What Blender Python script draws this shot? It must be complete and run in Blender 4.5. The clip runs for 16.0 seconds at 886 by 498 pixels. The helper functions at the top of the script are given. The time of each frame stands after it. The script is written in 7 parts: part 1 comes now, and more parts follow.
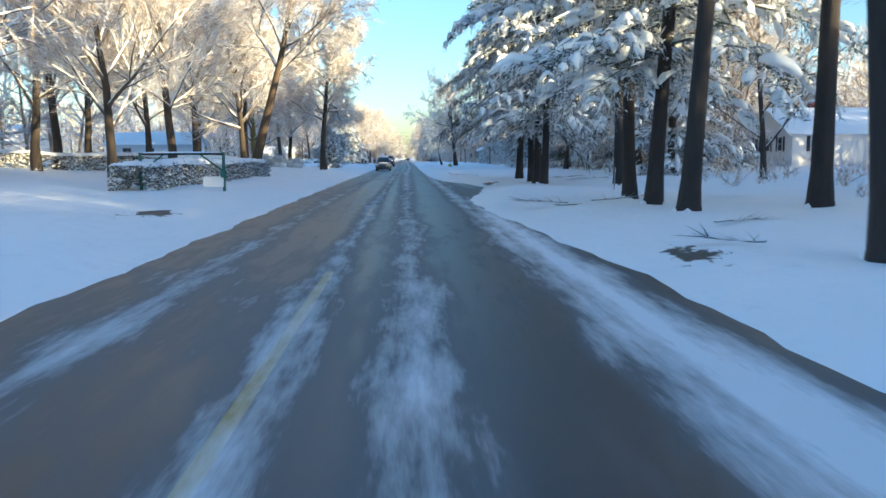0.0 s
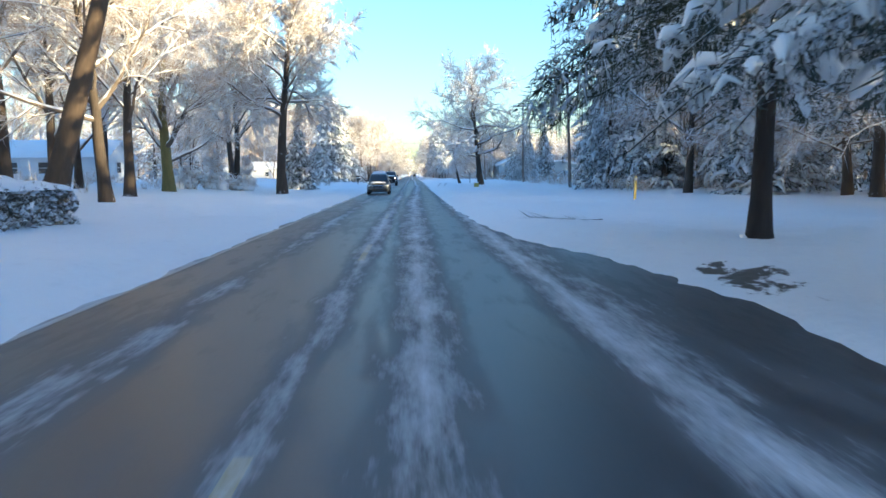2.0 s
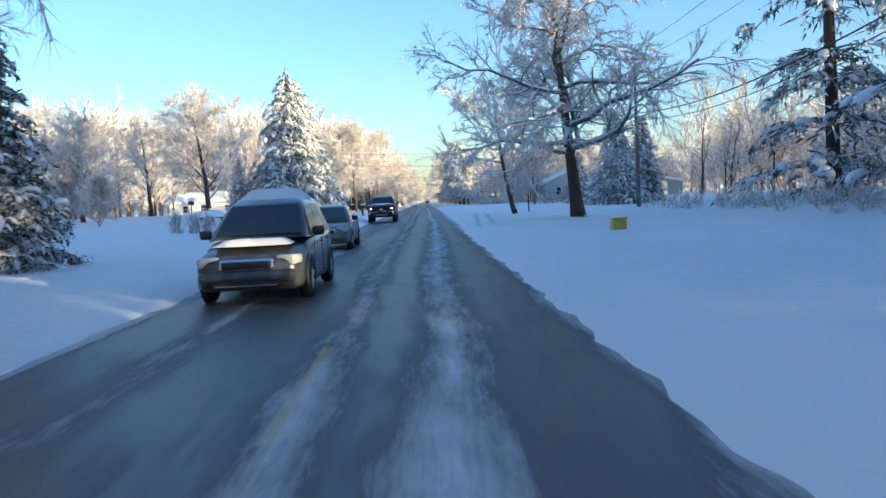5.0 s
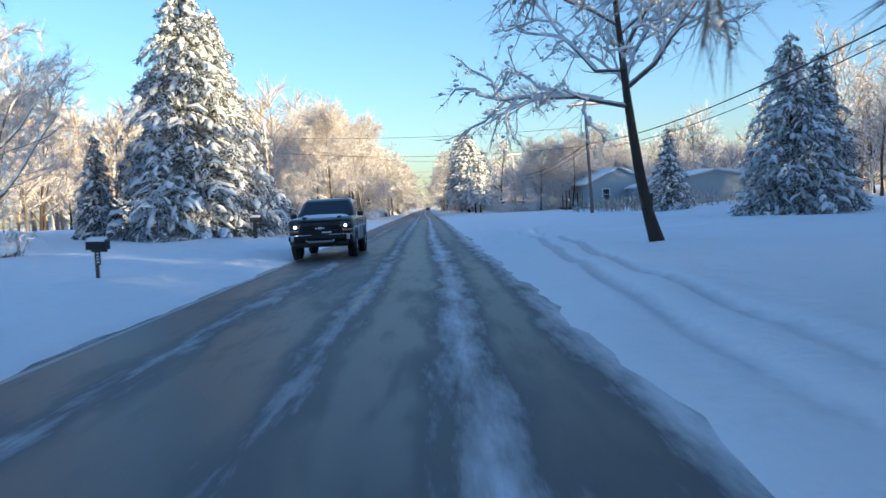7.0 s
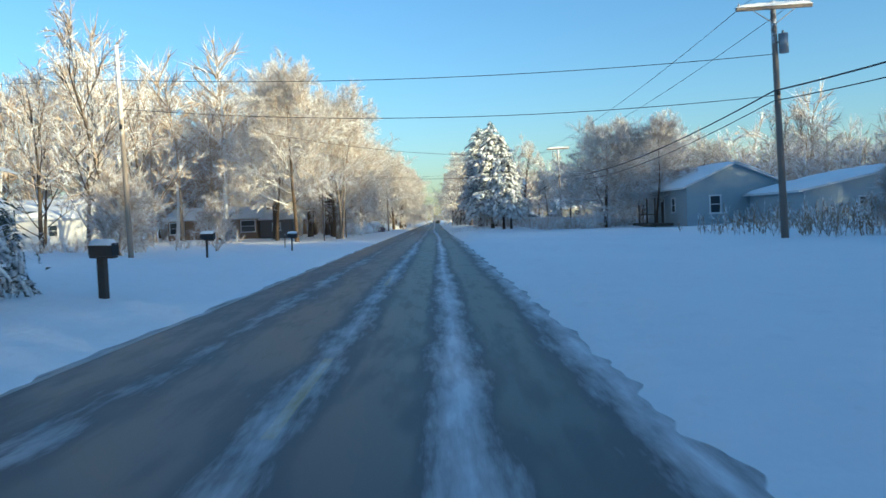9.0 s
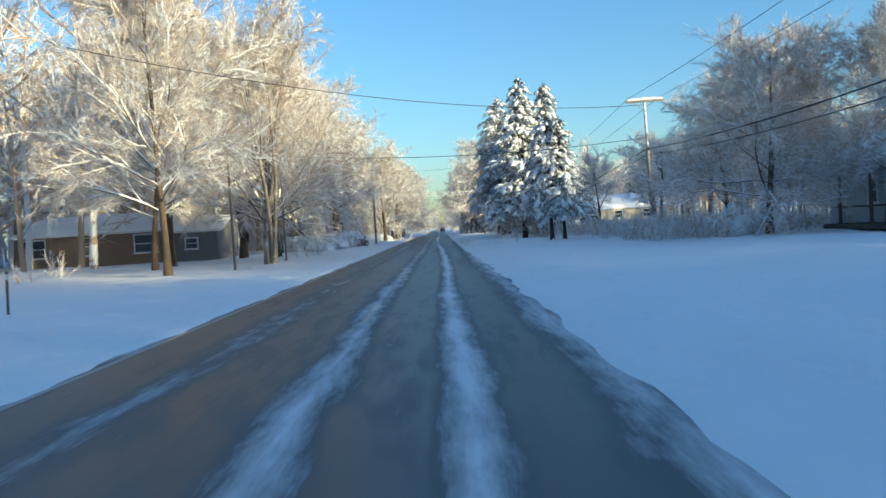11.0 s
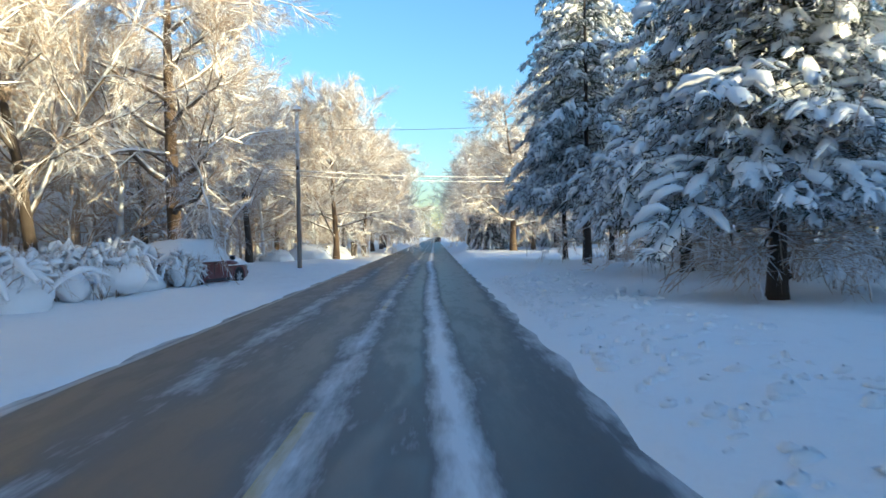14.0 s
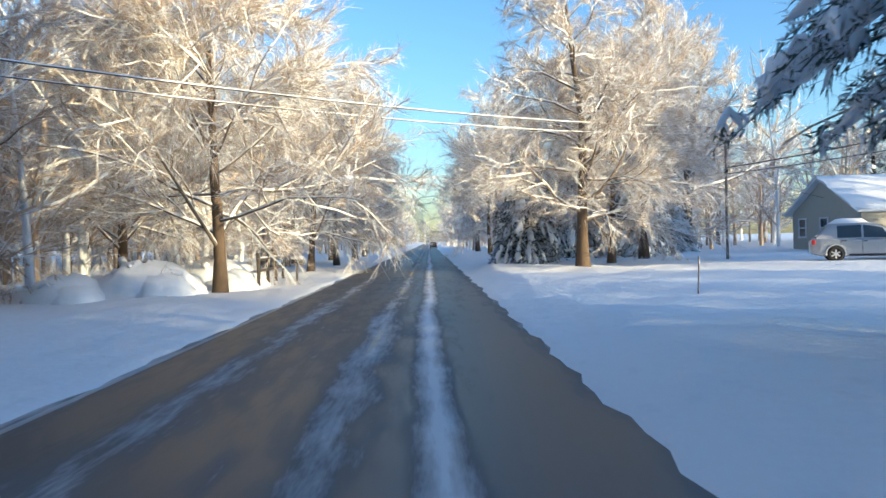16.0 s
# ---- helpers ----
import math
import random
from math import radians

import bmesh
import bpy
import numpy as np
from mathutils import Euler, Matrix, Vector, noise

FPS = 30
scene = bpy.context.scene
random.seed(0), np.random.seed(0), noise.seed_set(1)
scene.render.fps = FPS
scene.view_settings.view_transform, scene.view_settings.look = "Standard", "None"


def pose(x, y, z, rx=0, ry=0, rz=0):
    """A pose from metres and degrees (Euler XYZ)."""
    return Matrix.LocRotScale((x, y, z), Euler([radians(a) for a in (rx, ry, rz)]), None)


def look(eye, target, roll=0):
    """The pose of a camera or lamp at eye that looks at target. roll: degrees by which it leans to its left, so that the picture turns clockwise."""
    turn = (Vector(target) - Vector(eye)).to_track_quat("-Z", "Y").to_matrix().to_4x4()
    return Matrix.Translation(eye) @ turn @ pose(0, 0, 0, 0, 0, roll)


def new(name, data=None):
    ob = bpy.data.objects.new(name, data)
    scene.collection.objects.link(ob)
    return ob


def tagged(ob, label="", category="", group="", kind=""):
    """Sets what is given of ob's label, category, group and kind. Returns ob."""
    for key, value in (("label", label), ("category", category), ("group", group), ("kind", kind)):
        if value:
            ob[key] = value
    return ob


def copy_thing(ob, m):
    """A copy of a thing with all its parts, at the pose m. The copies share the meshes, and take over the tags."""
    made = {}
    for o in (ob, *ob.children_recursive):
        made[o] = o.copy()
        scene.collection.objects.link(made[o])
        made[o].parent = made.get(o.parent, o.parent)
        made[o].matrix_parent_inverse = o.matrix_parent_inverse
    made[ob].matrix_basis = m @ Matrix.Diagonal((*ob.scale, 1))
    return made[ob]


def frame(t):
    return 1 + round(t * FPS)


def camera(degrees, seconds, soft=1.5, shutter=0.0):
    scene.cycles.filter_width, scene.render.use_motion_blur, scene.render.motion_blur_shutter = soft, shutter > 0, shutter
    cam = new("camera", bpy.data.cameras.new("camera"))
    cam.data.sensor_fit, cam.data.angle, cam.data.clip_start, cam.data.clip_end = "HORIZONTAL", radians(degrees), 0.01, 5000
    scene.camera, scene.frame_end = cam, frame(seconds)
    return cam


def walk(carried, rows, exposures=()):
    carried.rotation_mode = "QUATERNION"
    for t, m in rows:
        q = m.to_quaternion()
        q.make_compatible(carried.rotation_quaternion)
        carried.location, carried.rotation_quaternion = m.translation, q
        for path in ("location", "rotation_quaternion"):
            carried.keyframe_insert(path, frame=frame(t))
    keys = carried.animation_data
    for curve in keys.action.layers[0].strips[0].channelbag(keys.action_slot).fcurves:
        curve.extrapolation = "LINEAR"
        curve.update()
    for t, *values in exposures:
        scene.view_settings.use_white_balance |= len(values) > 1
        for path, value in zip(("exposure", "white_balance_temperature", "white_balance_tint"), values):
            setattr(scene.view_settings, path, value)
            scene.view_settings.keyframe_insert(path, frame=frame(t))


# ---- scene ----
cam = camera(56.7, 16.0, soft=1.5, shutter=0.12)

PATH = [
    (0, (1.421, 0.857, 1.502), (1.508, 2.842, 1.281), -0.3),
    (0.5, (1.41, 9.311, 1.513), (1.48, 11.297, 1.287), -0.6),
    (1, (1.4, 17.77, 1.519), (1.47, 19.756, 1.289), -0.6),
    (1.5, (1.384, 26.223, 1.538), (1.456, 28.211, 1.325), -0.7),
    (2, (1.35, 34.664, 1.555), (1.422, 36.655, 1.372), -0.6),
    (2.5, (1.309, 43.104, 1.539), (1.369, 45.096, 1.374), -0.9),
    (3, (1.298, 51.562, 1.524), (1.355, 53.555, 1.366), -0.9),
    (3.5, (1.318, 60.044, 1.517), (1.367, 62.038, 1.374), -1.2),
    (3.7, (1.332, 63.441, 1.515), (1.379, 65.436, 1.376), -1.3),
    (5.8, (1.523, 99.111, 1.431), (1.558, 101.107, 1.317), -3.3),
    (6, (1.532, 102.506, 1.429), (1.57, 104.502, 1.316), -3.2),
    (6.5, (1.54, 110.988, 1.435), (1.58, 112.985, 1.328), -3.2),
    (7, (1.55, 119.467, 1.45), (1.586, 121.464, 1.347), -2.9),
    (7.5, (1.575, 127.928, 1.477), (1.609, 129.925, 1.381), -2.4),
    (8, (1.6, 136.379, 1.481), (1.633, 138.377, 1.396), -2.4),
    (8.5, (1.626, 144.816, 1.489), (1.646, 146.814, 1.413), -2.3),
    (9, (1.651, 153.244, 1.51), (1.666, 155.243, 1.439), -2.2),
    (9.2, (1.655, 156.614, 1.513), (1.671, 158.612, 1.446), -2.2),
    (11.3, (1.736, 191.944, 1.465), (1.738, 193.943, 1.413), -3.6),
    (11.5, (1.731, 195.3, 1.467), (1.73, 197.3, 1.415), -3.5),
    (12, (1.691, 203.671, 1.497), (1.676, 205.67, 1.434), -2.8),
    (12.5, (1.652, 212.017, 1.537), (1.627, 214.016, 1.478), -2.6),
    (13, (1.637, 220.364, 1.567), (1.626, 222.364, 1.535), -1.8),
    (13.5, (1.604, 228.72, 1.585), (1.61, 230.719, 1.56), -1.7),
    (14, (1.561, 237.077, 1.601), (1.581, 239.077, 1.571), -1.0),
    (14.5, (1.511, 245.439, 1.611), (1.542, 247.439, 1.583), -1.1),
    (15, (1.435, 253.825, 1.615), (1.456, 255.824, 1.579), -0.8),
    (15.5, (1.356, 262.216, 1.614), (1.35, 264.216, 1.56), -0.8),
    (16, (1.298, 270.614, 1.609), (1.332, 272.614, 1.59), -1.4),
]
walk(cam, [(t, look(eye, target, roll)) for t, eye, target, roll in PATH],
     exposures=[(0.0, 1.92, 4900.0, 6.0), (1.5, 2.16, 4800.0, 7.0), (2.5, 2.12, 4840.0, 8.0), (3.0, 1.92, 4900.0, 8.0), (3.7, 1.8, 4840.0, 8.0), (6.0, 1.64, 4900.0, 12.0), (7.5, 1.53, 4860.0, 11.0), (8.2, 1.38, 4640.0, 4.0), (9.0, 1.27, 4600.0, 1.0), (12.0, 1.36, 4620.0, 1.0), (13.0, 1.5, 4520.0, 1.0), (14.5, 1.68, 4710.0, 6.0), (15.0, 1.74, 4690.0, 7.0), (16.0, 1.64, 4690.0, 7.0)])

# ---- light ----
SUN_AZ, SUN_EL = 125.0, 6.5          # degrees clockwise from the road's heading, and above the horizon
world = bpy.data.worlds.new("winter_sky")
scene.world = world
world.use_nodes = True
wn, wl = world.node_tree.nodes, world.node_tree.links
wn.clear()
sky = wn.new("ShaderNodeTexSky")
sky.sky_type, sky.sun_disc = "NISHITA", False
sky.sun_elevation, sky.sun_rotation = radians(SUN_EL), radians(SUN_AZ)
sky.air_density, sky.dust_density, sky.ozone_density = 1.0, 0.8, 1.7
bg, wout = wn.new("ShaderNodeBackground"), wn.new("ShaderNodeOutputWorld")
bg.inputs["Strength"].default_value = 0.102
wl.new(sky.outputs[0], bg.inputs[0])
wl.new(bg.outputs[0], wout.inputs[0])
sun_data = bpy.data.lights.new("sun", "SUN")
sun_data.energy, sun_data.angle, sun_data.color = 5.0, radians(0.6), (1.0, 0.67, 0.27)
sun = new("sun", sun_data)
sun_dir = Vector((math.cos(radians(SUN_EL)) * math.sin(radians(SUN_AZ)), math.cos(radians(SUN_EL)) * math.cos(radians(SUN_AZ)), math.sin(radians(SUN_EL))))
sun.matrix_world = Matrix.Translation((60, -60, 40)) @ sun_dir.to_track_quat("Z", "Y").to_matrix().to_4x4()


# ---- materials ----
def material(name):
    m = bpy.data.materials.new(name)
    m.use_nodes = True
    nt = m.node_tree
    return m, nt, nt.nodes["Principled BSDF"]


def nd(nt, kind, **inputs):
    n = nt.nodes.new(kind)
    for k, v in inputs.items():
        n.inputs[k.replace("_", " ")].default_value = v
    return n


def noise_at(nt, scale, detail=4.0, rough=0.6, stretch=None, coord="Object", seed=0.0):
    tc = nt.nodes.new("ShaderNodeTexCoord")
    mp = nd(nt, "ShaderNodeMapping")
    mp.inputs["Scale"].default_value = stretch or (1, 1, 1)
    mp.inputs["Location"].default_value = (seed, seed * 0.7, seed * 1.3)
    n = nd(nt, "ShaderNodeTexNoise", Scale=scale, Detail=detail, Roughness=rough)
    nt.links.new(tc.outputs[coord], mp.inputs[0])
    nt.links.new(mp.outputs[0], n.inputs["Vector"])
    return n.outputs["Fac"]


def ramp(nt, fac, a, b, ca=(0, 0, 0, 1), cb=(1, 1, 1, 1)):
    r = nt.nodes.new("ShaderNodeValToRGB")
    r.color_ramp.elements[0].position, r.color_ramp.elements[1].position = a, b
    r.color_ramp.elements[0].color, r.color_ramp.elements[1].color = ca, cb
    nt.links.new(fac, r.inputs[0])
    return r.outputs[0]


def mix(nt, fac, a, b):
    m = nt.nodes.new("ShaderNodeMix")
    m.data_type = "RGBA"
    for sock, v in ((m.inputs[0], fac), (m.inputs[6], a), (m.inputs[7], b)):
        if isinstance(v, (int, float, tuple)):
            sock.default_value = v
        else:
            nt.links.new(v, sock)
    return m.outputs[2]


def op(nt, kind, a, b=0.5, clamp=False):
    m = nt.nodes.new("ShaderNodeMath")
    m.operation, m.use_clamp = kind, clamp
    for sock, v in ((m.inputs[0], a), (m.inputs[1], b)):
        if isinstance(v, (int, float)):
            sock.default_value = v
        else:
            nt.links.new(v, sock)
    return m.outputs[0]


def bump(nt, bsdf, fac, strength, dist):
    b = nd(nt, "ShaderNodeBump", Strength=strength, Distance=dist)
    nt.links.new(fac, b.inputs["Height"])
    nt.links.new(b.outputs[0], bsdf.inputs["Normal"])


def normal_z(nt):
    g = nt.nodes.new("ShaderNodeNewGeometry")
    s = nt.nodes.new("ShaderNodeSeparateXYZ")
    nt.links.new(g.outputs["Normal"], s.inputs[0])
    return s.outputs[2]


def plain(name, colour, rough=0.6, metal=0.0, vary=0.18, scale=6.0, grain=0.0):
    m, nt, b = material(name)
    c = tuple(colour) + (1,)
    d = tuple(v * (1 - vary) for v in colour) + (1,)
    nt.links.new(mix(nt, noise_at(nt, scale, 6), d, c), b.inputs["Base Color"])
    b.inputs["Roughness"].default_value, b.inputs["Metallic"].default_value = rough, metal
    if grain:
        bump(nt, b, noise_at(nt, scale * 8, 5), grain, 0.01)
    return m


def snowy(name, dark_a, dark_b, lo, hi, scale=3.0, grain=12.0, stretch=None, rough=0.9, snow=(0.86, 0.88, 0.92), thin=0.0, piece=0.0):
    """A rough surface on whose upward faces snow lies, in uneven patches; piece sets how far twig differs from twig."""
    m, nt, b = material(name)
    base = mix(nt, noise_at(nt, grain, 6, 0.65, stretch), tuple(dark_a) + (1,), tuple(dark_b) + (1,))
    up = op(nt, "ADD", normal_z(nt), op(nt, "MULTIPLY", op(nt, "SUBTRACT", noise_at(nt, scale, 5, 0.6), 0.5), 1.6))
    if piece:
        each = nt.nodes.new("ShaderNodeNewGeometry").outputs["Random Per Island"]
        up = op(nt, "ADD", up, op(nt, "MULTIPLY", op(nt, "SUBTRACT", each, 0.5), piece))
    cover = ramp(nt, up, lo, hi)
    nt.links.new(mix(nt, cover, base, tuple(snow) + (1,)), b.inputs["Base Color"])
    b.inputs["Roughness"].default_value = rough
    bump(nt, b, noise_at(nt, grain * 1.4, 6, 0.65, stretch), 0.9, 0.035)
    if thin:
        through_it, both = nt.nodes.new("ShaderNodeBsdfTranslucent"), nt.nodes.new("ShaderNodeMixShader")
        nt.links.new(b.inputs["Base Color"].links[0].from_socket, through_it.inputs["Color"])
        both.inputs[0].default_value = thin
        nt.links.new(b.outputs[0], both.inputs[1])
        nt.links.new(through_it.outputs[0], both.inputs[2])
        nt.links.new(both.outputs[0], nt.nodes["Material Output"].inputs["Surface"])
    return m


def snow_material(name, tint=(0.92, 0.935, 0.95)):
    m, nt, b = material(name)
    nt.links.new(mix(nt, noise_at(nt, 0.9, 6), tuple(v * 0.94 for v in tint) + (1,), tuple(tint) + (1,)), b.inputs["Base Color"])
    b.inputs["Roughness"].default_value = 0.75
    b.inputs["Specular IOR Level"].default_value = 0.25
    h = op(nt, "ADD", noise_at(nt, 3.0, 8, 0.62), op(nt, "MULTIPLY", noise_at(nt, 0.5, 4), 1.5))
    bump(nt, b, h, 0.35, 0.12)
    return m


SNOW = snow_material("snow_cover")
BARK = snowy("bark_with_snow", (0.022, 0.017, 0.014), (0.085, 0.065, 0.048), 0.28, 0.58, 2.5, 9.0, (1, 1, 0.25))
PINE_BARK = snowy("pine_bark", (0.013, 0.011, 0.0105), (0.052, 0.042, 0.038), 0.8, 1.15, 2.5, 8.0, (1, 1, 0.22))
# Brighter copy of BARK: brown with the low sun's warmth put into it.
LIT_BROWN_BARK = snowy("lit_brown_bark", (0.042, 0.03, 0.02), (0.135, 0.093, 0.058), 0.5, 0.85, 2.5, 9.0, (1, 1, 0.25))
# The olive yellow of this bark stands for low sunlight on the trunk.
YELLOW_LIT_BARK = snowy("yellow_lit_bark", (0.09, 0.085, 0.03), (0.22, 0.19, 0.07), 0.55, 0.9, 2.5, 9.0, (1, 1, 0.25))
TWIG = snowy("frosted_twigs", (0.35, 0.265, 0.19), (0.6, 0.5, 0.4), -1.25, -0.1, 1.2, 14.0, thin=0.3, piece=1.8)
FROST_BARK = snowy("frosted_pale_bark", (0.11, 0.09, 0.072), (0.27, 0.23, 0.19), -0.4, 0.35, 1.8, 9.0, (1, 1, 0.3))
LIMB = snowy("snow_crusted_limbs", (0.06, 0.048, 0.038), (0.17, 0.135, 0.105), -0.45, 0.4, 1.6, 10.0)
NEEDLE = snowy("snowy_needles", (0.018, 0.028, 0.02), (0.06, 0.078, 0.055), -0.25, 0.65, 2.2, 18.0, thin=0.15)
PINE_NEEDLE = snowy("frosted_pine_needles", (0.045, 0.06, 0.052), (0.14, 0.165, 0.145), -1.25, 0.25, 2.2, 18.0, thin=0.42)
DARK_NEEDLE = snowy("bare_pine_needles", (0.02, 0.03, 0.02), (0.07, 0.085, 0.055), 0.1, 0.9, 2.2, 18.0, thin=0.12)
HEDGE = snowy("snowy_hedge_leaves", (0.1, 0.1, 0.085), (0.26, 0.25, 0.22), -0.95, 0.1, 6.0, 26.0)
WEED = snowy("frosted_weeds", (0.2, 0.16, 0.1), (0.35, 0.28, 0.2), -0.6, 0.3, 2.0, 12.0, thin=0.25)
POLE_WOOD = snowy("pole_wood", (0.12, 0.1, 0.082), (0.28, 0.235, 0.2), 0.6, 0.85, 3.0, 10.0, (1, 1, 0.1))
# Lighter than POLE_WOOD: own pale tone on some poles, sunlight on one.
PALE_WOOD = snowy("pale_pole_wood", (0.22, 0.18, 0.14), (0.42, 0.36, 0.3), 0.2, 0.7, 3.0, 10.0, (1, 1, 0.1))
DARK_METAL = plain("dark_metal", (0.03, 0.03, 0.033), 0.5, 0.6)
GREY_METAL = plain("galvanised_metal", (0.35, 0.36, 0.38), 0.5, 0.7)
GREEN_PAINT = plain("green_paint", (0.03, 0.13, 0.09), 0.5)
YELLOW_PLASTIC = plain("yellow_plastic", (0.55, 0.42, 0.08), 0.5)
WIRE = plain("wire_black", (0.03, 0.03, 0.035), 0.6)
ICED_WIRE = snowy("iced_wire", (0.05, 0.05, 0.055), (0.12, 0.12, 0.13), -1.0, -0.2, 0.6, 8.0)
TYRE = plain("tyre_rubber", (0.018, 0.018, 0.02), 0.85)
RIM = plain("alloy_rim", (0.62, 0.63, 0.65), 0.4, 0.45)
CHROME = plain("chrome", (0.65, 0.66, 0.68), 0.2, 1.0, 0.05)
BLACK_TRIM = plain("black_trim", (0.02, 0.02, 0.022), 0.55)
WHITE_BAR = plain("white_bar", (0.75, 0.76, 0.78), 0.5)
BRICK = plain("brown_brick", (0.29, 0.2, 0.13), 0.85, 0, 0.4, 9.0, 0.3)
ROOF_EDGE = plain("fascia_paint", (0.72, 0.73, 0.74), 0.6)
DARK_WOOD = plain("weathered_brown_wood", (0.085, 0.07, 0.055), 0.8, 0, 0.4, 14.0, 0.3)
CHIMNEY = plain("red_brick", (0.3, 0.08, 0.05), 0.85, 0, 0.4, 10.0, 0.3)


def siding(name, colour):
    m, nt, b = material(name)
    tc = nt.nodes.new("ShaderNodeTexCoord")
    s = nt.nodes.new("ShaderNodeSeparateXYZ")
    nt.links.new(tc.outputs["Object"], s.inputs[0])
    saw = op(nt, "FRACT", op(nt, "MULTIPLY", s.outputs[2], 7.0), 0)
    n = noise_at(nt, 2.0, 5)
    c = mix(nt, n, tuple(v * 0.85 for v in colour) + (1,), tuple(colour) + (1,))
    nt.links.new(c, b.inputs["Base Color"])
    b.inputs["Roughness"].default_value = 0.6
    bump(nt, b, saw, 0.6, 0.02)
    return m


BLUE_SIDING = siding("blue_grey_siding", (0.33, 0.39, 0.43))
WHITE_SIDING = siding("white_siding", (0.74, 0.75, 0.76))
DARK_SIDING = siding("dark_grey_siding", (0.15, 0.15, 0.155))
TAN_SIDING = siding("tan_siding", (0.4, 0.38, 0.31))


def glass(name, colour=(0.03, 0.04, 0.05), rough=0.08):
    m, nt, b = material(name)
    b.inputs["Base Color"].default_value = colour + (1,)
    b.inputs["Roughness"].default_value = rough
    b.inputs["Specular IOR Level"].default_value = 0.8
    return m


PANE = glass("window_glass")


def car_paint(name, colour, salt=0.35):
    """Paint with a film of road salt and snow dust."""
    m, nt, b = material(name)
    dirt = ramp(nt, noise_at(nt, 2.2, 7, 0.7), 0.45, 0.8)
    c = mix(nt, op(nt, "MULTIPLY", dirt, salt), tuple(colour) + (1,), (0.42, 0.42, 0.42, 1))
    nt.links.new(c, b.inputs["Base Color"])
    b.inputs["Roughness"].default_value, b.inputs["Metallic"].default_value = 0.3, 0.1
    b.inputs["Coat Weight"].default_value, b.inputs["Coat Roughness"].default_value = 0.6, 0.12
    return m


def lamp_glow(name, strength):
    m, nt, b = material(name)
    b.inputs["Base Color"].default_value = (0.8, 0.8, 0.8, 1)
    b.inputs["Emission Color"].default_value = (1.0, 0.95, 0.85, 1)
    b.inputs["Emission Strength"].default_value = strength
    return m


HEADLIGHT_ON = lamp_glow("lit_headlight", 6.0)
LENS = plain("clear_lens", (0.6, 0.6, 0.58), 0.15)
AMBER = plain("amber_lens", (0.35, 0.1, 0.02), 0.25)
TAIL = plain("red_lens", (0.35, 0.02, 0.02), 0.25)


def road_material():
    m, nt, b = material("salted_asphalt")
    tc = nt.nodes.new("ShaderNodeTexCoord")
    s = nt.nodes.new("ShaderNodeSeparateXYZ")
    nt.links.new(tc.outputs["Object"], s.inputs[0])
    x, y = s.outputs[0], s.outputs[1]
    wob = op(nt, "MULTIPLY", op(nt, "SUBTRACT", noise_at(nt, 1.0, 3, 0.5, (0.05, 0.06, 1)), 0.5), 0.45)
    xw = op(nt, "ADD", x, wob)
    ragged = noise_at(nt, 1.0, 7, 0.68, (2.6, 0.55, 1), seed=3)
    fine = noise_at(nt, 1.0, 6, 0.7, (9.0, 0.9, 1), seed=8)
    patchy = noise_at(nt, 1.0, 3, 0.5, (0.3, 0.07, 1), seed=5)
    def along(values):
        """A value that changes along the road: pairs of metres and value."""
        r = nt.nodes.new("ShaderNodeValToRGB")
        e = r.color_ramp.elements
        while len(e) < len(values):
            e.new(0.5)
        for el, (yy, v) in zip(e, values):
            el.position, el.color = yy / 320.0, (v / 4, v / 4, v / 4, 1)
        nt.links.new(op(nt, "DIVIDE", y, 320.0), r.inputs[0])
        return op(nt, "MULTIPLY", r.outputs[0], 4.0)

    def strip(at, half, gain):
        d = op(nt, "DIVIDE", op(nt, "ABSOLUTE", op(nt, "SUBTRACT", xw, at)), half)
        return op(nt, "MULTIPLY", op(nt, "SUBTRACT", 1.0, d, True), gain)

    middle = along(((0, 1.5), (75, 1.4), (110, 1.75), (135, 1.97), (165, 1.83), (215, 1.88), (230, 1.84), (245, 1.65), (262, 1.48), (280, 1.3), (310, 1.3)))
    wide = along(((0, 0.55), (60, 0.7), (110, 0.55), (150, 0.5), (195, 0.36), (215, 0.3), (310, 0.3)))
    strong = along(((0, 0.42), (60, 0.5), (110, 0.56), (150, 0.55), (200, 0.72), (215, 0.8), (310, 0.74)))
    centre = along(((0, 0.36), (60, 0.5), (110, 0.36), (150, 0.44), (215, 0.52), (235, 0.5), (262, 0.4), (310, 0.35)))
    cover = op(nt, "MAXIMUM", strip(middle, wide, strong), op(nt, "MAXIMUM", strip(0.42, 0.42, centre), op(nt, "MAXIMUM", strip(-1.3, 0.5, 0.3), op(nt, "MAXIMUM", strip(3.3, 0.55, 0.55), op(nt, "MAXIMUM", strip(-2.85, 0.35, 0.6), strip(3.7, 0.75, along(((0, 0.9), (22, 0.8), (32, 0.3), (38, 0.1), (44, 0.35), (56, 0.3), (62, 0.0), (320, 0.0)))))))))
    cover = op(nt, "ADD", cover, op(nt, "MULTIPLY", op(nt, "SUBTRACT", ragged, 0.5), 0.95))
    cover = op(nt, "ADD", cover, op(nt, "MULTIPLY", op(nt, "SUBTRACT", fine, 0.5), 0.55))
    cover = op(nt, "ADD", cover, op(nt, "MULTIPLY", op(nt, "SUBTRACT", patchy, 0.5), 0.6))
    snow = ramp(nt, cover, 0.2, 0.72)
    film = ramp(nt, cover, -0.25, 0.35)
    asphalt = mix(nt, noise_at(nt, 40.0, 6, 0.7), (0.035, 0.037, 0.04, 1), (0.085, 0.085, 0.085, 1))
    salted = mix(nt, op(nt, "MULTIPLY", film, 0.35), asphalt, (0.36, 0.37, 0.39, 1))
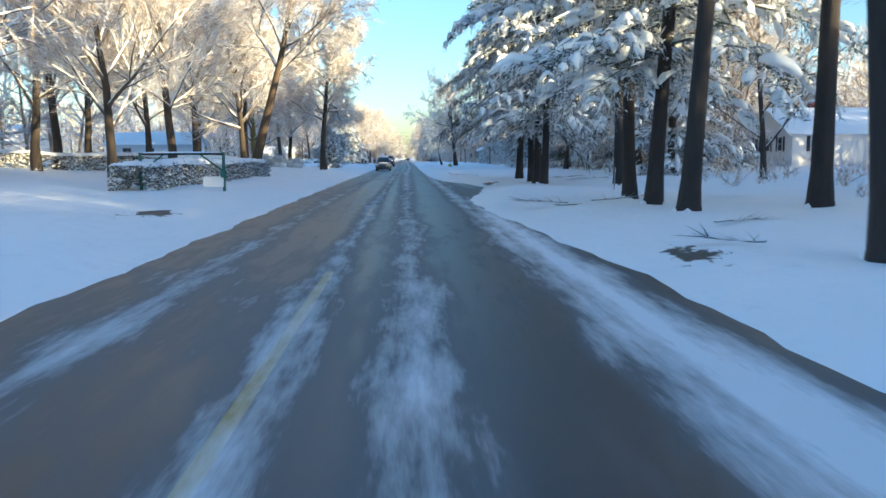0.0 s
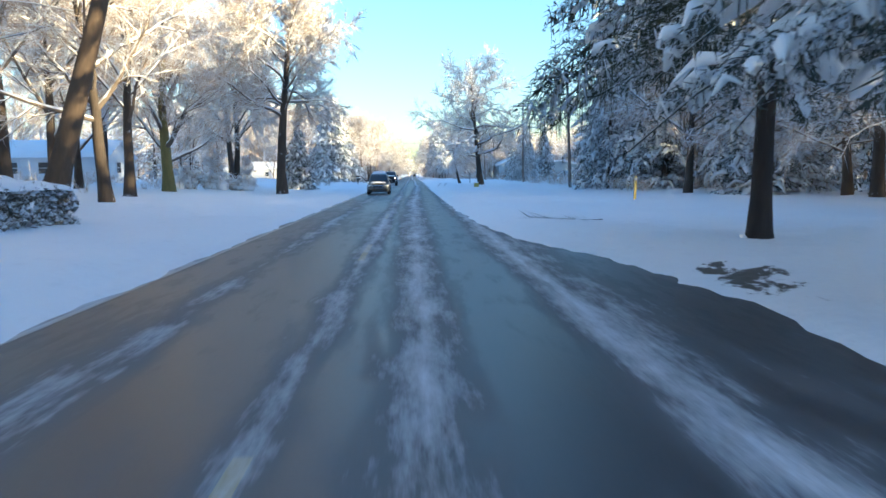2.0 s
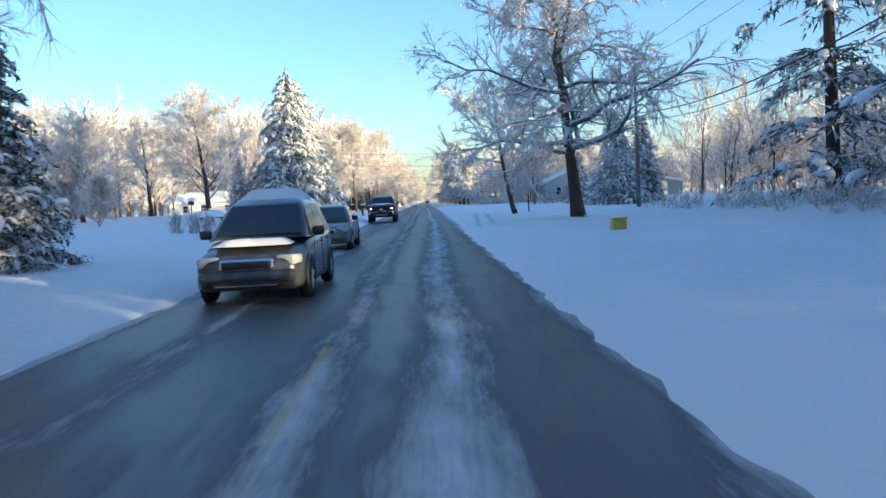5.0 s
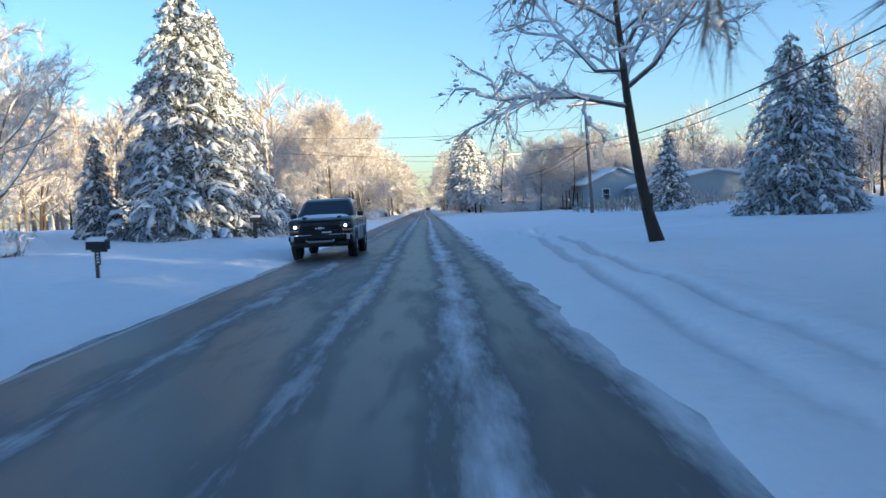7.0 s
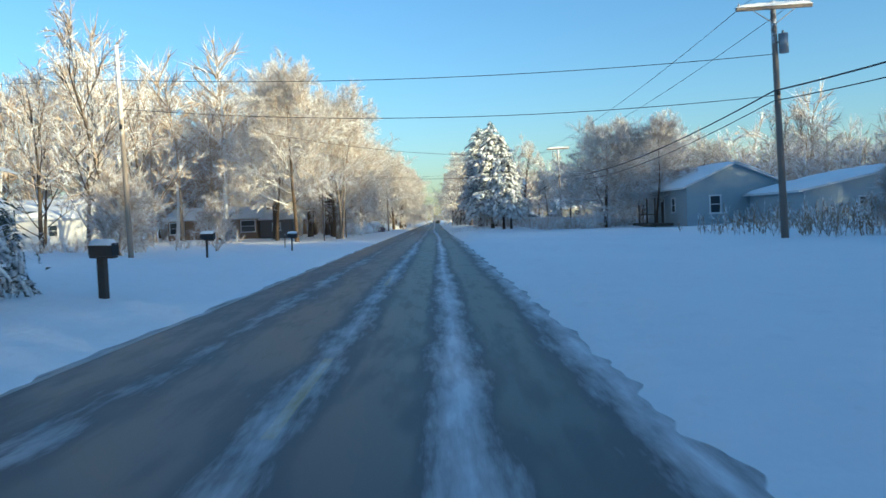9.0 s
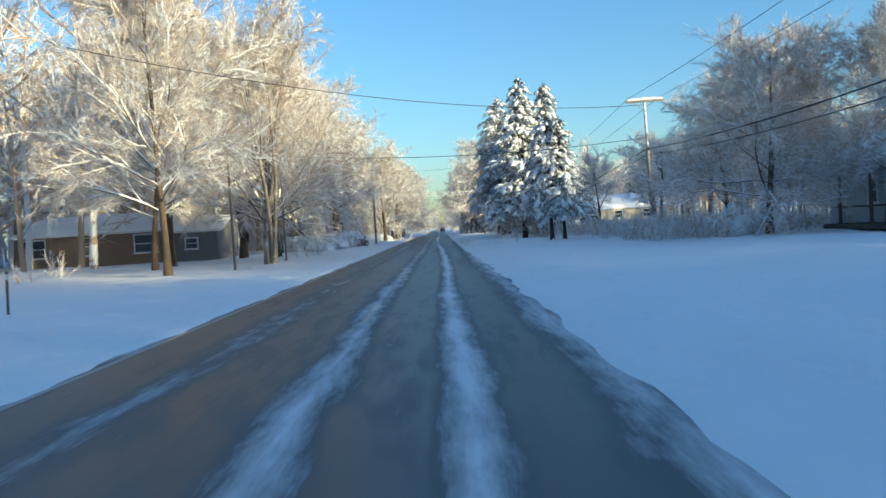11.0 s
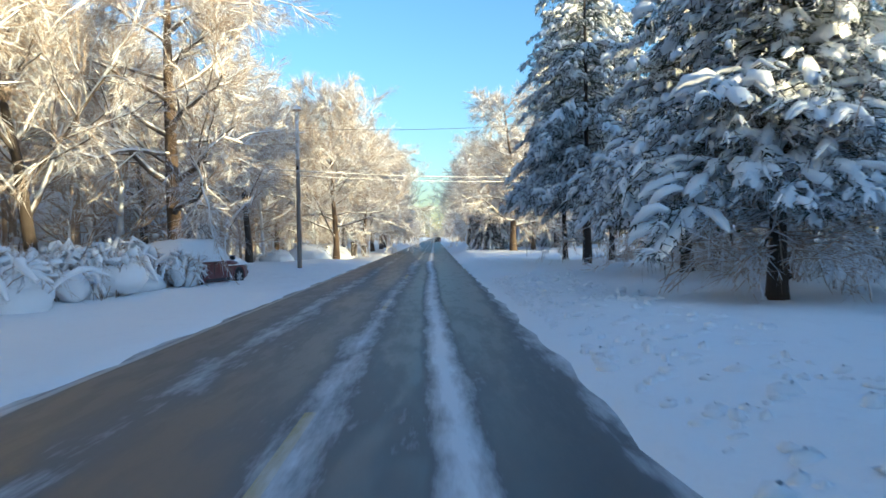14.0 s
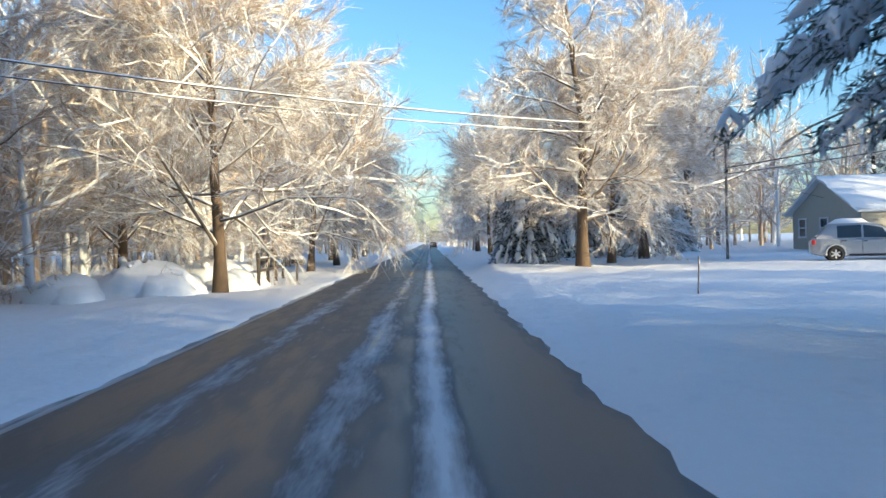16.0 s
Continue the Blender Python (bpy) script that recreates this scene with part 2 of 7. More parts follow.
    worn = op(nt, "MULTIPLY", op(nt, "LESS_THAN", op(nt, "MODULO", op(nt, "SUBTRACT", y, 8.3), 13.7), 3.4), op(nt, "LESS_THAN", op(nt, "ABSOLUTE", op(nt, "SUBTRACT", x, 0.4)), 0.055))
    salted = mix(nt, op(nt, "MULTIPLY", worn, 0.75), salted, (0.42, 0.33, 0.1, 1))
    edge = op(nt, "MULTIPLY", op(nt, "LESS_THAN", op(nt, "ABSOLUTE", op(nt, "SUBTRACT", x, -2.62)), 0.05), 0.6)
    salted = mix(nt, edge, salted, (0.55, 0.55, 0.53, 1))
    nt.links.new(mix(nt, op(nt, "MULTIPLY", snow, 0.95), salted, (0.78, 0.8, 0.83, 1)), b.inputs["Base Color"])
    rr = nt.nodes.new("ShaderNodeMapRange")
    rr.inputs["To Min"].default_value, rr.inputs["To Max"].default_value = 0.42, 0.8
    nt.links.new(film, rr.inputs["Value"])
    nt.links.new(rr.outputs[0], b.inputs["Roughness"])
    bump(nt, b, op(nt, "ADD", op(nt, "MULTIPLY", snow, 0.5), op(nt, "MULTIPLY", noise_at(nt, 60.0, 4), 0.25)), 0.3, 0.015)
    return m


def ground_material():
    """Snow, thin where cars have turned in at the two drives: there earth and grass show through."""
    m, nt, b = material("lying_snow")
    tc = nt.nodes.new("ShaderNodeTexCoord")
    s = nt.nodes.new("ShaderNodeSeparateXYZ")
    nt.links.new(tc.outputs["Object"], s.inputs[0])

    def spot(cx, cy, rx, ry):
        u = op(nt, "DIVIDE", op(nt, "SUBTRACT", s.outputs[0], cx), rx)
        v = op(nt, "DIVIDE", op(nt, "SUBTRACT", s.outputs[1], cy), ry)
        return op(nt, "SUBTRACT", 1.0, op(nt, "SQRT", op(nt, "ADD", op(nt, "MULTIPLY", u, u), op(nt, "MULTIPLY", v, v))), True)

    bare = op(nt, "MAXIMUM", spot(6.0, 46.0, 1.2, 4.0), op(nt, "MAXIMUM", spot(5.8, 22.5, 1.6, 1.4), op(nt, "MAXIMUM", spot(-4.8, 21.0, 1.6, 3.0), spot(5.4, 12.0, 1.0, 3.0))))
    rag = noise_at(nt, 1.0, 9, 0.75, (2.4, 1.2, 1))
    bare = ramp(nt, op(nt, "ADD", op(nt, "MULTIPLY", bare, 1.3), op(nt, "MULTIPLY", op(nt, "SUBTRACT", rag, 0.5), 2.2)), 0.9, 1.25)
    tint = mix(nt, noise_at(nt, 0.25, 5), (0.88, 0.9, 0.93, 1), (0.94, 0.95, 0.96, 1))
    earth = mix(nt, noise_at(nt, 9.0, 6), (0.06, 0.055, 0.05, 1), (0.17, 0.15, 0.12, 1))
    track = op(nt, "ABSOLUTE", op(nt, "SUBTRACT", op(nt, "ABSOLUTE", op(nt, "ADD", op(nt, "SUBTRACT", s.outputs[0], op(nt, "MULTIPLY", s.outputs[1], 0.052)), 2.08)), 0.38))
    track = op(nt, "SUBTRACT", 1.0, op(nt, "DIVIDE", track, 0.2), True)
    track = op(nt, "MULTIPLY", track, op(nt, "SUBTRACT", 1.0, op(nt, "DIVIDE", op(nt, "ABSOLUTE", op(nt, "SUBTRACT", s.outputs[1], 141.0)), 19.0), True))
    track = op(nt, "MULTIPLY", ramp(nt, op(nt, "ADD", track, op(nt, "MULTIPLY", op(nt, "SUBTRACT", rag, 0.5), 0.8)), 0.05, 0.45), 0.55)
    tint = mix(nt, track, tint, (0.5, 0.51, 0.54, 1))
    litter = ramp(nt, noise_at(nt, 7.0, 9, 0.75, seed=4), 0.70, 0.76)
    tint = mix(nt, op(nt, "MULTIPLY", litter, 0.5), tint, (0.3, 0.27, 0.22, 1))
    nt.links.new(mix(nt, bare, tint, earth), b.inputs["Base Color"])
    b.inputs["Roughness"].default_value = 0.7
    b.inputs["Specular IOR Level"].default_value = 0.25
    h = op(nt, "ADD", noise_at(nt, 2.2, 9, 0.62), op(nt, "MULTIPLY", noise_at(nt, 0.45, 4), 2.0))
    bump(nt, b, h, 0.4, 0.14)
    return m


# ---- mesh helpers ----
def np_mesh(name, v, f, smooth=True, tri=None):
    """A mesh of quads, and triangles if there are any, from arrays."""
    me = bpy.data.meshes.new(name)
    v, f = np.asarray(v, dtype=np.float32), np.asarray(f, dtype=np.int32).reshape(-1, 4)
    tri = np.zeros((0, 3), dtype=np.int32) if tri is None else np.asarray(tri, dtype=np.int32).reshape(-1, 3)
    me.vertices.add(len(v))
    me.vertices.foreach_set("co", v.ravel())
    me.loops.add(f.size + tri.size)
    me.loops.foreach_set("vertex_index", np.concatenate([f.ravel(), tri.ravel()]))
    me.polygons.add(len(f) + len(tri))
    me.polygons.foreach_set("loop_start", np.concatenate([np.arange(len(f), dtype=np.int32) * 4, f.size + np.arange(len(tri), dtype=np.int32) * 3]))
    me.update(calc_edges=True)
    if smooth:
        me.shade_smooth()
    return me


class Soup:
    """Collects quads and triangles."""

    def __init__(self):
        self.extra = self.limbs = None
        self.v, self.f, self.t, self.n = [], [np.zeros((0, 4), dtype=np.int32)], [np.zeros((0, 3), dtype=np.int32)], 0

    def add(self, v, f=None, t=None):
        self.v.append(np.asarray(v, dtype=np.float32))
        if f is not None:
            self.f.append(np.asarray(f, dtype=np.int32) + self.n)
        if t is not None:
            self.t.append(np.asarray(t, dtype=np.int32) + self.n)
        self.n += len(v)

    def tube(self, pts, radii, sides, flat=1.0, lumps=None):
        """A tube along a line; flat squeezes it, lumps (a generator) makes it uneven."""
        pts = np.asarray(pts, dtype=float)
        n = len(pts)
        d = np.gradient(pts, axis=0)
        d /= np.linalg.norm(d, axis=1)[:, None] + 1e-9
        ref = np.array([0.0, 0, 1]) if abs(d[0][2]) < 0.8 else np.array([1.0, 0, 0])
        u = np.cross(d, ref)
        u /= np.linalg.norm(u, axis=1)[:, None] + 1e-9
        w = np.cross(u, d)
        a = np.arange(sides) * (2 * math.pi / sides)
        ring = u[:, None, :] * np.cos(a)[None, :, None] + w[:, None, :] * np.sin(a)[None, :, None] * flat
        if lumps is not None:
            ring = ring * lumps.uniform(0.72, 1.28, (n, sides, 1))
        v = pts[:, None, :] + ring * np.asarray(radii, dtype=float)[:, None, None]
        i, j = np.meshgrid(np.arange(n - 1), np.arange(sides), indexing="ij")
        k = (j + 1) % sides
        f = np.stack([i * sides + j, i * sides + k, (i + 1) * sides + k, (i + 1) * sides + j], axis=-1).reshape(-1, 4)
        self.add(v.reshape(-1, 3), f)

    def blob(self, centre, size, rng, rough=0.25, rings=5, seg=7, turn=0.0, tilt=0.0):
        """A lumpy rounded mass."""
        th = np.linspace(0.15, math.pi - 0.15, rings)
        ph = np.arange(seg) * (2 * math.pi / seg)
        r = 1 + rng.uniform(-rough, rough, (rings, seg))
        x = np.sin(th)[:, None] * np.cos(ph)[None, :] * r * size[0]
        y = np.sin(th)[:, None] * np.sin(ph)[None, :] * r * size[1]
        z = np.cos(th)[:, None] * np.ones(seg)[None, :] * r * size[2]
        v = np.stack([x, y, z], -1).reshape(-1, 3)
        ct, st = math.cos(tilt), math.sin(tilt)
        v = np.stack([v[:, 0] * ct + v[:, 2] * st, v[:, 1], -v[:, 0] * st + v[:, 2] * ct], -1)
        c, s = math.cos(turn), math.sin(turn)
        v = np.stack([v[:, 0] * c - v[:, 1] * s, v[:, 0] * s + v[:, 1] * c, v[:, 2]], -1) + np.asarray(centre)
        i, j = np.meshgrid(np.arange(rings - 1), np.arange(seg), indexing="ij")
        k = (j + 1) % seg
        f = np.stack([i * seg + j, (i + 1) * seg + j, (i + 1) * seg + k, i * seg + k], -1).reshape(-1, 4)
        self.add(v, f)

    def arrays(self):
        return np.concatenate(self.v), np.concatenate(self.f), np.concatenate(self.t)

    def mesh(self, name, smooth=True):
        v, f, t = self.arrays()
        return np_mesh(name, v, f, smooth, t)


def put(name, me, mat, parent=None, label=""):
    ob = new(name, me)
    if mat and not me.materials:
        me.materials.append(mat)
    if parent:
        ob.parent = parent
    if label:
        tagged(ob, label)
    return ob


def part(name, bm, mat, parent, label="", smooth=False):
    me = bpy.data.meshes.new(name)
    bm.to_mesh(me)
    bm.free()
    if smooth:
        me.shade_smooth()
    return put(name, me, mat, parent, label)


def box(size, at=(0, 0, 0), bevel=0.0, turn=None, seg=2):
    bm = bmesh.new()
    bmesh.ops.create_cube(bm, size=1.0)
    bmesh.ops.scale(bm, vec=size, verts=bm.verts)
    if bevel:
        bmesh.ops.bevel(bm, geom=bm.edges[:], offset=bevel, segments=seg, profile=0.5, affect="EDGES")
    m = Matrix.Translation(at) @ (turn or Matrix())
    bmesh.ops.transform(bm, matrix=m, verts=bm.verts)
    return bm


def rod(a, b, r0, r1=None, sides=10):
    bm = bmesh.new()
    a, b = Vector(a), Vector(b)
    bmesh.ops.create_cone(bm, cap_ends=True, segments=sides, radius1=r0, radius2=r0 if r1 is None else r1, depth=(b - a).length)
    bmesh.ops.transform(bm, matrix=Matrix.Translation((a + b) / 2) @ (b - a).to_track_quat("Z", "Y").to_matrix().to_4x4(), verts=bm.verts)
    return bm


def joined(*bms):
    out = bmesh.new()
    for b in bms:
        me = bpy.data.meshes.new("t")
        b.to_mesh(me)
        b.free()
        out.from_mesh(me)
        bpy.data.meshes.remove(me)
    return out


def lumpy(bm, rng, amount):
    for v in bm.verts:
        v.co += Vector([rng.uniform(-amount, amount) for _ in range(3)])
    return bm


def snow_slab(lx, ly, h, at, seed=1, nx=8, ny=8, turn=0.0):
    """A rounded cushion of snow with an uneven rim."""
    rng = np.random.default_rng(seed)
    gx, gy = np.meshgrid(np.linspace(-1, 1, nx), np.linspace(-1, 1, ny), indexing="ij")
    rim = (1 - np.abs(gx) ** 6) * (1 - np.abs(gy) ** 6)
    z = h * rim ** 0.6 * (1 + rng.uniform(-0.12, 0.12, gx.shape))
    wob = 1 + rng.uniform(-0.02, 0.02, gx.shape)
    v = np.stack([gx * lx / 2 * wob, gy * ly / 2 * wob, z], -1).reshape(-1, 3)
    c, s = math.cos(turn), math.sin(turn)
    v = np.stack([v[:, 0] * c - v[:, 1] * s, v[:, 0] * s + v[:, 1] * c, v[:, 2]], -1) + np.asarray(at)
    i, j = np.meshgrid(np.arange(nx - 1), np.arange(ny - 1), indexing="ij")
    f = np.stack([i * ny + j, (i + 1) * ny + j, (i + 1) * ny + j + 1, i * ny + j + 1], -1).reshape(-1, 4)
    return np_mesh("snow_cap", v, f)


# ---- ground and road ----


def step(v):
    v = np.clip(v, 0, 1)
    return v * v * (3 - 2 * v)


def gz(x, y):
    """Height of the snow."""
    x, y = np.asarray(x, dtype=float), np.asarray(y, dtype=float)
    rag = 0.05 * np.sin(0.83 * y + 1) + 0.07 * np.sin(2.1 * y) + 0.05 * np.sin(5.3 * y + 2) + 0.04 * np.sin(9.7 * y)
    r = x - np.interp(y, (0, 12, 20, 28, 33, 38, 44, 48, 53, 58, 70, 119, 128, 153, 205, 222, 237, 255, 280), (4.75, 4.6, 4.1, 3.7, 4.1, 5.0, 5.5, 5.1, 4.2, 3.6, 3.3, 3.16, 3.36, 3.45, 3.53, 3.48, 3.25, 3.25, 3.1)) + rag * 0.7
    l = np.interp(y, (5, 30, 60, 300), (-2.45, -2.7, -2.85, -2.8)) - x + (0.06 * np.sin(1.1 * y) + 0.04 * np.sin(3.7 * y + 1) + 0.03 * np.sin(8.9 * y))
    z = np.full(np.broadcast(x, y).shape, -0.10)
    z = z + 0.14 * step((r + 0.35) / 0.5) + 0.20 * step(r / 1.6) + 0.010 * np.clip(r - 2, 0, 60)
    low = 1 - 0.75 * step((y - 188) / 18)
    z = z + (0.11 + 0.03 * low) * step((l + 0.35) / 0.5) + 0.18 * low * step(l / 1.6) + 0.036 * low * np.clip(l - 2.0, 0, 26)
    off = step(np.maximum(r, l) / 2.0)
    z = z + off * (0.05 * np.sin(0.37 * x + 0.5) * np.sin(0.23 * y) + 0.04 * np.sin(0.9 * x + 0.41 * y) + 0.025 * np.sin(1.7 * x - 1.3 * y))
    lump = np.sin(3.1 * y + 2 * np.sin(1.3 * x)) * np.sin(4.3 * x + 1.7 * y)
    z = z + 0.05 * np.clip(lump, 0, 1) * step(np.maximum(r, l) / 0.5) * (1 - step((np.maximum(r, l) - 1.5) / 4.0))
    drive = np.exp(-((y - 48 - 0.4 * (x - 5)) / 5.0) ** 4) * step((x - 3) / 1.0) * (1 - step((x - 7) / 5))
    drive = np.maximum(drive, np.exp(-((y - 154 + 0.5 * (x - 5)) / 3.5) ** 4) * step((x - 3) / 1.0) * (1 - step((x - 20) / 9)))
    drive = np.maximum(drive, np.exp(-((y - 20.5) / 2.6) ** 4) * step((-2.8 - x) / 1.0) * (1 - step((-8 - x) / 7)))
    z = z - drive * (0.07 + 0.03 * np.sin(5.0 * (y + 0.5 * x)) * np.sin(2.3 * x + y))
    ruts = np.exp(-((np.abs(x - 4.55 - (y - 127.5) * 0.052) - 0.38) / 0.15) ** 2) * step((y - 122) / 4) * (1 - step((y - 158) / 4))
    z = z - 0.11 * ruts * step((x - 3.75) / 0.4)
    for at, bend in ((150.6, -3.0), (152.1, -2.4), (155.2, 1.6), (156.7, 2.2), (158.4, -1.5)):
        turn_in = np.exp(-((y - at - 0.06 * (x - 4) - bend * np.exp(-np.clip(x - 3.4, 0, 40) / 1.7)) / 0.2) ** 2)
        z = z - 0.1 * turn_in * step((x - 4.3) / 0.9) * (1 - step((x - 20) / 6))
    return z


def build_ground():
    xs = np.concatenate([-np.geomspace(3000, 60, 14), np.linspace(-55, -12, 26), np.linspace(-11, -4.2, 26), np.linspace(-4, -2.0, 22), np.linspace(-1, 2, 4), np.linspace(2.6, 6.4, 34), np.linspace(6.6, 12, 20), np.linspace(13, 55, 26), np.geomspace(60, 3000, 14)])
    ys = np.concatenate([-np.geomspace(3000, 20, 12), np.arange(-12, 146, 0.6), np.arange(146.2, 162, 0.13), np.arange(162.2, 330, 0.6), np.linspace(332, 500, 60), np.geomspace(520, 4000, 16)])
    gx, gy = np.meshgrid(xs, ys, indexing="ij")
    z = gz(gx, gy)
    nx, ny = gx.shape
    i, j = np.meshgrid(np.arange(nx - 1), np.arange(ny - 1), indexing="ij")
    f = np.stack([i * ny + j, (i + 1) * ny + j, (i + 1) * ny + j + 1, i * ny + j + 1], -1).reshape(-1, 4)
    g = put("ground", np_mesh("ground", np.stack([gx, gy, z], -1).reshape(-1, 3), f), ground_material())
    tagged(g, "deep blue-white lying snow beside the road", "ground", kind="structure")
    ys = np.concatenate([np.arange(-12, 340, 1.0), np.linspace(345, 1500, 60)])
    xs = np.array([-3.7, -2.6, -1.2, 0.3, 1.8, 3.2, 4.2, 5.4, 6.8])
    gx, gy = np.meshgrid(xs, ys, indexing="ij")
    z = -0.012 * np.abs(gx - 0.3) + 0.012
    nx, ny = gx.shape
    i, j = np.meshgrid(np.arange(nx - 1), np.arange(ny - 1), indexing="ij")
    f = np.stack([i * ny + j, (i + 1) * ny + j, (i + 1) * ny + j + 1, i * ny + j + 1], -1).reshape(-1, 4)
    r = put("road", np_mesh("road", np.stack([gx, gy, z], -1).reshape(-1, 3), f), road_material())
    tagged(r, "salted grey asphalt road with streaks of packed snow", "road", kind="structure")


build_ground()


def on_ground(x, y, sink=0.05):
    return float(gz(x, y)) - sink


# ---- trees ----
def wander(rng, p, d, length, n, bend, lift):
    """A bent line of n points; lift curls it up (or down where negative)."""
    pts, d = [np.array(p, dtype=float)], np.array(d, dtype=float)
    for _ in range(n - 1):
        d = d + rng.normal(0, bend, 3) + np.array([0, 0, lift])
        d /= np.linalg.norm(d)
        pts.append(pts[-1] + d * (length / (n - 1)))
    return np.array(pts)


def side_dir(rng, along, angle):
    """A direction that leaves a limb at that angle, to any side of it."""
    r = rng.normal(0, 1, 3)
    r -= along * np.dot(r, along)
    r /= np.linalg.norm(r) + 1e-9
    return along * math.cos(angle) + r * math.sin(angle)


def sprigs(soup, rng, line, n, length, half, droop):
    """Thin twig ends along a line, each a narrow tapered strip."""
    t = rng.uniform(0.1, 1.0, n) * (len(line) - 1)
    i = np.minimum(t.astype(int), len(line) - 2)
    q = line[i] + (line[i + 1] - line[i]) * (t - i)[:, None]
    al = line[i + 1] - line[i]
    al /= np.linalg.norm(al, axis=1)[:, None] + 1e-9
    d = al * 1.6 + rng.normal(0, 0.68, (n, 3))
    d /= np.linalg.norm(d, axis=1)[:, None]
    l = (length * rng.uniform(0.5, 1.2, n))[:, None]
    d = d + np.array([0, 0, 0.05 - droop * 2])
    tip = q + d / np.linalg.norm(d, axis=1)[:, None] * l
    w = np.cross(d, rng.normal(0, 1, (n, 3)) + np.array([0, 0, 1.2]))
    w *= half / (np.linalg.norm(w, axis=1)[:, None] + 1e-9)
    v = np.stack([q - w, q + w, tip], 1).reshape(-1, 3)
    soup.add(v, None, np.arange(n)[:, None] * 3 + np.array([[0, 1, 2]]))


def strips(soup, rng, line, half):
    """A twig as one narrow bent ribbon."""
    w = np.cross(line[-1] - line[0], rng.normal(0, 1, 3) + np.array([0, 0, 1.5]))
    w *= half / (np.linalg.norm(w) + 1e-9)
    n = len(line)
    v = np.concatenate([line - w, line + w])
    i = np.arange(n - 1)
    soup.add(v, np.stack([i, i + n, i + n + 1, i + 1], -1))


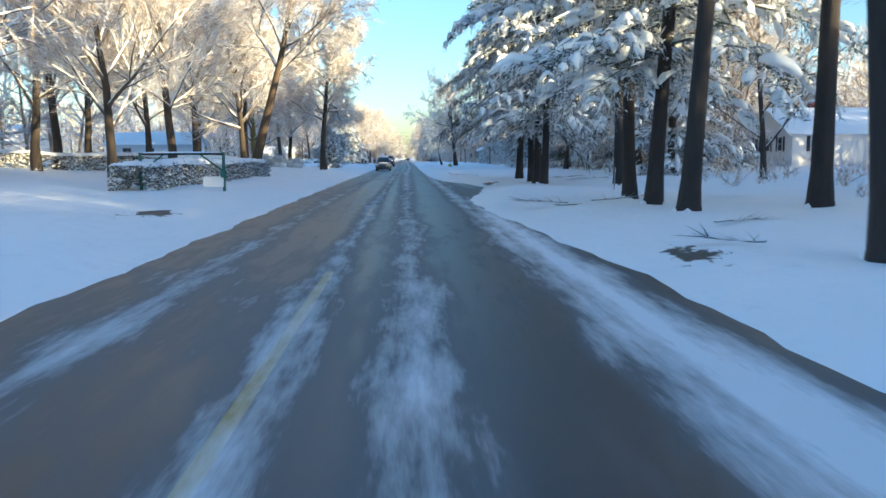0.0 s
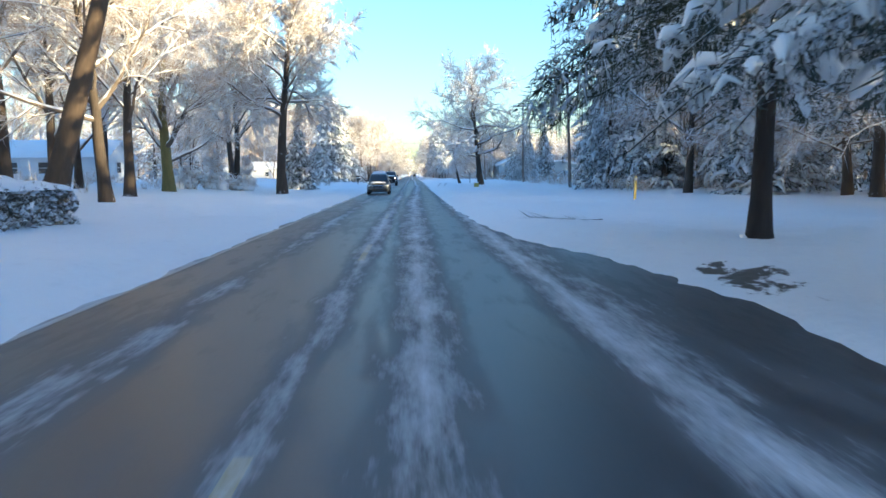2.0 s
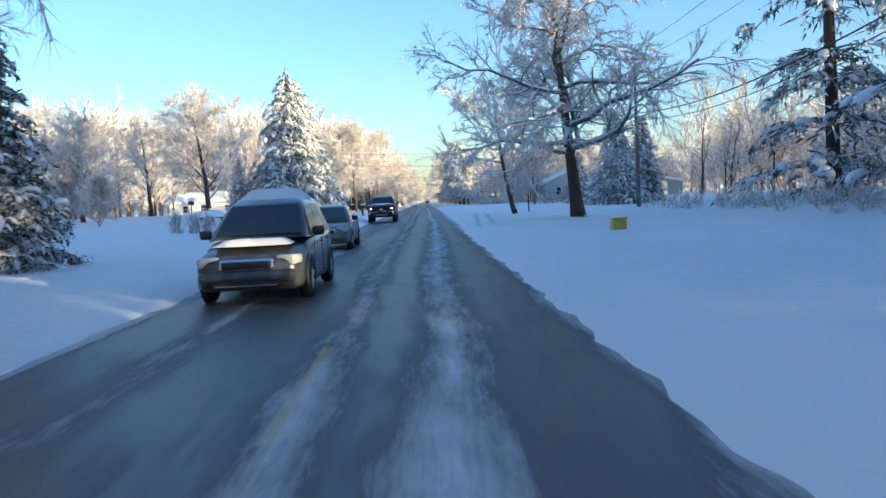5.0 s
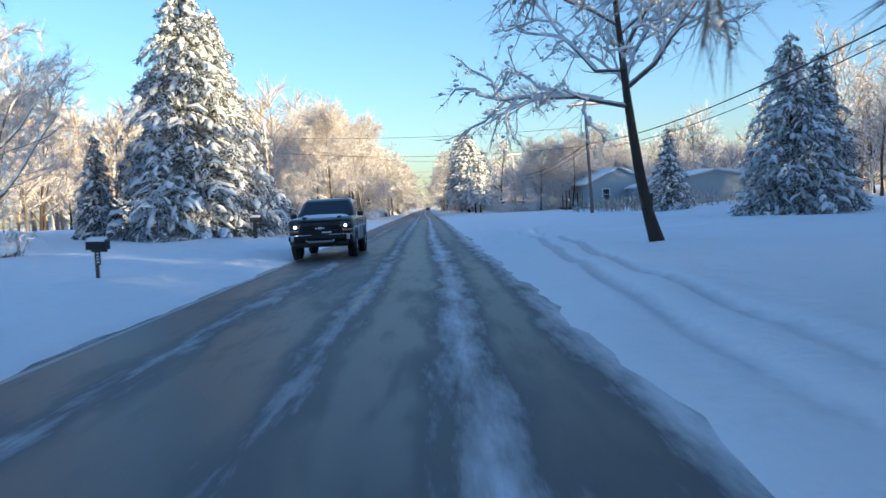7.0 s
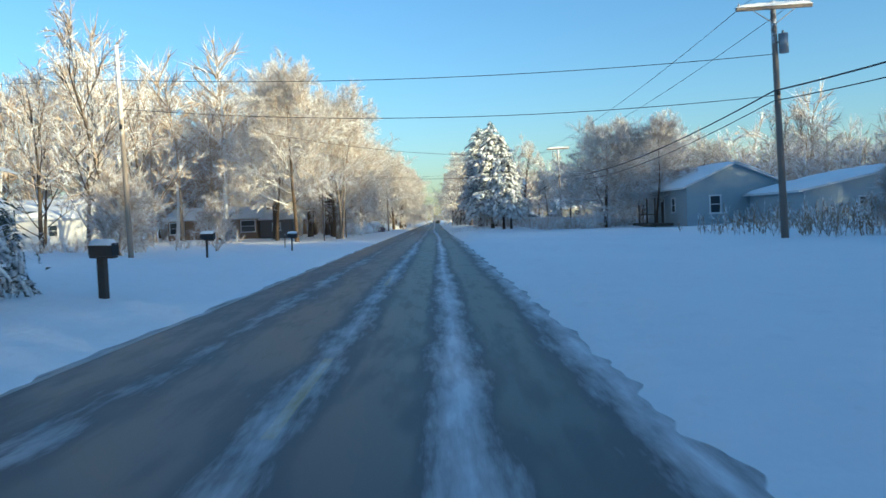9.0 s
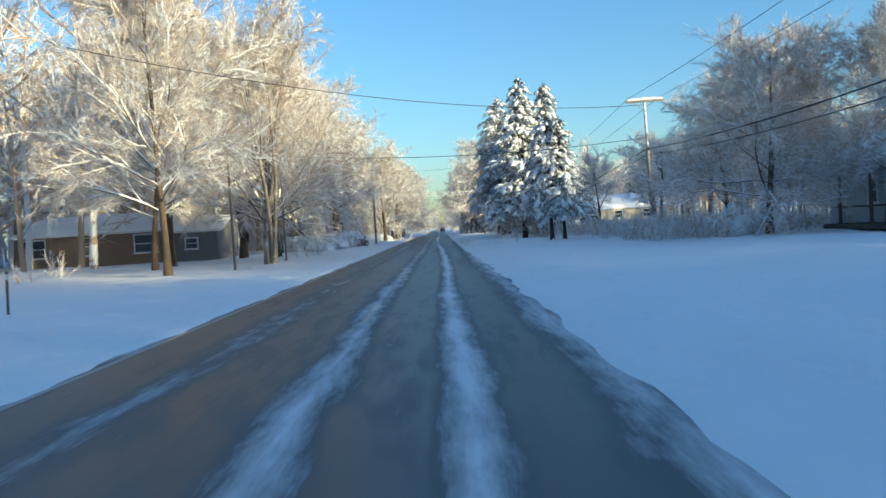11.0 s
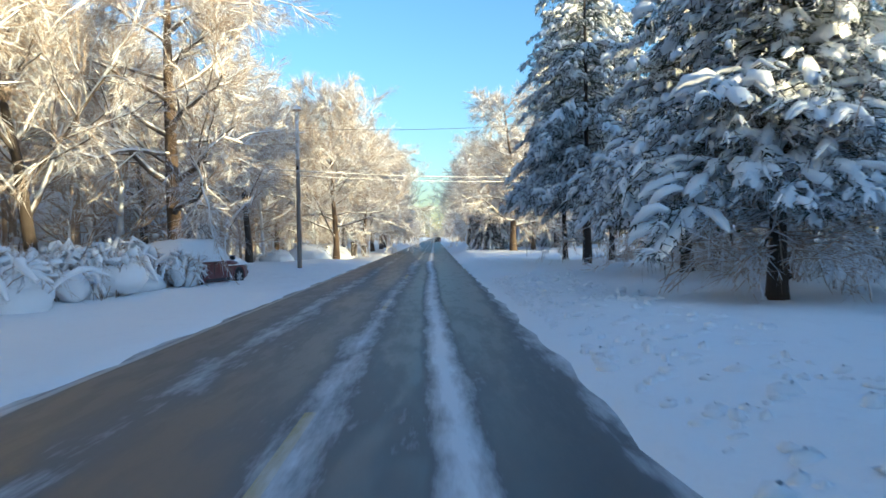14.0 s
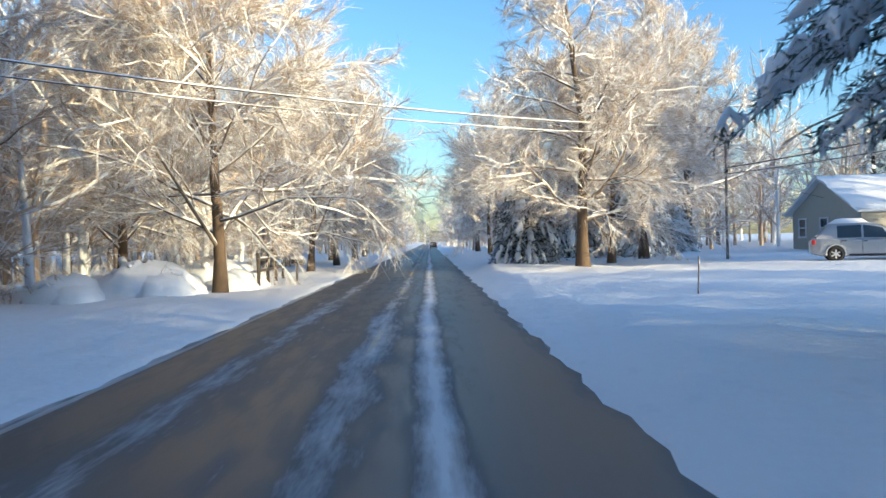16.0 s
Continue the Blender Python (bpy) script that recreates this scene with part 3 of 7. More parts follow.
def leafless(seed, height, trunk_r, fork, spread, counts, droop=0.0, lean=(0, 0), stems=1, twig_r=0.018, limb_up=0.05, load=0.0, clumps=0, gnarl=0.08, rise=(0.5, 1.05), split=(0.35, 0.75), stout=1.0, reach=(0.32, 0.58)):
    """Trunk with limbs, and the frosted twigs, as two soups."""
    rng = np.random.default_rng(seed)
    wood, twigs = Soup(), Soup()
    limbs = wood.limbs = Soup()
    if load:
        wood.extra = Soup()
    n1, n2, n3, n4 = counts
    for s in range(stems):
        off = np.array([rng.uniform(-0.3, 0.3), rng.uniform(-0.3, 0.3), 0]) if stems > 1 else np.zeros(3)
        d0 = np.array([lean[0], lean[1], 1.0]) + (np.array([rng.normal(0, 0.12), rng.normal(0, 0.12), 0]) if stems > 1 else 0)
        d0 /= np.linalg.norm(d0)
        trunk = wander(rng, off + np.array([0, 0, -0.3]), d0, height * 0.86, 9, 0.045, 0.02)
        tr = trunk_r / (stems ** 0.5) * np.linspace(1.0, 0.16, 9)
        tr[0] *= 1.35
        wood.tube(trunk, tr, 9)
        wood.tube([trunk[0], trunk[0] + (trunk[1] - trunk[0]) * 0.28, trunk[0] + (trunk[1] - trunk[0]) * 0.7], tr[1] * np.array([1.9, 1.3, 1.0]), 9)
        for a in range(n1):
            u = fork + (0.97 - fork) * (a + rng.uniform(0, 1)) / n1
            k = u * 8
            i = min(int(k), 7)
            p = trunk[i] + (trunk[i + 1] - trunk[i]) * (k - i)
            r = np.interp(k, range(9), tr) * rng.uniform(0.42, 0.6) * stout
            az = a * 2.4 + rng.uniform(-0.5, 0.5)
            el = rng.uniform(*rise) + 0.5 * (u - fork)
            d = np.array([math.cos(az) * math.cos(el), math.sin(az) * math.cos(el), math.sin(el)])
            l1 = spread * rng.uniform(0.75, 1.1) * (1.0 - 0.55 * max(0, u - fork - 0.1) / (1 - fork))
            limb = wander(rng, p, d, l1, 7, gnarl, limb_up - droop * 0.5)
            lr = max(r, 0.035) * np.linspace(1, 0.22, 7)
            limbs.tube(limb, lr, 6)
            if load:
                wood.extra.tube(limb[1:] + np.array([0, 0, 1.0]) * (lr[1:, None] * 0.6 + 0.02), load * (lr[1:] * 0.55 + 0.035) * rng.uniform(0.6, 1.15, 6), 6)
            for b in range(n2):
                k2 = 1.3 + 4.6 * (b + rng.uniform(0, 1)) / n2
                i2 = min(int(k2), 5)
                q = limb[i2] + (limb[i2 + 1] - limb[i2]) * (k2 - i2)
                al = limb[i2 + 1] - limb[i2]
                al /= np.linalg.norm(al)
                l2 = l1 * rng.uniform(*reach)
                br = wander(rng, q, side_dir(rng, al, rng.uniform(*split)), l2, 5, gnarl * 1.25, 0.03 - droop)
                b0 = max(np.interp(k2, range(7), lr) * 0.55, twig_r * 1.3)
                (limbs if b0 > 0.03 else twigs).tube(br, b0 * np.linspace(1, 0.45, 5), 3)
                if load:
                    wood.extra.tube(br + np.array([0, 0, 0.025]), load * np.array([0.045, 0.05, 0.045, 0.04, 0.02]) * rng.uniform(0.6, 1.1, 5), 5)
                for c in range(n3):
                    k3 = 0.7 + 3.2 * (c + rng.uniform(0, 1)) / n3
                    i3 = min(int(k3), 3)
                    w = br[i3] + (br[i3 + 1] - br[i3]) * (k3 - i3)
                    al3 = br[i3 + 1] - br[i3]
                    al3 /= np.linalg.norm(al3)
                    l3 = l2 * rng.uniform(0.35, 0.6)
                    tw = wander(rng, w, side_dir(rng, al3, rng.uniform(0.4, 0.9)), l3, 4, 0.18, 0.02 - droop)
                    strips(twigs, rng, tw, twig_r * 1.05)
                    sprigs(twigs, rng, tw, int(n4 * 1.5), max(0.3, l3 * 0.6) if clumps else min(max(0.45, l3 * 0.8), 0.95), twig_r * 0.58, droop)
                    for _ in range(clumps):
                        wood.extra.blob(tw[rng.integers(1, 4)] + rng.normal(0, 0.05, 3), rng.uniform(0.025, 0.07, 3) * np.array([1.5, 1.2, 0.7]), rng, 0.4, 3, 5, rng.uniform(0, 6.28))
    return wood, twigs


def bough(needles, snow, rng, p, az, length, droop, width, load, dense, fine=1.0, pad=1.0, drape=1.0):
    """A conifer bough: a bent spine, side sprays that hang, and fingers of snow along them."""
    n = 6
    t = np.linspace(0, 1, n)
    d = np.array([math.cos(az), math.sin(az), 0.0])
    side = np.array([-math.sin(az), math.cos(az), 0.0])
    rise = 0.12 * length
    z = rise * np.sin(t * 2.2) - droop * length * t ** 1.8
    spine = np.asarray(p) + d[None] * (t * length)[:, None] + np.array([0, 0, 1.0])[None] * z[:, None] + side[None] * (rng.normal(0, 0.03) * length * t)[:, None]
    needles.tube(spine, 0.03 * np.linspace(1, 0.3, n) * (0.6 + length / 4), 3)
    m = int(dense * length * 0.4) + 6
    tt = rng.uniform(0.12, 1.0, m)
    sg = np.where(rng.uniform(size=m) < 0.5, -1.0, 1.0)
    q = np.stack([np.interp(tt, t, spine[:, k]) for k in range(3)], -1)
    reach = width * length * np.sin(np.clip(tt * 2.6 + 0.35, 0, 2.9)) * rng.uniform(0.4, 1.15, m)
    hang = rng.uniform(0.05, 0.6, m) * reach + 0.05
    tip = q + side[None] * (sg * reach)[:, None] + d[None] * (reach * rng.uniform(0.3, 1.1, m))[:, None] - np.array([0, 0, 1.0])[None] * hang[:, None]
    mid = q * 0.45 + tip * 0.55 + np.stack([np.zeros(m), np.zeros(m), rng.uniform(0.02, 0.07, m) * length], -1)
    wv = (d[None] + rng.normal(0, 0.35, (m, 3))) * (fine * rng.uniform(0.012, 0.026, m) * (0.6 + length / 6))[:, None]
    v = np.stack([q, mid + wv * 1.3, tip, mid - wv * 1.3], 1).reshape(-1, 3)
    needles.add(v, np.arange(m)[:, None] * 4 + np.array([[0, 1, 2, 3]]))
    tufts = 7
    e = np.repeat(np.arange(m), tufts)
    k = rng.uniform(0.15, 1.05, len(e))[:, None]
    a = q[e] * (1 - k) ** 2 + (2 * mid[e] - (q[e] + tip[e]) / 2) * 2 * k * (1 - k) + tip[e] * k ** 2
    out = tip[e] - q[e]
    out = out / (np.linalg.norm(out, axis=1)[:, None] + 1e-9) * 0.8 + rng.normal(0, 0.6, (len(e), 3)) - np.array([0, 0, 0.25])
    out /= np.linalg.norm(out, axis=1)[:, None] + 1e-9
    wide = np.cross(out, rng.normal(0, 1, (len(e), 3)))
    wide *= (fine * rng.uniform(0.025, 0.055, len(e)) / (np.linalg.norm(wide, axis=1) + 1e-9))[:, None]
    b = a + out * rng.uniform(0.12, 0.3, (len(e), 1)) * (0.7 + 0.3 * fine)
    needles.add(np.stack([a - wide, a + wide, b], 1).reshape(-1, 3), None, np.arange(len(e))[:, None] * 3 + np.array([[0, 1, 2]]))
    h = int(dense * length * 0.35 * drape)
    if h:
        k = rng.integers(0, m, h)
        a = q[k] + (tip[k] - q[k]) * rng.uniform(0.1, 1.0, (h, 1))
        b = a + np.stack([rng.normal(0, 0.03, h), rng.normal(0, 0.03, h), -rng.uniform(0.1, 0.42, h) * (0.5 + length / 5)], -1)
        wide = rng.normal(0, 1, (h, 3)) * np.array([1, 1, 0])
        wide *= 0.028 * fine / (np.linalg.norm(wide, axis=1)[:, None] + 1e-9)
        needles.add(np.stack([a - wide, a + wide, b], 1).reshape(-1, 3), None, np.arange(h)[:, None] * 3 + np.array([[0, 1, 2]]))
    if load > 0:
        up = np.array([0, 0, 1.0])
        around = np.arange(6) * (2 * math.pi / 6)
        i, j = np.meshgrid(np.arange(4), np.arange(6), indexing="ij")
        k = (j + 1) % 6
        quads = np.stack([i * 6 + j, i * 6 + k, (i + 1) * 6 + k, (i + 1) * 6 + j], -1).reshape(-1, 4)
        for c in range(max(1, int(length * 1.9 * load + rng.uniform(0, 1)))):
            if c % 3 == 0:
                u0 = rng.uniform(0.15, 0.85)
                ts = np.linspace(u0, min(1.02, u0 + rng.uniform(0.35, 0.8) / max(length, 1.0)), 5)
                line = np.stack([np.interp(ts, t, spine[:, e]) for e in range(3)], -1)
            else:
                e = rng.integers(0, m)
                line = q[e] + (tip[e] - q[e]) * np.linspace(0.3, 1.0, 5)[:, None]
                line[1:4] += (mid[e] - (q[e] + tip[e]) / 2) * 0.8
            l = np.linalg.norm(line[-1] - line[0]) + 1e-6
            al = (line[-1] - line[0]) / l
            across = np.cross(al, up)
            across /= np.linalg.norm(across) + 1e-9
            half = min(0.24, 0.05 + 0.2 * l) * pad * rng.uniform(0.6, 1.25) * np.array([0.3, 0.85, 1.05, 1.0, 0.4])
            lat = np.cos(around)[None] * half[:, None] * rng.uniform(0.7, 1.2, (5, 6))
            body = (0.5 * half + 0.02)[:, None]
            hgt = np.sin(around)[None] * body * rng.uniform(0.75, 1.3, (5, 6)) + body * 0.6 - 0.55 * np.abs(lat) ** 1.3
            v = line[:, None, :] + across[None, None] * lat[:, :, None] + up[None, None] * hgt[:, :, None]
            snow.add(v.reshape(-1, 3), quads)
        for i in rng.integers(0, m, max(1, int(length * 1.3 * load))):
            if tt[i] < 0.18:
                continue
            l = np.linalg.norm(tip[i] - q[i])
            grow = rng.uniform(0.4, 1.2) * pad * (0.03 + 0.07 * l)
            way = np.stack([q[i], q[i] * 0.6 + mid[i] * 0.4 + up * 0.03, mid[i] + up * 0.03, mid[i] * 0.35 + tip[i] * 0.65 + up * 0.02, tip[i]])
            snow.tube(way, grow * np.array([0.5, 1.0, 1.2, 1.0, 0.35]), 6, 0.6, rng)


def conifer(seed, height, base_r, trunk_r, clear, droop, width, load, dense, tiers, per, shape=0.85, wild=0.0, fine=1.0, pad=1.0, drape=1.0, bare=0):
    rng = np.random.default_rng(seed)
    wood, needles, snow = Soup(), Soup(), Soup()
    trunk = wander(rng, (0, 0, -0.3), (0, 0, 1), height + 0.3, 8, 0.012, 0.03)
    wood.tube(trunk, trunk_r * np.array([1.25, 1.0, 0.9, 0.78, 0.62, 0.45, 0.26, 0.05]), 9)
    wood.tube([(0, 0, -0.3), (0, 0, 0.2), (trunk[1][0] * 0.5, trunk[1][1] * 0.5, 1.1)], trunk_r * np.array([1.9, 1.4, 1.05]), 9)
    for i in range(5):
        a = rng.uniform(0, 6.28)
        snow.blob((math.cos(a) * trunk_r * 1.3, math.sin(a) * trunk_r * 1.3, 0.04), (0.13, 0.13, rng.uniform(0.05, 0.12)), rng, 0.25, 4, 6)
    for i in range(tiers):
        u = (i + rng.uniform(0, 0.6)) / tiers
        z = clear + (height - clear) * u * 0.985
        r = base_r * (1 - u) ** shape * rng.uniform(0.85, 1.1) + 0.22
        k = max(3, int(per * (1 - 0.45 * u)))
        for j in range(k):
            az = (j + rng.uniform(-0.3, 0.3)) * 2 * math.pi / k + i * 1.7
            l = r * rng.uniform(0.75 - wild * 0.4, 1.12 + wild * 0.3)
            q = np.array([np.interp(z, trunk[:, 2], trunk[:, 0]), np.interp(z, trunk[:, 2], trunk[:, 1]), z + rng.uniform(-0.2, 0.2)])
            bough(needles, snow, rng, q, az, l, droop * rng.uniform(0.7, 1.3), width, load, dense, fine, pad, drape)
            n = 9
            a = az + rng.normal(0, 0.5, n)
            out = np.stack([np.cos(a), np.sin(a), rng.uniform(-0.7, 0.15, n)], -1)
            b0 = q + out * rng.uniform(0.02, 0.3, (n, 1)) * l + np.array([0, 0, 1.0]) * rng.uniform(-0.3, 0.3, (n, 1))
            b1 = b0 + out * rng.uniform(0.25, 0.5, (n, 1)) * min(l, 1.6)
            wide = np.cross(out, rng.normal(0, 1, (n, 3)))
            wide *= 0.035 / (np.linalg.norm(wide, axis=1)[:, None] + 1e-9)
            needles.add(np.stack([b0, (b0 + b1) / 2 + wide, b1, (b0 + b1) / 2 - wide], 1).reshape(-1, 3), np.arange(n)[:, None] * 4 + np.array([[0, 1, 2, 3]]))
    if bare:
        wood.limbs = Soup()
        for k in range(bare):
            az, z = k * 2.4 + rng.uniform(-0.3, 0.3), rng.uniform(0.7, clear + 1.2)
            br = wander(rng, (0, 0, z), (math.cos(az), math.sin(az), rng.uniform(-0.15, 0.2)), base_r * rng.uniform(0.6, 1.05), 7, 0.1, -0.035)
            wood.limbs.tube(br, 0.022 * np.linspace(1, 0.4, 7), 4)
            for c in range(9):
                i = rng.integers(1, 6)
                al = br[i + 1] - br[i]
                side = wander(rng, br[i] + al * rng.uniform(0, 1), side_dir(rng, al / np.linalg.norm(al), rng.uniform(0.5, 1.0)), rng.uniform(0.4, 1.3), 4, 0.15, -0.05)
                strips(wood.limbs, rng, side, 0.012)
                sprigs(wood.limbs, rng, side, 6, 0.4, 0.009, 0.05)
    return wood, needles, snow


PROTO = {}


def tree(kind, x, y, turn=0.0, scale=1.0, label="", group="", tall=1.0, lean=0.0, sink=0.05):
    """A tree of that kind, with trunk and crown; the first one is built, the others share its meshes."""
    m = Matrix.LocRotScale((x, y, on_ground(x, y, sink)), Euler((0, lean, turn)), (scale, scale, scale * tall))
    if kind not in PROTO:
        spec = KINDS[kind]
        root = new(spec["name"])
        for name, soup, mat, lab in spec["make"]():
            p = put(name, soup.mesh(name), mat, root, lab)
            if name != "trunk":
                tagged(p, kind="stuff")
        PROTO[kind] = root
        root.matrix_basis = m
        PROTO[kind + " done"] = True
    else:
        src = PROTO[kind]
        keep = src.scale.copy()
        src.scale = (1, 1, 1)
        root = copy_thing(src, m)
        src.scale = keep
    tagged(root, label or KINDS[kind]["label"], KINDS[kind]["category"], group)
    return root


def two(wood, twigs, bark=None):
    out = [("trunk", wood, bark or BARK, "bark streaked with snow"), ("branchwork", wood.limbs, LIMB if bark is not TWIG else TWIG, "limbs crusted with snow"), ("crown", twigs, TWIG, "fine twigs coated with frost and snow")]
    if wood.extra:
        out.append(("snow_load", wood.extra, SNOW, "snow lying along the limbs"))
    return out


def three(wood, needles, snow, bark=None, leaf=None):
    out = [("trunk", wood, bark or BARK, "")]
    if wood.limbs:
        out.append(("dead_brush", wood.limbs, TWIG, "thin bare lower branches white with frost"))
    return out + [("crown", needles, leaf or NEEDLE, "dark green drooping needle boughs"), ("snow_load", snow, SNOW, "clumps of snow on the boughs")]


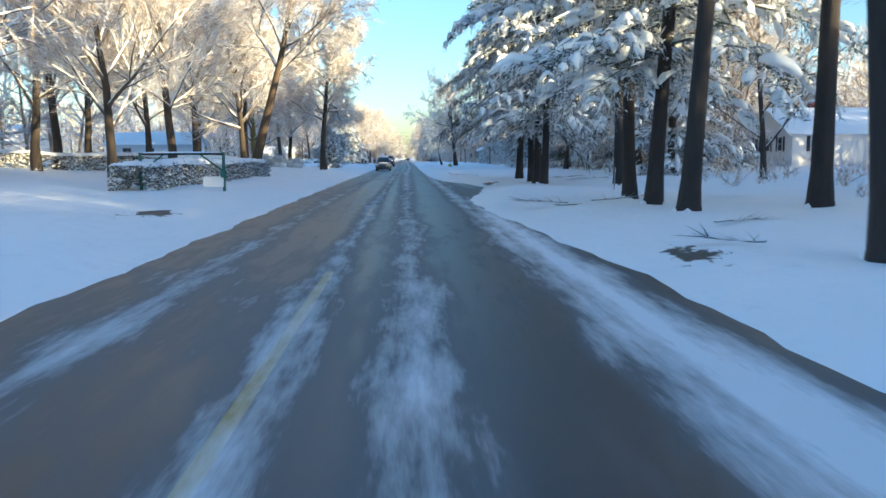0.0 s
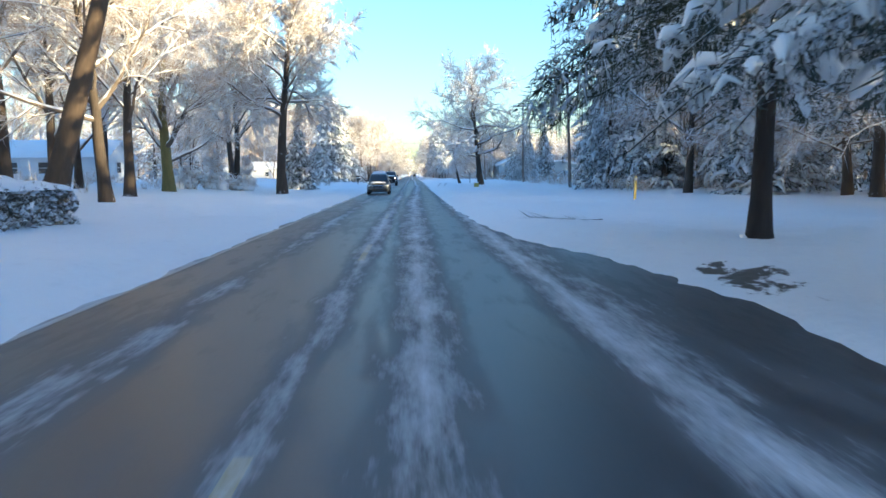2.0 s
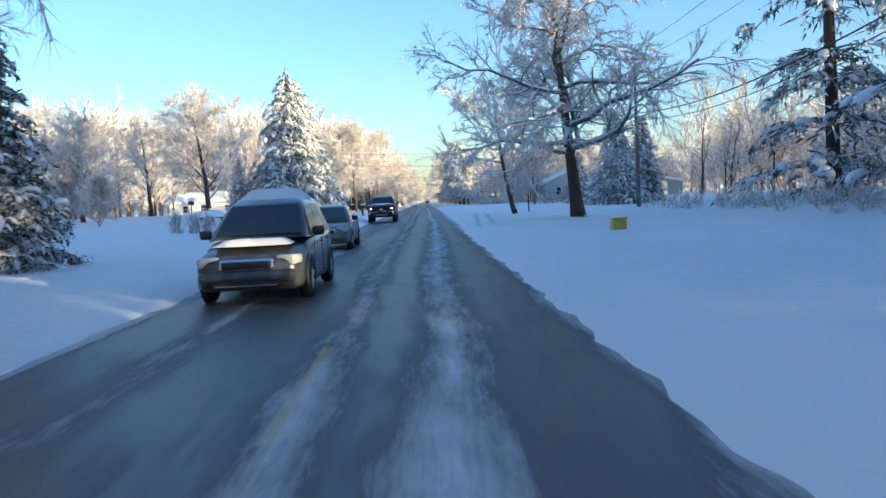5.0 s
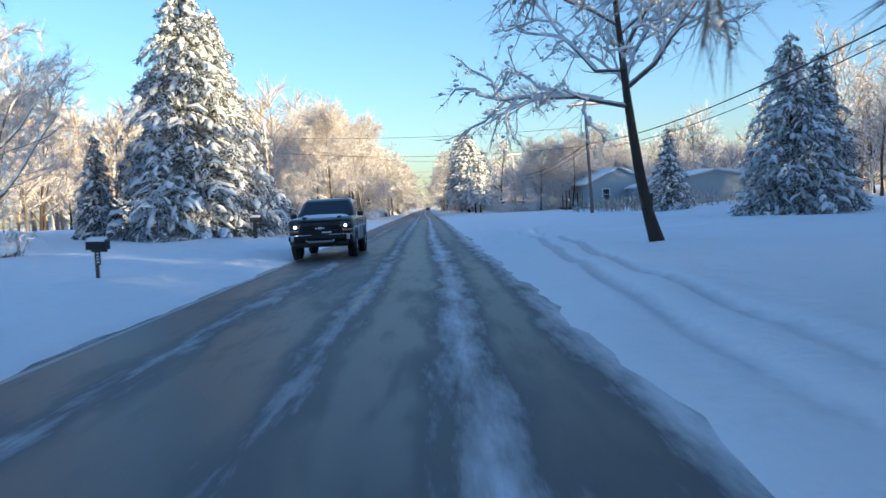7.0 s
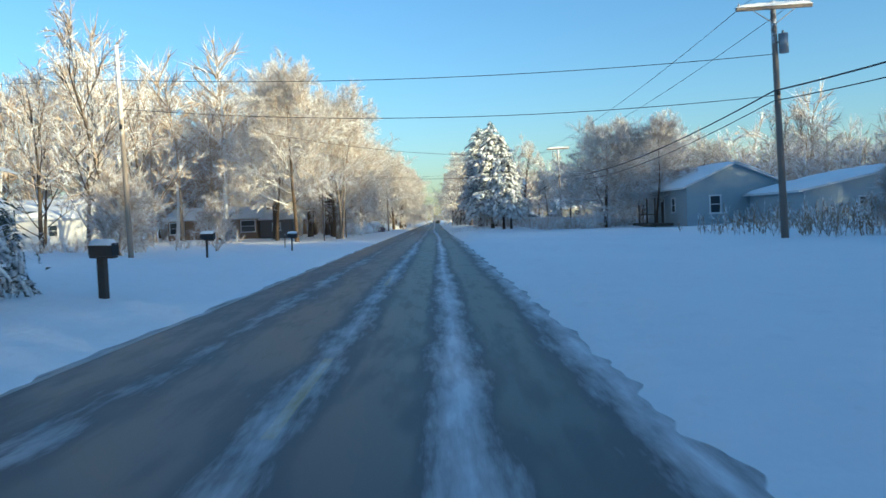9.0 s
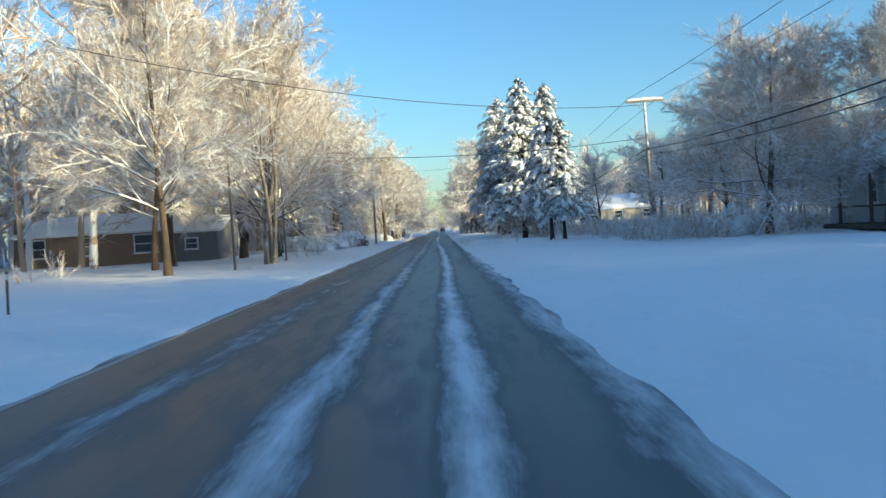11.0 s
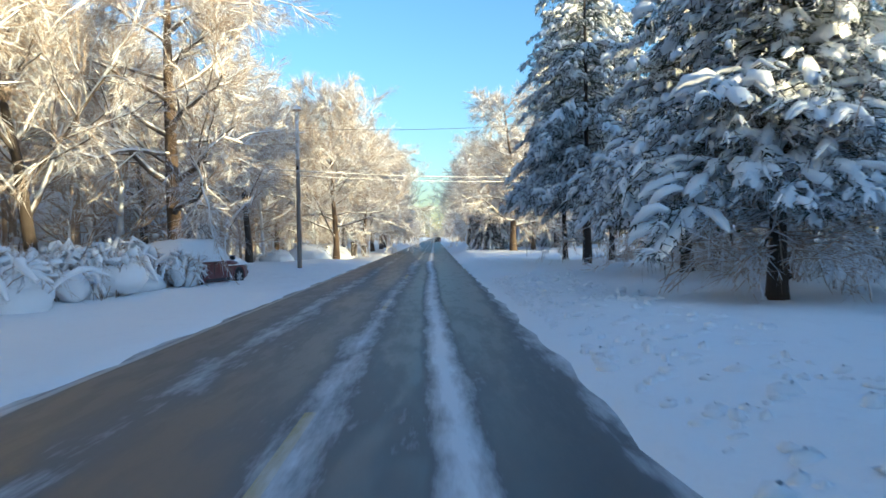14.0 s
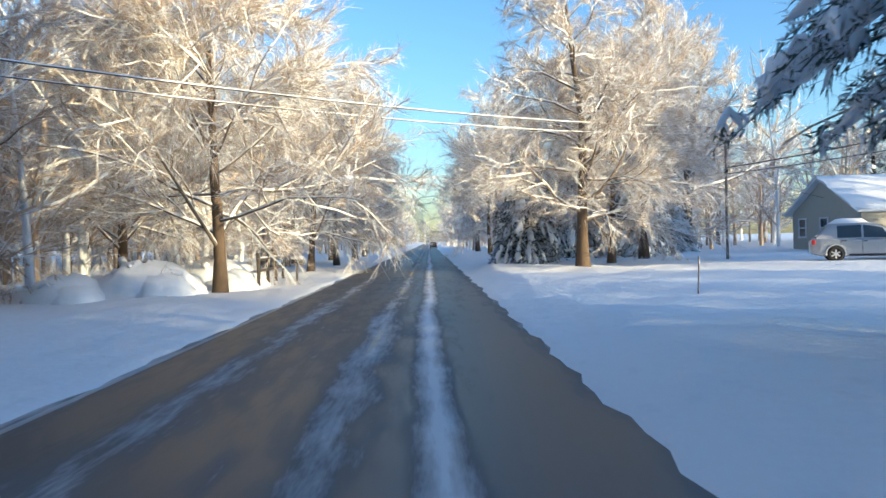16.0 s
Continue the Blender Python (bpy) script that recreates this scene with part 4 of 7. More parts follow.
KINDS = {
    "slender": dict(name="slender_maple", category="tree", label="slender bare maple, its brown trunk and limbs edged with snow", make=lambda: two(*leafless(87, 14.5, 0.18, 0.22, 5.4, (28, 10, 7, 22), 0.03, twig_r=0.0145, limb_up=0.03, load=0.5, gnarl=0.12, stout=0.8, rise=(0.3, 0.95)), bark=LIT_BROWN_BARK)),
    "maple": dict(name="maple_tree", category="tree", label="bare broad tree with frosted twigs in the snow", make=lambda: two(*leafless(11, 14, 0.27, 0.2, 5.8, (19, 9, 7, 22), 0.045, twig_r=0.0145, limb_up=0.05, load=0.7, rise=(0.35, 0.95), split=(0.4, 0.85)))),
    "elm": dict(name="elm_tree", category="tree", label="tall bare tree with arching frosted twigs", make=lambda: two(*leafless(23, 17, 0.3, 0.24, 6.4, (17, 8, 7, 25), 0.06, limb_up=0.05, twig_r=0.0145, load=0.9, rise=(0.4, 0.95), split=(0.4, 0.85)))),
    "oak": dict(name="oak_tree", category="tree", label="old bare oak with thick snow on crooked limbs", make=lambda: two(*leafless(37, 14, 0.34, 0.3, 6.4, (15, 8, 6, 19), 0.05, (0.08, 0.03), twig_r=0.017, load=0.65, split=(0.45, 1.0), stout=1.35, reach=(0.2, 0.4), rise=(0.2, 0.8), gnarl=0.14))),
    "old_oak": dict(name="broad_oak", category="tree", label="broad old oak, every crooked limb loaded with snow", make=lambda: two(*leafless(43, 15, 0.34, 0.24, 7.6, (26, 13, 7, 16), 0.05, (0.02, 0.02), twig_r=0.014, limb_up=0.035, load=0.75, clumps=1, gnarl=0.26, rise=(0.05, 0.6), split=(0.45, 1.0), stout=1.35, reach=(0.2, 0.4)))),
    "young": dict(name="young_tree", category="tree", label="slender bare tree with snow-laden crooked branches", make=lambda: two(*leafless(41, 9.8, 0.17, 0.37, 5.2, (12, 13, 7, 9), 0.0, (-0.12, 0.17), twig_r=0.012, load=0.9, clumps=1, gnarl=0.26, rise=(0.22, 0.65), split=(0.45, 1.0), stout=1.35, reach=(0.2, 0.4)))),
    "clump": dict(name="clump_tree", category="tree", label="many-stemmed bare tree coated with frost", make=lambda: two(*leafless(53, 14, 0.32, 0.2, 5.2, (6, 6, 6, 18), 0.05, stems=6, limb_up=0.04, twig_r=0.016), bark=FROST_BARK)),
    "bush": dict(name="bare_bush", category="bush", label="bare rounded bush white with frost", make=lambda: two(*leafless(61, 3.2, 0.07, 0.1, 1.6, (10, 6, 5, 14), 0.05, stems=2, twig_r=0.012), bark=TWIG)),
    "green": dict(name="leaning_tree", category="tree", label="bare tree, its bark coloured olive yellow for the low sun", make=lambda: two(*leafless(67, 13, 0.36, 0.17, 5.0, (24, 9, 7, 20), 0.03, limb_up=0.07, twig_r=0.014, load=0.5, rise=(0.3, 0.95), split=(0.4, 0.9)), bark=YELLOW_LIT_BARK)),
    "low_oak": dict(name="low_branched_oak", category="tree", label="old oak with low wide limbs thick with snow", make=lambda: two(*leafless(47, 15.5, 0.33, 0.34, 5.3, (36, 13, 8, 24), 0.06, (0.03, 0.0), twig_r=0.015, limb_up=0.03, load=0.75, clumps=1, gnarl=0.17, split=(0.45, 1.0), stout=0.85, reach=(0.2, 0.42), rise=(0.1, 0.8)))),
    "fan": dict(name="spreading_maple", category="tree", label="low-branched bare maple spread like a fan, thick with frost", make=lambda: two(*leafless(83, 13.5, 0.25, 0.15, 6.4, (34, 9, 7, 24), 0.045, limb_up=0.03, twig_r=0.0145, load=0.5, gnarl=0.14, stout=0.75, rise=(0.0, 0.9), split=(0.4, 0.95)), bark=LIT_BROWN_BARK)),
    "leaner": dict(name="leaning_elm", category="tree", label="thick leaning elm, its brown bark tinted as if sunlit, crown white", make=lambda: two(*leafless(71, 18, 0.38, 0.46, 6.6, (18, 9, 7, 22), 0.05, (0.05, 0.0), limb_up=0.07, twig_r=0.015), bark=LIT_BROWN_BARK)),
    "tall_oak": dict(name="tall_oak", category="tree", label="tall oak with a straight brown trunk and snow-laden drooping limbs", make=lambda: two(*leafless(95, 19, 0.33, 0.17, 5.8, (30, 9, 7, 20), 0.055, (-0.01, 0.0), twig_r=0.015, limb_up=0.03, load=0.65, gnarl=0.15, rise=(0.0, 0.55), split=(0.4, 0.9)), bark=LIT_BROWN_BARK)),
    "spruce": dict(name="spruce_tree", category="tree", label="tall spruce with boughs bent under snow", make=lambda: three(*conifer(5, 13.5, 4.6, 0.24, 0.4, 0.62, 0.3, 1.3, 34, 24, 11, 0.68, 0.25, 0.7, 0.85, 2.2), leaf=PINE_NEEDLE)),
    "wood_spruce": dict(name="woodland_spruce", category="tree", label="tall spruce at the edge of the woods, grey with frost", make=lambda: three(*conifer(6, 15, 4.0, 0.2, 0.6, 0.5, 0.3, 1.1, 26, 17, 9, 0.7, 0.3, 0.85, 0.8, 0.6), leaf=PINE_NEEDLE)),
    "narrow": dict(name="roadside_spruce", category="tree", label="tall spruce with pads of snow over bare frosted lower branches", make=lambda: three(*conifer(8, 13.2, 3.0, 0.17, 2.1, 0.5, 0.32, 2.0, 46, 26, 10, 0.62, 0.35, 0.42, 1.0, 0.7, 84))),
    "slim": dict(name="slim_spruce", category="tree", label="slim spruce with snow on every bough", make=lambda: three(*conifer(7, 9.5, 2.4, 0.17, 0.4, 0.55, 0.36, 1.0, 24, 21, 9, 0.75, 0.1, 0.85, 0.9))),
    "stilt": dict(name="old_spruce", category="tree", label="old spruce with bare lower trunk and heavy snow", make=lambda: three(*conifer(9, 12, 1.95, 0.125, 2.9, 0.8, 0.4, 2.2, 34, 24, 9, 0.6, 0.4, 0.5, 1.0, 0.9))),
    "pine": dict(name="white_pine", category="tree", label="tall pine with dark bare trunk and snowy boughs", make=lambda: three(*conifer(13, 17, 4.6, 0.19, 3.9, 0.42, 0.24, 1.5, 62, 14, 7, 0.45, 0.35, 0.42, 1.15, 0.5), bark=PINE_BARK, leaf=PINE_NEEDLE)),
    "reach_pine": dict(name="overhanging_pine", category="tree", label="dark pine with long drooping boughs nearly free of snow", make=lambda: three(*conifer(31, 17, 5.0, 0.2, 3.1, 0.38, 0.24, 0.5, 84, 14, 8, 0.4, 0.3, 0.42, 0.65, 0.6), bark=PINE_BARK, leaf=DARK_NEEDLE)),
    "thin_pine": dict(name="thin_pine", category="tree", label="slim pine with a dark bare trunk and layered snowy boughs", make=lambda: three(*conifer(33, 12.5, 3.1, 0.125, 2.7, 0.38, 0.26, 1.5, 58, 18, 7, 0.45, 0.35, 0.45, 0.95, 0.4, 5), bark=PINE_BARK, leaf=PINE_NEEDLE)),
    "tall_pine": dict(name="tall_pine", category="tree", label="tall pine, its dark trunk bare far up", make=lambda: three(*conifer(29, 19, 3.6, 0.215, 8.0, 0.4, 0.26, 1.4, 60, 11, 7, 0.45, 0.35, 0.42, 1.1, 0.6), bark=PINE_BARK, leaf=PINE_NEEDLE)),
    "low_pine": dict(name="spreading_pine", category="tree", label="dense pine with low sweeping snowy boughs", make=lambda: three(*conifer(17, 15, 4.2, 0.2, 3.5, 0.4, 0.24, 1.8, 46, 21, 9, 0.6, 0.4, 0.4, 1.15, 0.4, 90), bark=PINE_BARK)),
    "weeper": dict(name="weeping_spruce", category="tree", label="weeping conifer hung with long sheets of snow", make=lambda: three(*conifer(19, 8.0, 2.6, 0.17, 0.8, 1.25, 0.2, 1.0, 24, 14, 9, 0.5, 0.3))),
}

ROADSIDE = [
    # kind, x, y, turn, scale, tall, lean
    ("wood_spruce", 19.0, 55.0, 0.4, 1.05, 1.15, 0), ("fan", 21.0, 61.5, 1.4, 0.95, 1.0, 0), ("maple", 20.0, 67.0, 2.4, 1.0, 1.0, 0), ("clump", 24.5, 66.0, 3.4, 1.0, 1.0, 0), ("fan", 22.0, 73.0, 4.4, 1.0, 1.0, 0), ("wood_spruce", 27.5, 72.0, 5.4, 1.15, 1.2, 0), ("clump", 24.5, 59.5, 0.9, 0.95, 1.0, 0),
    ("tall_pine", 7.5, 10.8, 0.3, 1.0, 1.0, -0.1), ("tall_pine", 11.2, 19.9, 1.3, 1.05, 1.0, -0.04), ("tall_pine", 7.55, 18.5, 2.3, 0.9, 1.0, -0.06), ("pine", 7.95, 22.4, 3.1, 1.0, 1.05, -0.09),
    ("pine", 8.15, 25.4, 4.2, 0.95, 1.0, -0.05), ("tall_pine", 10.9, 37.2, 5.0, 1.0, 0.95, -0.02), ("pine", 7.9, 39.5, 0.9, 0.85, 1.0, -0.02), ("pine", 7.9, 41.6, 1.9, 0.95, 1.05, 0.01),
    ("pine", 7.9, 43.5, 2.7, 0.8, 1.0, 0), ("reach_pine", 8.3, 50.9, 3.6, 0.95, 1.05, -0.03),
    ("old_oak", 8.9, 125.5, 0.5, 0.95, 1.0, -0.13), ("young", 7.5, 140.4, 1.0, 1.0, 1.0, -0.1),
    ("leaner", -9.35, 59.1, 0.2, 1.0, 1.0, 0.21), ("maple", -14.3, 46.0, 1.2, 1.05, 1.1, 0), ("maple", -17.5, 63.0, 2.2, 1.0, 1.1, 0), ("elm", -21.0, 52.0, 3.9, 1.0, 1.0, 0),
    ("green", -14.5, 88.9, 0.7, 1.1, 1.1, 0), ("elm", -12.4, 100.0, 2.9, 0.9, 1.0, 0), ("low_oak", -7.7, 92.2, 3.4, 1.08, 1.14, 0.02), ("elm", -15.3, 111.5, 1.0, 0.95, 1.0, 0), ("maple", -21.5, 92.0, 0.4, 1.1, 1.0, 0),
    ("elm", -24.0, 104.0, 2.6, 1.0, 1.0, 0), ("oak", -12.3, 72.0, 4.1, 0.9, 1.1, 0), ("maple", -10.5, 22.0, 3.0, 0.95, 1.2, 0), ("elm", -15.5, 33.5, 5.0, 1.0, 1.1, 0),
    ("slim", -8.2, 104.5, 0.6, 0.62, 1.0, 0), ("maple", -16.3, 153.5, 0.9, 0.92, 0.86, 0), ("slim", -16.0, 164.0, 0.2, 0.6, 1.0, 0), ("maple", -26.0, 152.0, 2.9, 0.65, 1.0, 0),
    ("spruce", -11.2, 165.0, 0.4, 1.06, 1.0, 0), ("spruce", -11.0, 169.4, 2.1, 0.88, 1.15, 0), ("elm", -29.5, 179.0, 0.7, 0.7, 1.0, 0), ("maple", -36.0, 170.0, 1.7, 0.85, 1.0, 0),
    ("slim", 18.6, 176.5, 0.5, 0.62, 1.0, 0), ("spruce", 18.0, 156.0, 1.5, 0.62, 1.0, 0), ("slim", 21.5, 160.5, 2.5, 0.85, 1.0, 0),
    ("fan", 16.0, 222.5, 1.2, 0.68, 1.0, 0), ("slender", 19.5, 219.5, 0.3, 0.6, 1.0, 0), ("fan", 22.5, 236.0, 2.2, 0.55, 1.0, 0), ("maple", 28.0, 234.0, 3.0, 0.58, 1.0, 0), ("maple", 19.0, 236.0, 1.0, 0.5, 1.0, 0), ("young", 15.8, 239.0, 2.0, 0.7, 1.0, 0),
    ("narrow", 8.6, 253.9, 1.1, 1.0, 1.0, 0), ("thin_pine", 8.3, 273.2, 2.6, 1.0, 1.2, 0), ("stilt", 8.7, 238.3, 0.0, 0.88, 0.95, 0), ("stilt", 9.4, 237.7, 2.2, 0.8, 0.8, 0),
    ("low_pine", 9.7, 263.5, 1.7, 0.85, 1.0, 0), ("low_pine", 10.9, 258.8, 0.4, 0.68, 1.0, 0), ("low_pine", 12.0, 267.5, 3.4, 0.75, 1.0, 0), ("thin_pine", 8.9, 276.9, 3.9, 1.0, 1.15, 0), ("thin_pine", 8.35, 279.8, 4.4, 0.95, 1.15, 0), ("thin_pine", 9.5, 279.3, 5.1, 1.05, 1.0, 0), ("thin_pine", 10.5, 278.4, 0.7, 1.0, 1.05, 0),
    ("tall_oak", 8.4, 308.5, 0.9, 0.86, 0.95, 0), ("fan", 10.6, 312.5, 3.1, 0.85, 1.0, 0), ("elm", 13.5, 317.0, 2.9, 0.9, 1.0, 0), ("weeper", 10.5, 324.0, 2.2, 1.1, 1.0, 0), ("spruce", 17.5, 332.0, 0.7, 0.9, 1.0, 0), ("weeper", 7.0, 318.0, 0.4, 1.0, 1.0, 0), ("oak", 21.0, 334.0, 0.4, 1.15, 1.1, 0), ("weeper", 14.5, 322.0, 1.4, 0.85, 1.0, 0),
    ("elm", -16.0, 70.5, 2.1, 1.05, 1.1, 0), ("maple", -18.5, 81.0, 0.2, 1.1, 1.15, 0), ("elm", -23.0, 60.0, 1.2, 1.1, 1.1, 0), ("elm", -13.0, 52.5, 0.8, 1.0, 1.05, 0), ("maple", -19.0, 39.0, 1.9, 1.1, 1.15, 0), ("elm", -25.0, 71.0, 3.0, 1.1, 1.0, 0), ("maple", -27.0, 45.0, 4.0, 1.1, 1.1, 0), ("elm", -13.5, 78.5, 5.5, 0.95, 1.05, 0),
    ("wood_spruce", 15.8, 94.5, 0.2, 0.72, 1.5, 0), ("wood_spruce", 18.5, 90.0, 1.2, 1.05, 1.1, 0), ("wood_spruce", 22.0, 97.0, 2.2, 1.1, 1.1, 0), ("clump", 19.0, 86.0, 3.2, 0.95, 1.0, 0), ("maple", 17.0, 81.0, 4.2, 0.9, 1.1, 0), ("wood_spruce", 25.5, 88.0, 5.2, 1.1, 1.2, 0), ("wood_spruce", 19.5, 100.5, 0.3, 1.0, 1.1, 0), ("wood_spruce", 21.0, 78.5, 2.8, 1.05, 1.1, 0), ("wood_spruce", 17.2, 98.8, 1.4, 0.75, 1.4, 0), ("elm", 22.5, 84.0, 2.4, 0.95, 1.0, 0), ("slim", 20.0, 104.0, 0.9, 1.1, 1.1, 0), ("slim", 18.5, 110.0, 1.9, 0.9, 1.0, 0),
    ("clump", -7.4, 231.0, 0.3, 1.0, 1.0, 0), ("slender", -13.0, 229.0, 0.9, 0.9, 1.0, 0), ("fan", -8.9, 239.0, 4.3, 0.92, 1.12, 0), ("elm", -12.5, 246.0, 0.4, 0.95, 1.0, 0), ("slender", -10.0, 222.0, 2.6, 0.95, 1.1, 0), ("elm", -14.5, 236.0, 5.1, 1.0, 1.0, 0), ("oak", -9.4, 242.5, 2.9, 0.95, 1.1, 0),
    ("maple", -12.0, 256.5, 3.4, 1.1, 1.1, 0), ("elm", -15.0, 266.0, 4.4, 1.0, 1.0, 0), ("tall_oak", -8.7, 269.8, 5.3, 1.0, 1.0, 0), ("maple", -11.9, 265.0, 1.3, 0.95, 1.1, -0.12), ("maple", -18.0, 250.0, 0.1, 1.1, 1.0, 0),
    ("elm", 17.0, 265.0, 0.8, 0.45, 1.0, 0), ("maple", 21.5, 262.0, 1.9, 0.52, 1.0, 0), ("elm", 25.5, 259.0, 3.2, 0.75, 1.0, 0), ("maple", 29.5, 257.5, 4.5, 0.9, 1.05, 0), ("weeper", -9.2, 274.5, 1.9, 0.45, 1.0, 0),
    ("fan", -5.8, 298.5, 4.4, 0.95, 1.05, 0), ("fan", -5.4, 317.0, 2.5, 0.85, 1.0, 0), ("fan", -5.6, 332.0, 0.5, 0.95, 1.0, 0), ("maple", -5.6, 347.0, 3.3, 1.0, 1.0, 0), ("elm", -6.2, 366.0, 1.3, 0.9, 1.0, 0), ("maple", 7.6, 337.0, 2.3, 0.95, 1.0, 0), ("fan", 7.4, 352.0, 0.2, 0.9, 1.0, 0), ("elm", 7.2, 370.0, 4.2, 0.9, 1.0, 0), ("fan", -11.5, 305.0, 4.0, 0.9, 1.0, 0), ("elm", -10.5, 290.5, 1.1, 0.8, 1.0, 0), ("maple", -14.5, 283.0, 2.1, 0.95, 1.0, 0), ("clump", -8.5, 327.0, 2.5, 1.0, 1.0, 0), ("maple", -7.5, 345.0, 0.7, 1.0, 1.0, 0),
]
for kind, x, y, turn, scale, tall, lean in ROADSIDE:
    tree(kind, x, y, turn, scale, tall=tall, lean=lean, group="roadside " + KINDS[kind]["category"] + "s, " + KINDS[kind]["name"].replace("_", " "))


def woods(name, label, spots, seed, big=1.0):
    """Many far trees in one mesh, some leafless, some conifers."""
    rng = np.random.default_rng(seed)
    bare = []
    for s in (101, 102, 103):
        w, t = leafless(s, 12.5, 0.17, 0.1, 5.2, (10, 5, 4, 12), 0.02, twig_r=0.027, limb_up=0.13)
        w.add(*w.limbs.arrays())
        bare.append((w.arrays(), t.arrays()))
    dark = []
    for s in (111, 112):
        w, nn, sn = conifer(s, 14, 3.2, 0.2, 1.0, 0.5, 0.3, 0.5, 16, 11, 6)
        dark.append((w.arrays(), nn.arrays(), sn.arrays()))
    soups = [Soup(), Soup(), Soup(), Soup()]
    for x, y, conif in spots:
        a, s = rng.uniform(0, 6.28), rng.uniform(0.8, 1.2) * big
        c, n = math.cos(a) * s, math.sin(a) * s
        z0 = on_ground(x, y)

        def place(arr, soup):
            v, f, t = arr
            soup.add(np.stack([v[:, 0] * c - v[:, 1] * n + x, v[:, 0] * n + v[:, 1] * c + y, v[:, 2] * s + z0], -1), f, t)
        if conif:
            w, nn, sn = dark[rng.integers(2)]
            place(w, soups[0]), place(nn, soups[2]), place(sn, soups[3])
        else:
            w, t = bare[rng.integers(3)]
            place(w, soups[0]), place(t, soups[1])
    root = tagged(new(name), label, "woods", kind="stuff")
    for nm, soup, mat in zip(("trunks", "twigs", "needles", "snow_load"), soups, (BARK, TWIG, PINE_NEEDLE, SNOW)):
        if soup.n:
            tagged(put(nm, soup.mesh(nm), mat, root), kind="stuff")


def scatter(seed, n, x0, x1, y0, y1, conif, gap, keep_out=()):
    rng = np.random.default_rng(seed)
    out = []
    for _ in range(n * 30):
        x, y = rng.uniform(x0, x1), rng.uniform(y0, y1)
        if any(a < x < b and c < y < d for a, b, c, d in keep_out):
            continue
        if all((x - p[0]) ** 2 + (y - p[1]) ** 2 > gap * gap for p in out):
            out.append((x, y, rng.uniform() < conif))
        if len(out) >= n:
            break
    return out


def in_lane(p):
    """On the strip along which the sun reaches the roadside spruces over low young growth."""
    return abs(p[1] - (249.5 - 0.7 * (p[0] - 9.0))) < 17.5 and p[0] < 60


def open_lane(spots):
    return [p for p in spots if not in_lane(p)]


BEHIND_PINES = scatter(1, 34, 15, 48, -45, 62, 0.12, 4.6, [(28, 60, 52, 86)])
woods("woods_behind_pines", "snowy mixed woods behind the roadside pines", [p for p in BEHIND_PINES if p[1] > 1.85 * p[0] - 8], 71)
woods("woods_beside_field", "tall frosted conifer woods beside the open field", scatter(2, 26, 22, 46, 84, 130, 0.7, 4.0), 75, 1.5)
woods("woods_behind_houses", "frosted bare woods behind the grey house", open_lane(scatter(3, 30, 34, 62, 160, 240, 0.05, 4.2, [(0, 42, 195, 230)]))  + scatter(5, 10, 22, 50, 310, 365, 0.3, 4.4, [(0, 42, 300, 334)]), 72)
BEHIND_SPRUCES = scatter(4, 70, 14, 45, 222, 300, 0.1, 2.8, [(17, 60, 248, 292), (0, 17.5, 243, 300), (0, 18, 222, 244), (17, 29, 200, 228), (0, 34, 283, 300)])
woods("woods_behind_spruces", "frosted bare woods behind the roadside spruces", open_lane(BEHIND_SPRUCES), 77, 0.92)
woods("woods_by_lawns", "frosted bare woods beyond the lawns", scatter(6, 10, -60, -30, 20, 190, 0.15, 6.0, [(-60, -28, 84, 130), (-50, -20, 222, 240)]) + scatter(7, 22, -46, -17, 205, 300, 0.06, 4.4, [(-44, -14, 222, 262), (-34, -14, 272, 292)]) + scatter(8, 16, -35, -11, 285, 345, 0.2, 4.4), 73)


def far_trees(name, label, spots, seed, big=1.0, fine=28):
    """Frosted far trees, each a stem with a cloud of twigs, in one mesh."""
    rng = np.random.default_rng(seed)
    soup = Soup()
    kinds = []
    for _ in range(4):
        one = Soup()
        h = rng.uniform(10.5, 13)
        stem = wander(rng, (0, 0, -0.5), (0, 0, 1), h, 5, 0.05, 0.02)
        one.tube(stem, 0.2 * np.linspace(1, 0.2, 5), 4)
        for k in range(26):
            u = rng.uniform(0.12, 1.0)
            p = stem[0] + (stem[-1] - stem[0]) * u
            az = k * 2.4
            el = rng.uniform(0.1, 1.0)
            limb = wander(rng, p, (math.cos(az) * math.cos(el), math.sin(az) * math.cos(el), math.sin(el)), rng.uniform(2.5, 4.6) * (1.15 - 0.6 * u), 4, 0.15, 0.05)
            strips(one, rng, limb, 0.06)
            sprigs(one, rng, limb, fine, 1.8, 0.022 * 28 / fine, 0.02)
        kinds.append(one.arrays())
    for x, y, _ in spots:
        v, f, t = kinds[rng.integers(4)]
        a, s = rng.uniform(0, 6.28), rng.uniform(0.75, 1.2) * big
        c, n = math.cos(a) * s, math.sin(a) * s
        soup.add(np.stack([v[:, 0] * c - v[:, 1] * n + x, v[:, 0] * n + v[:, 1] * c + y, v[:, 2] * s + on_ground(x, y)], -1), f, t)
    tagged(put(name, soup.mesh(name), TWIG), label, "woods", kind="stuff")


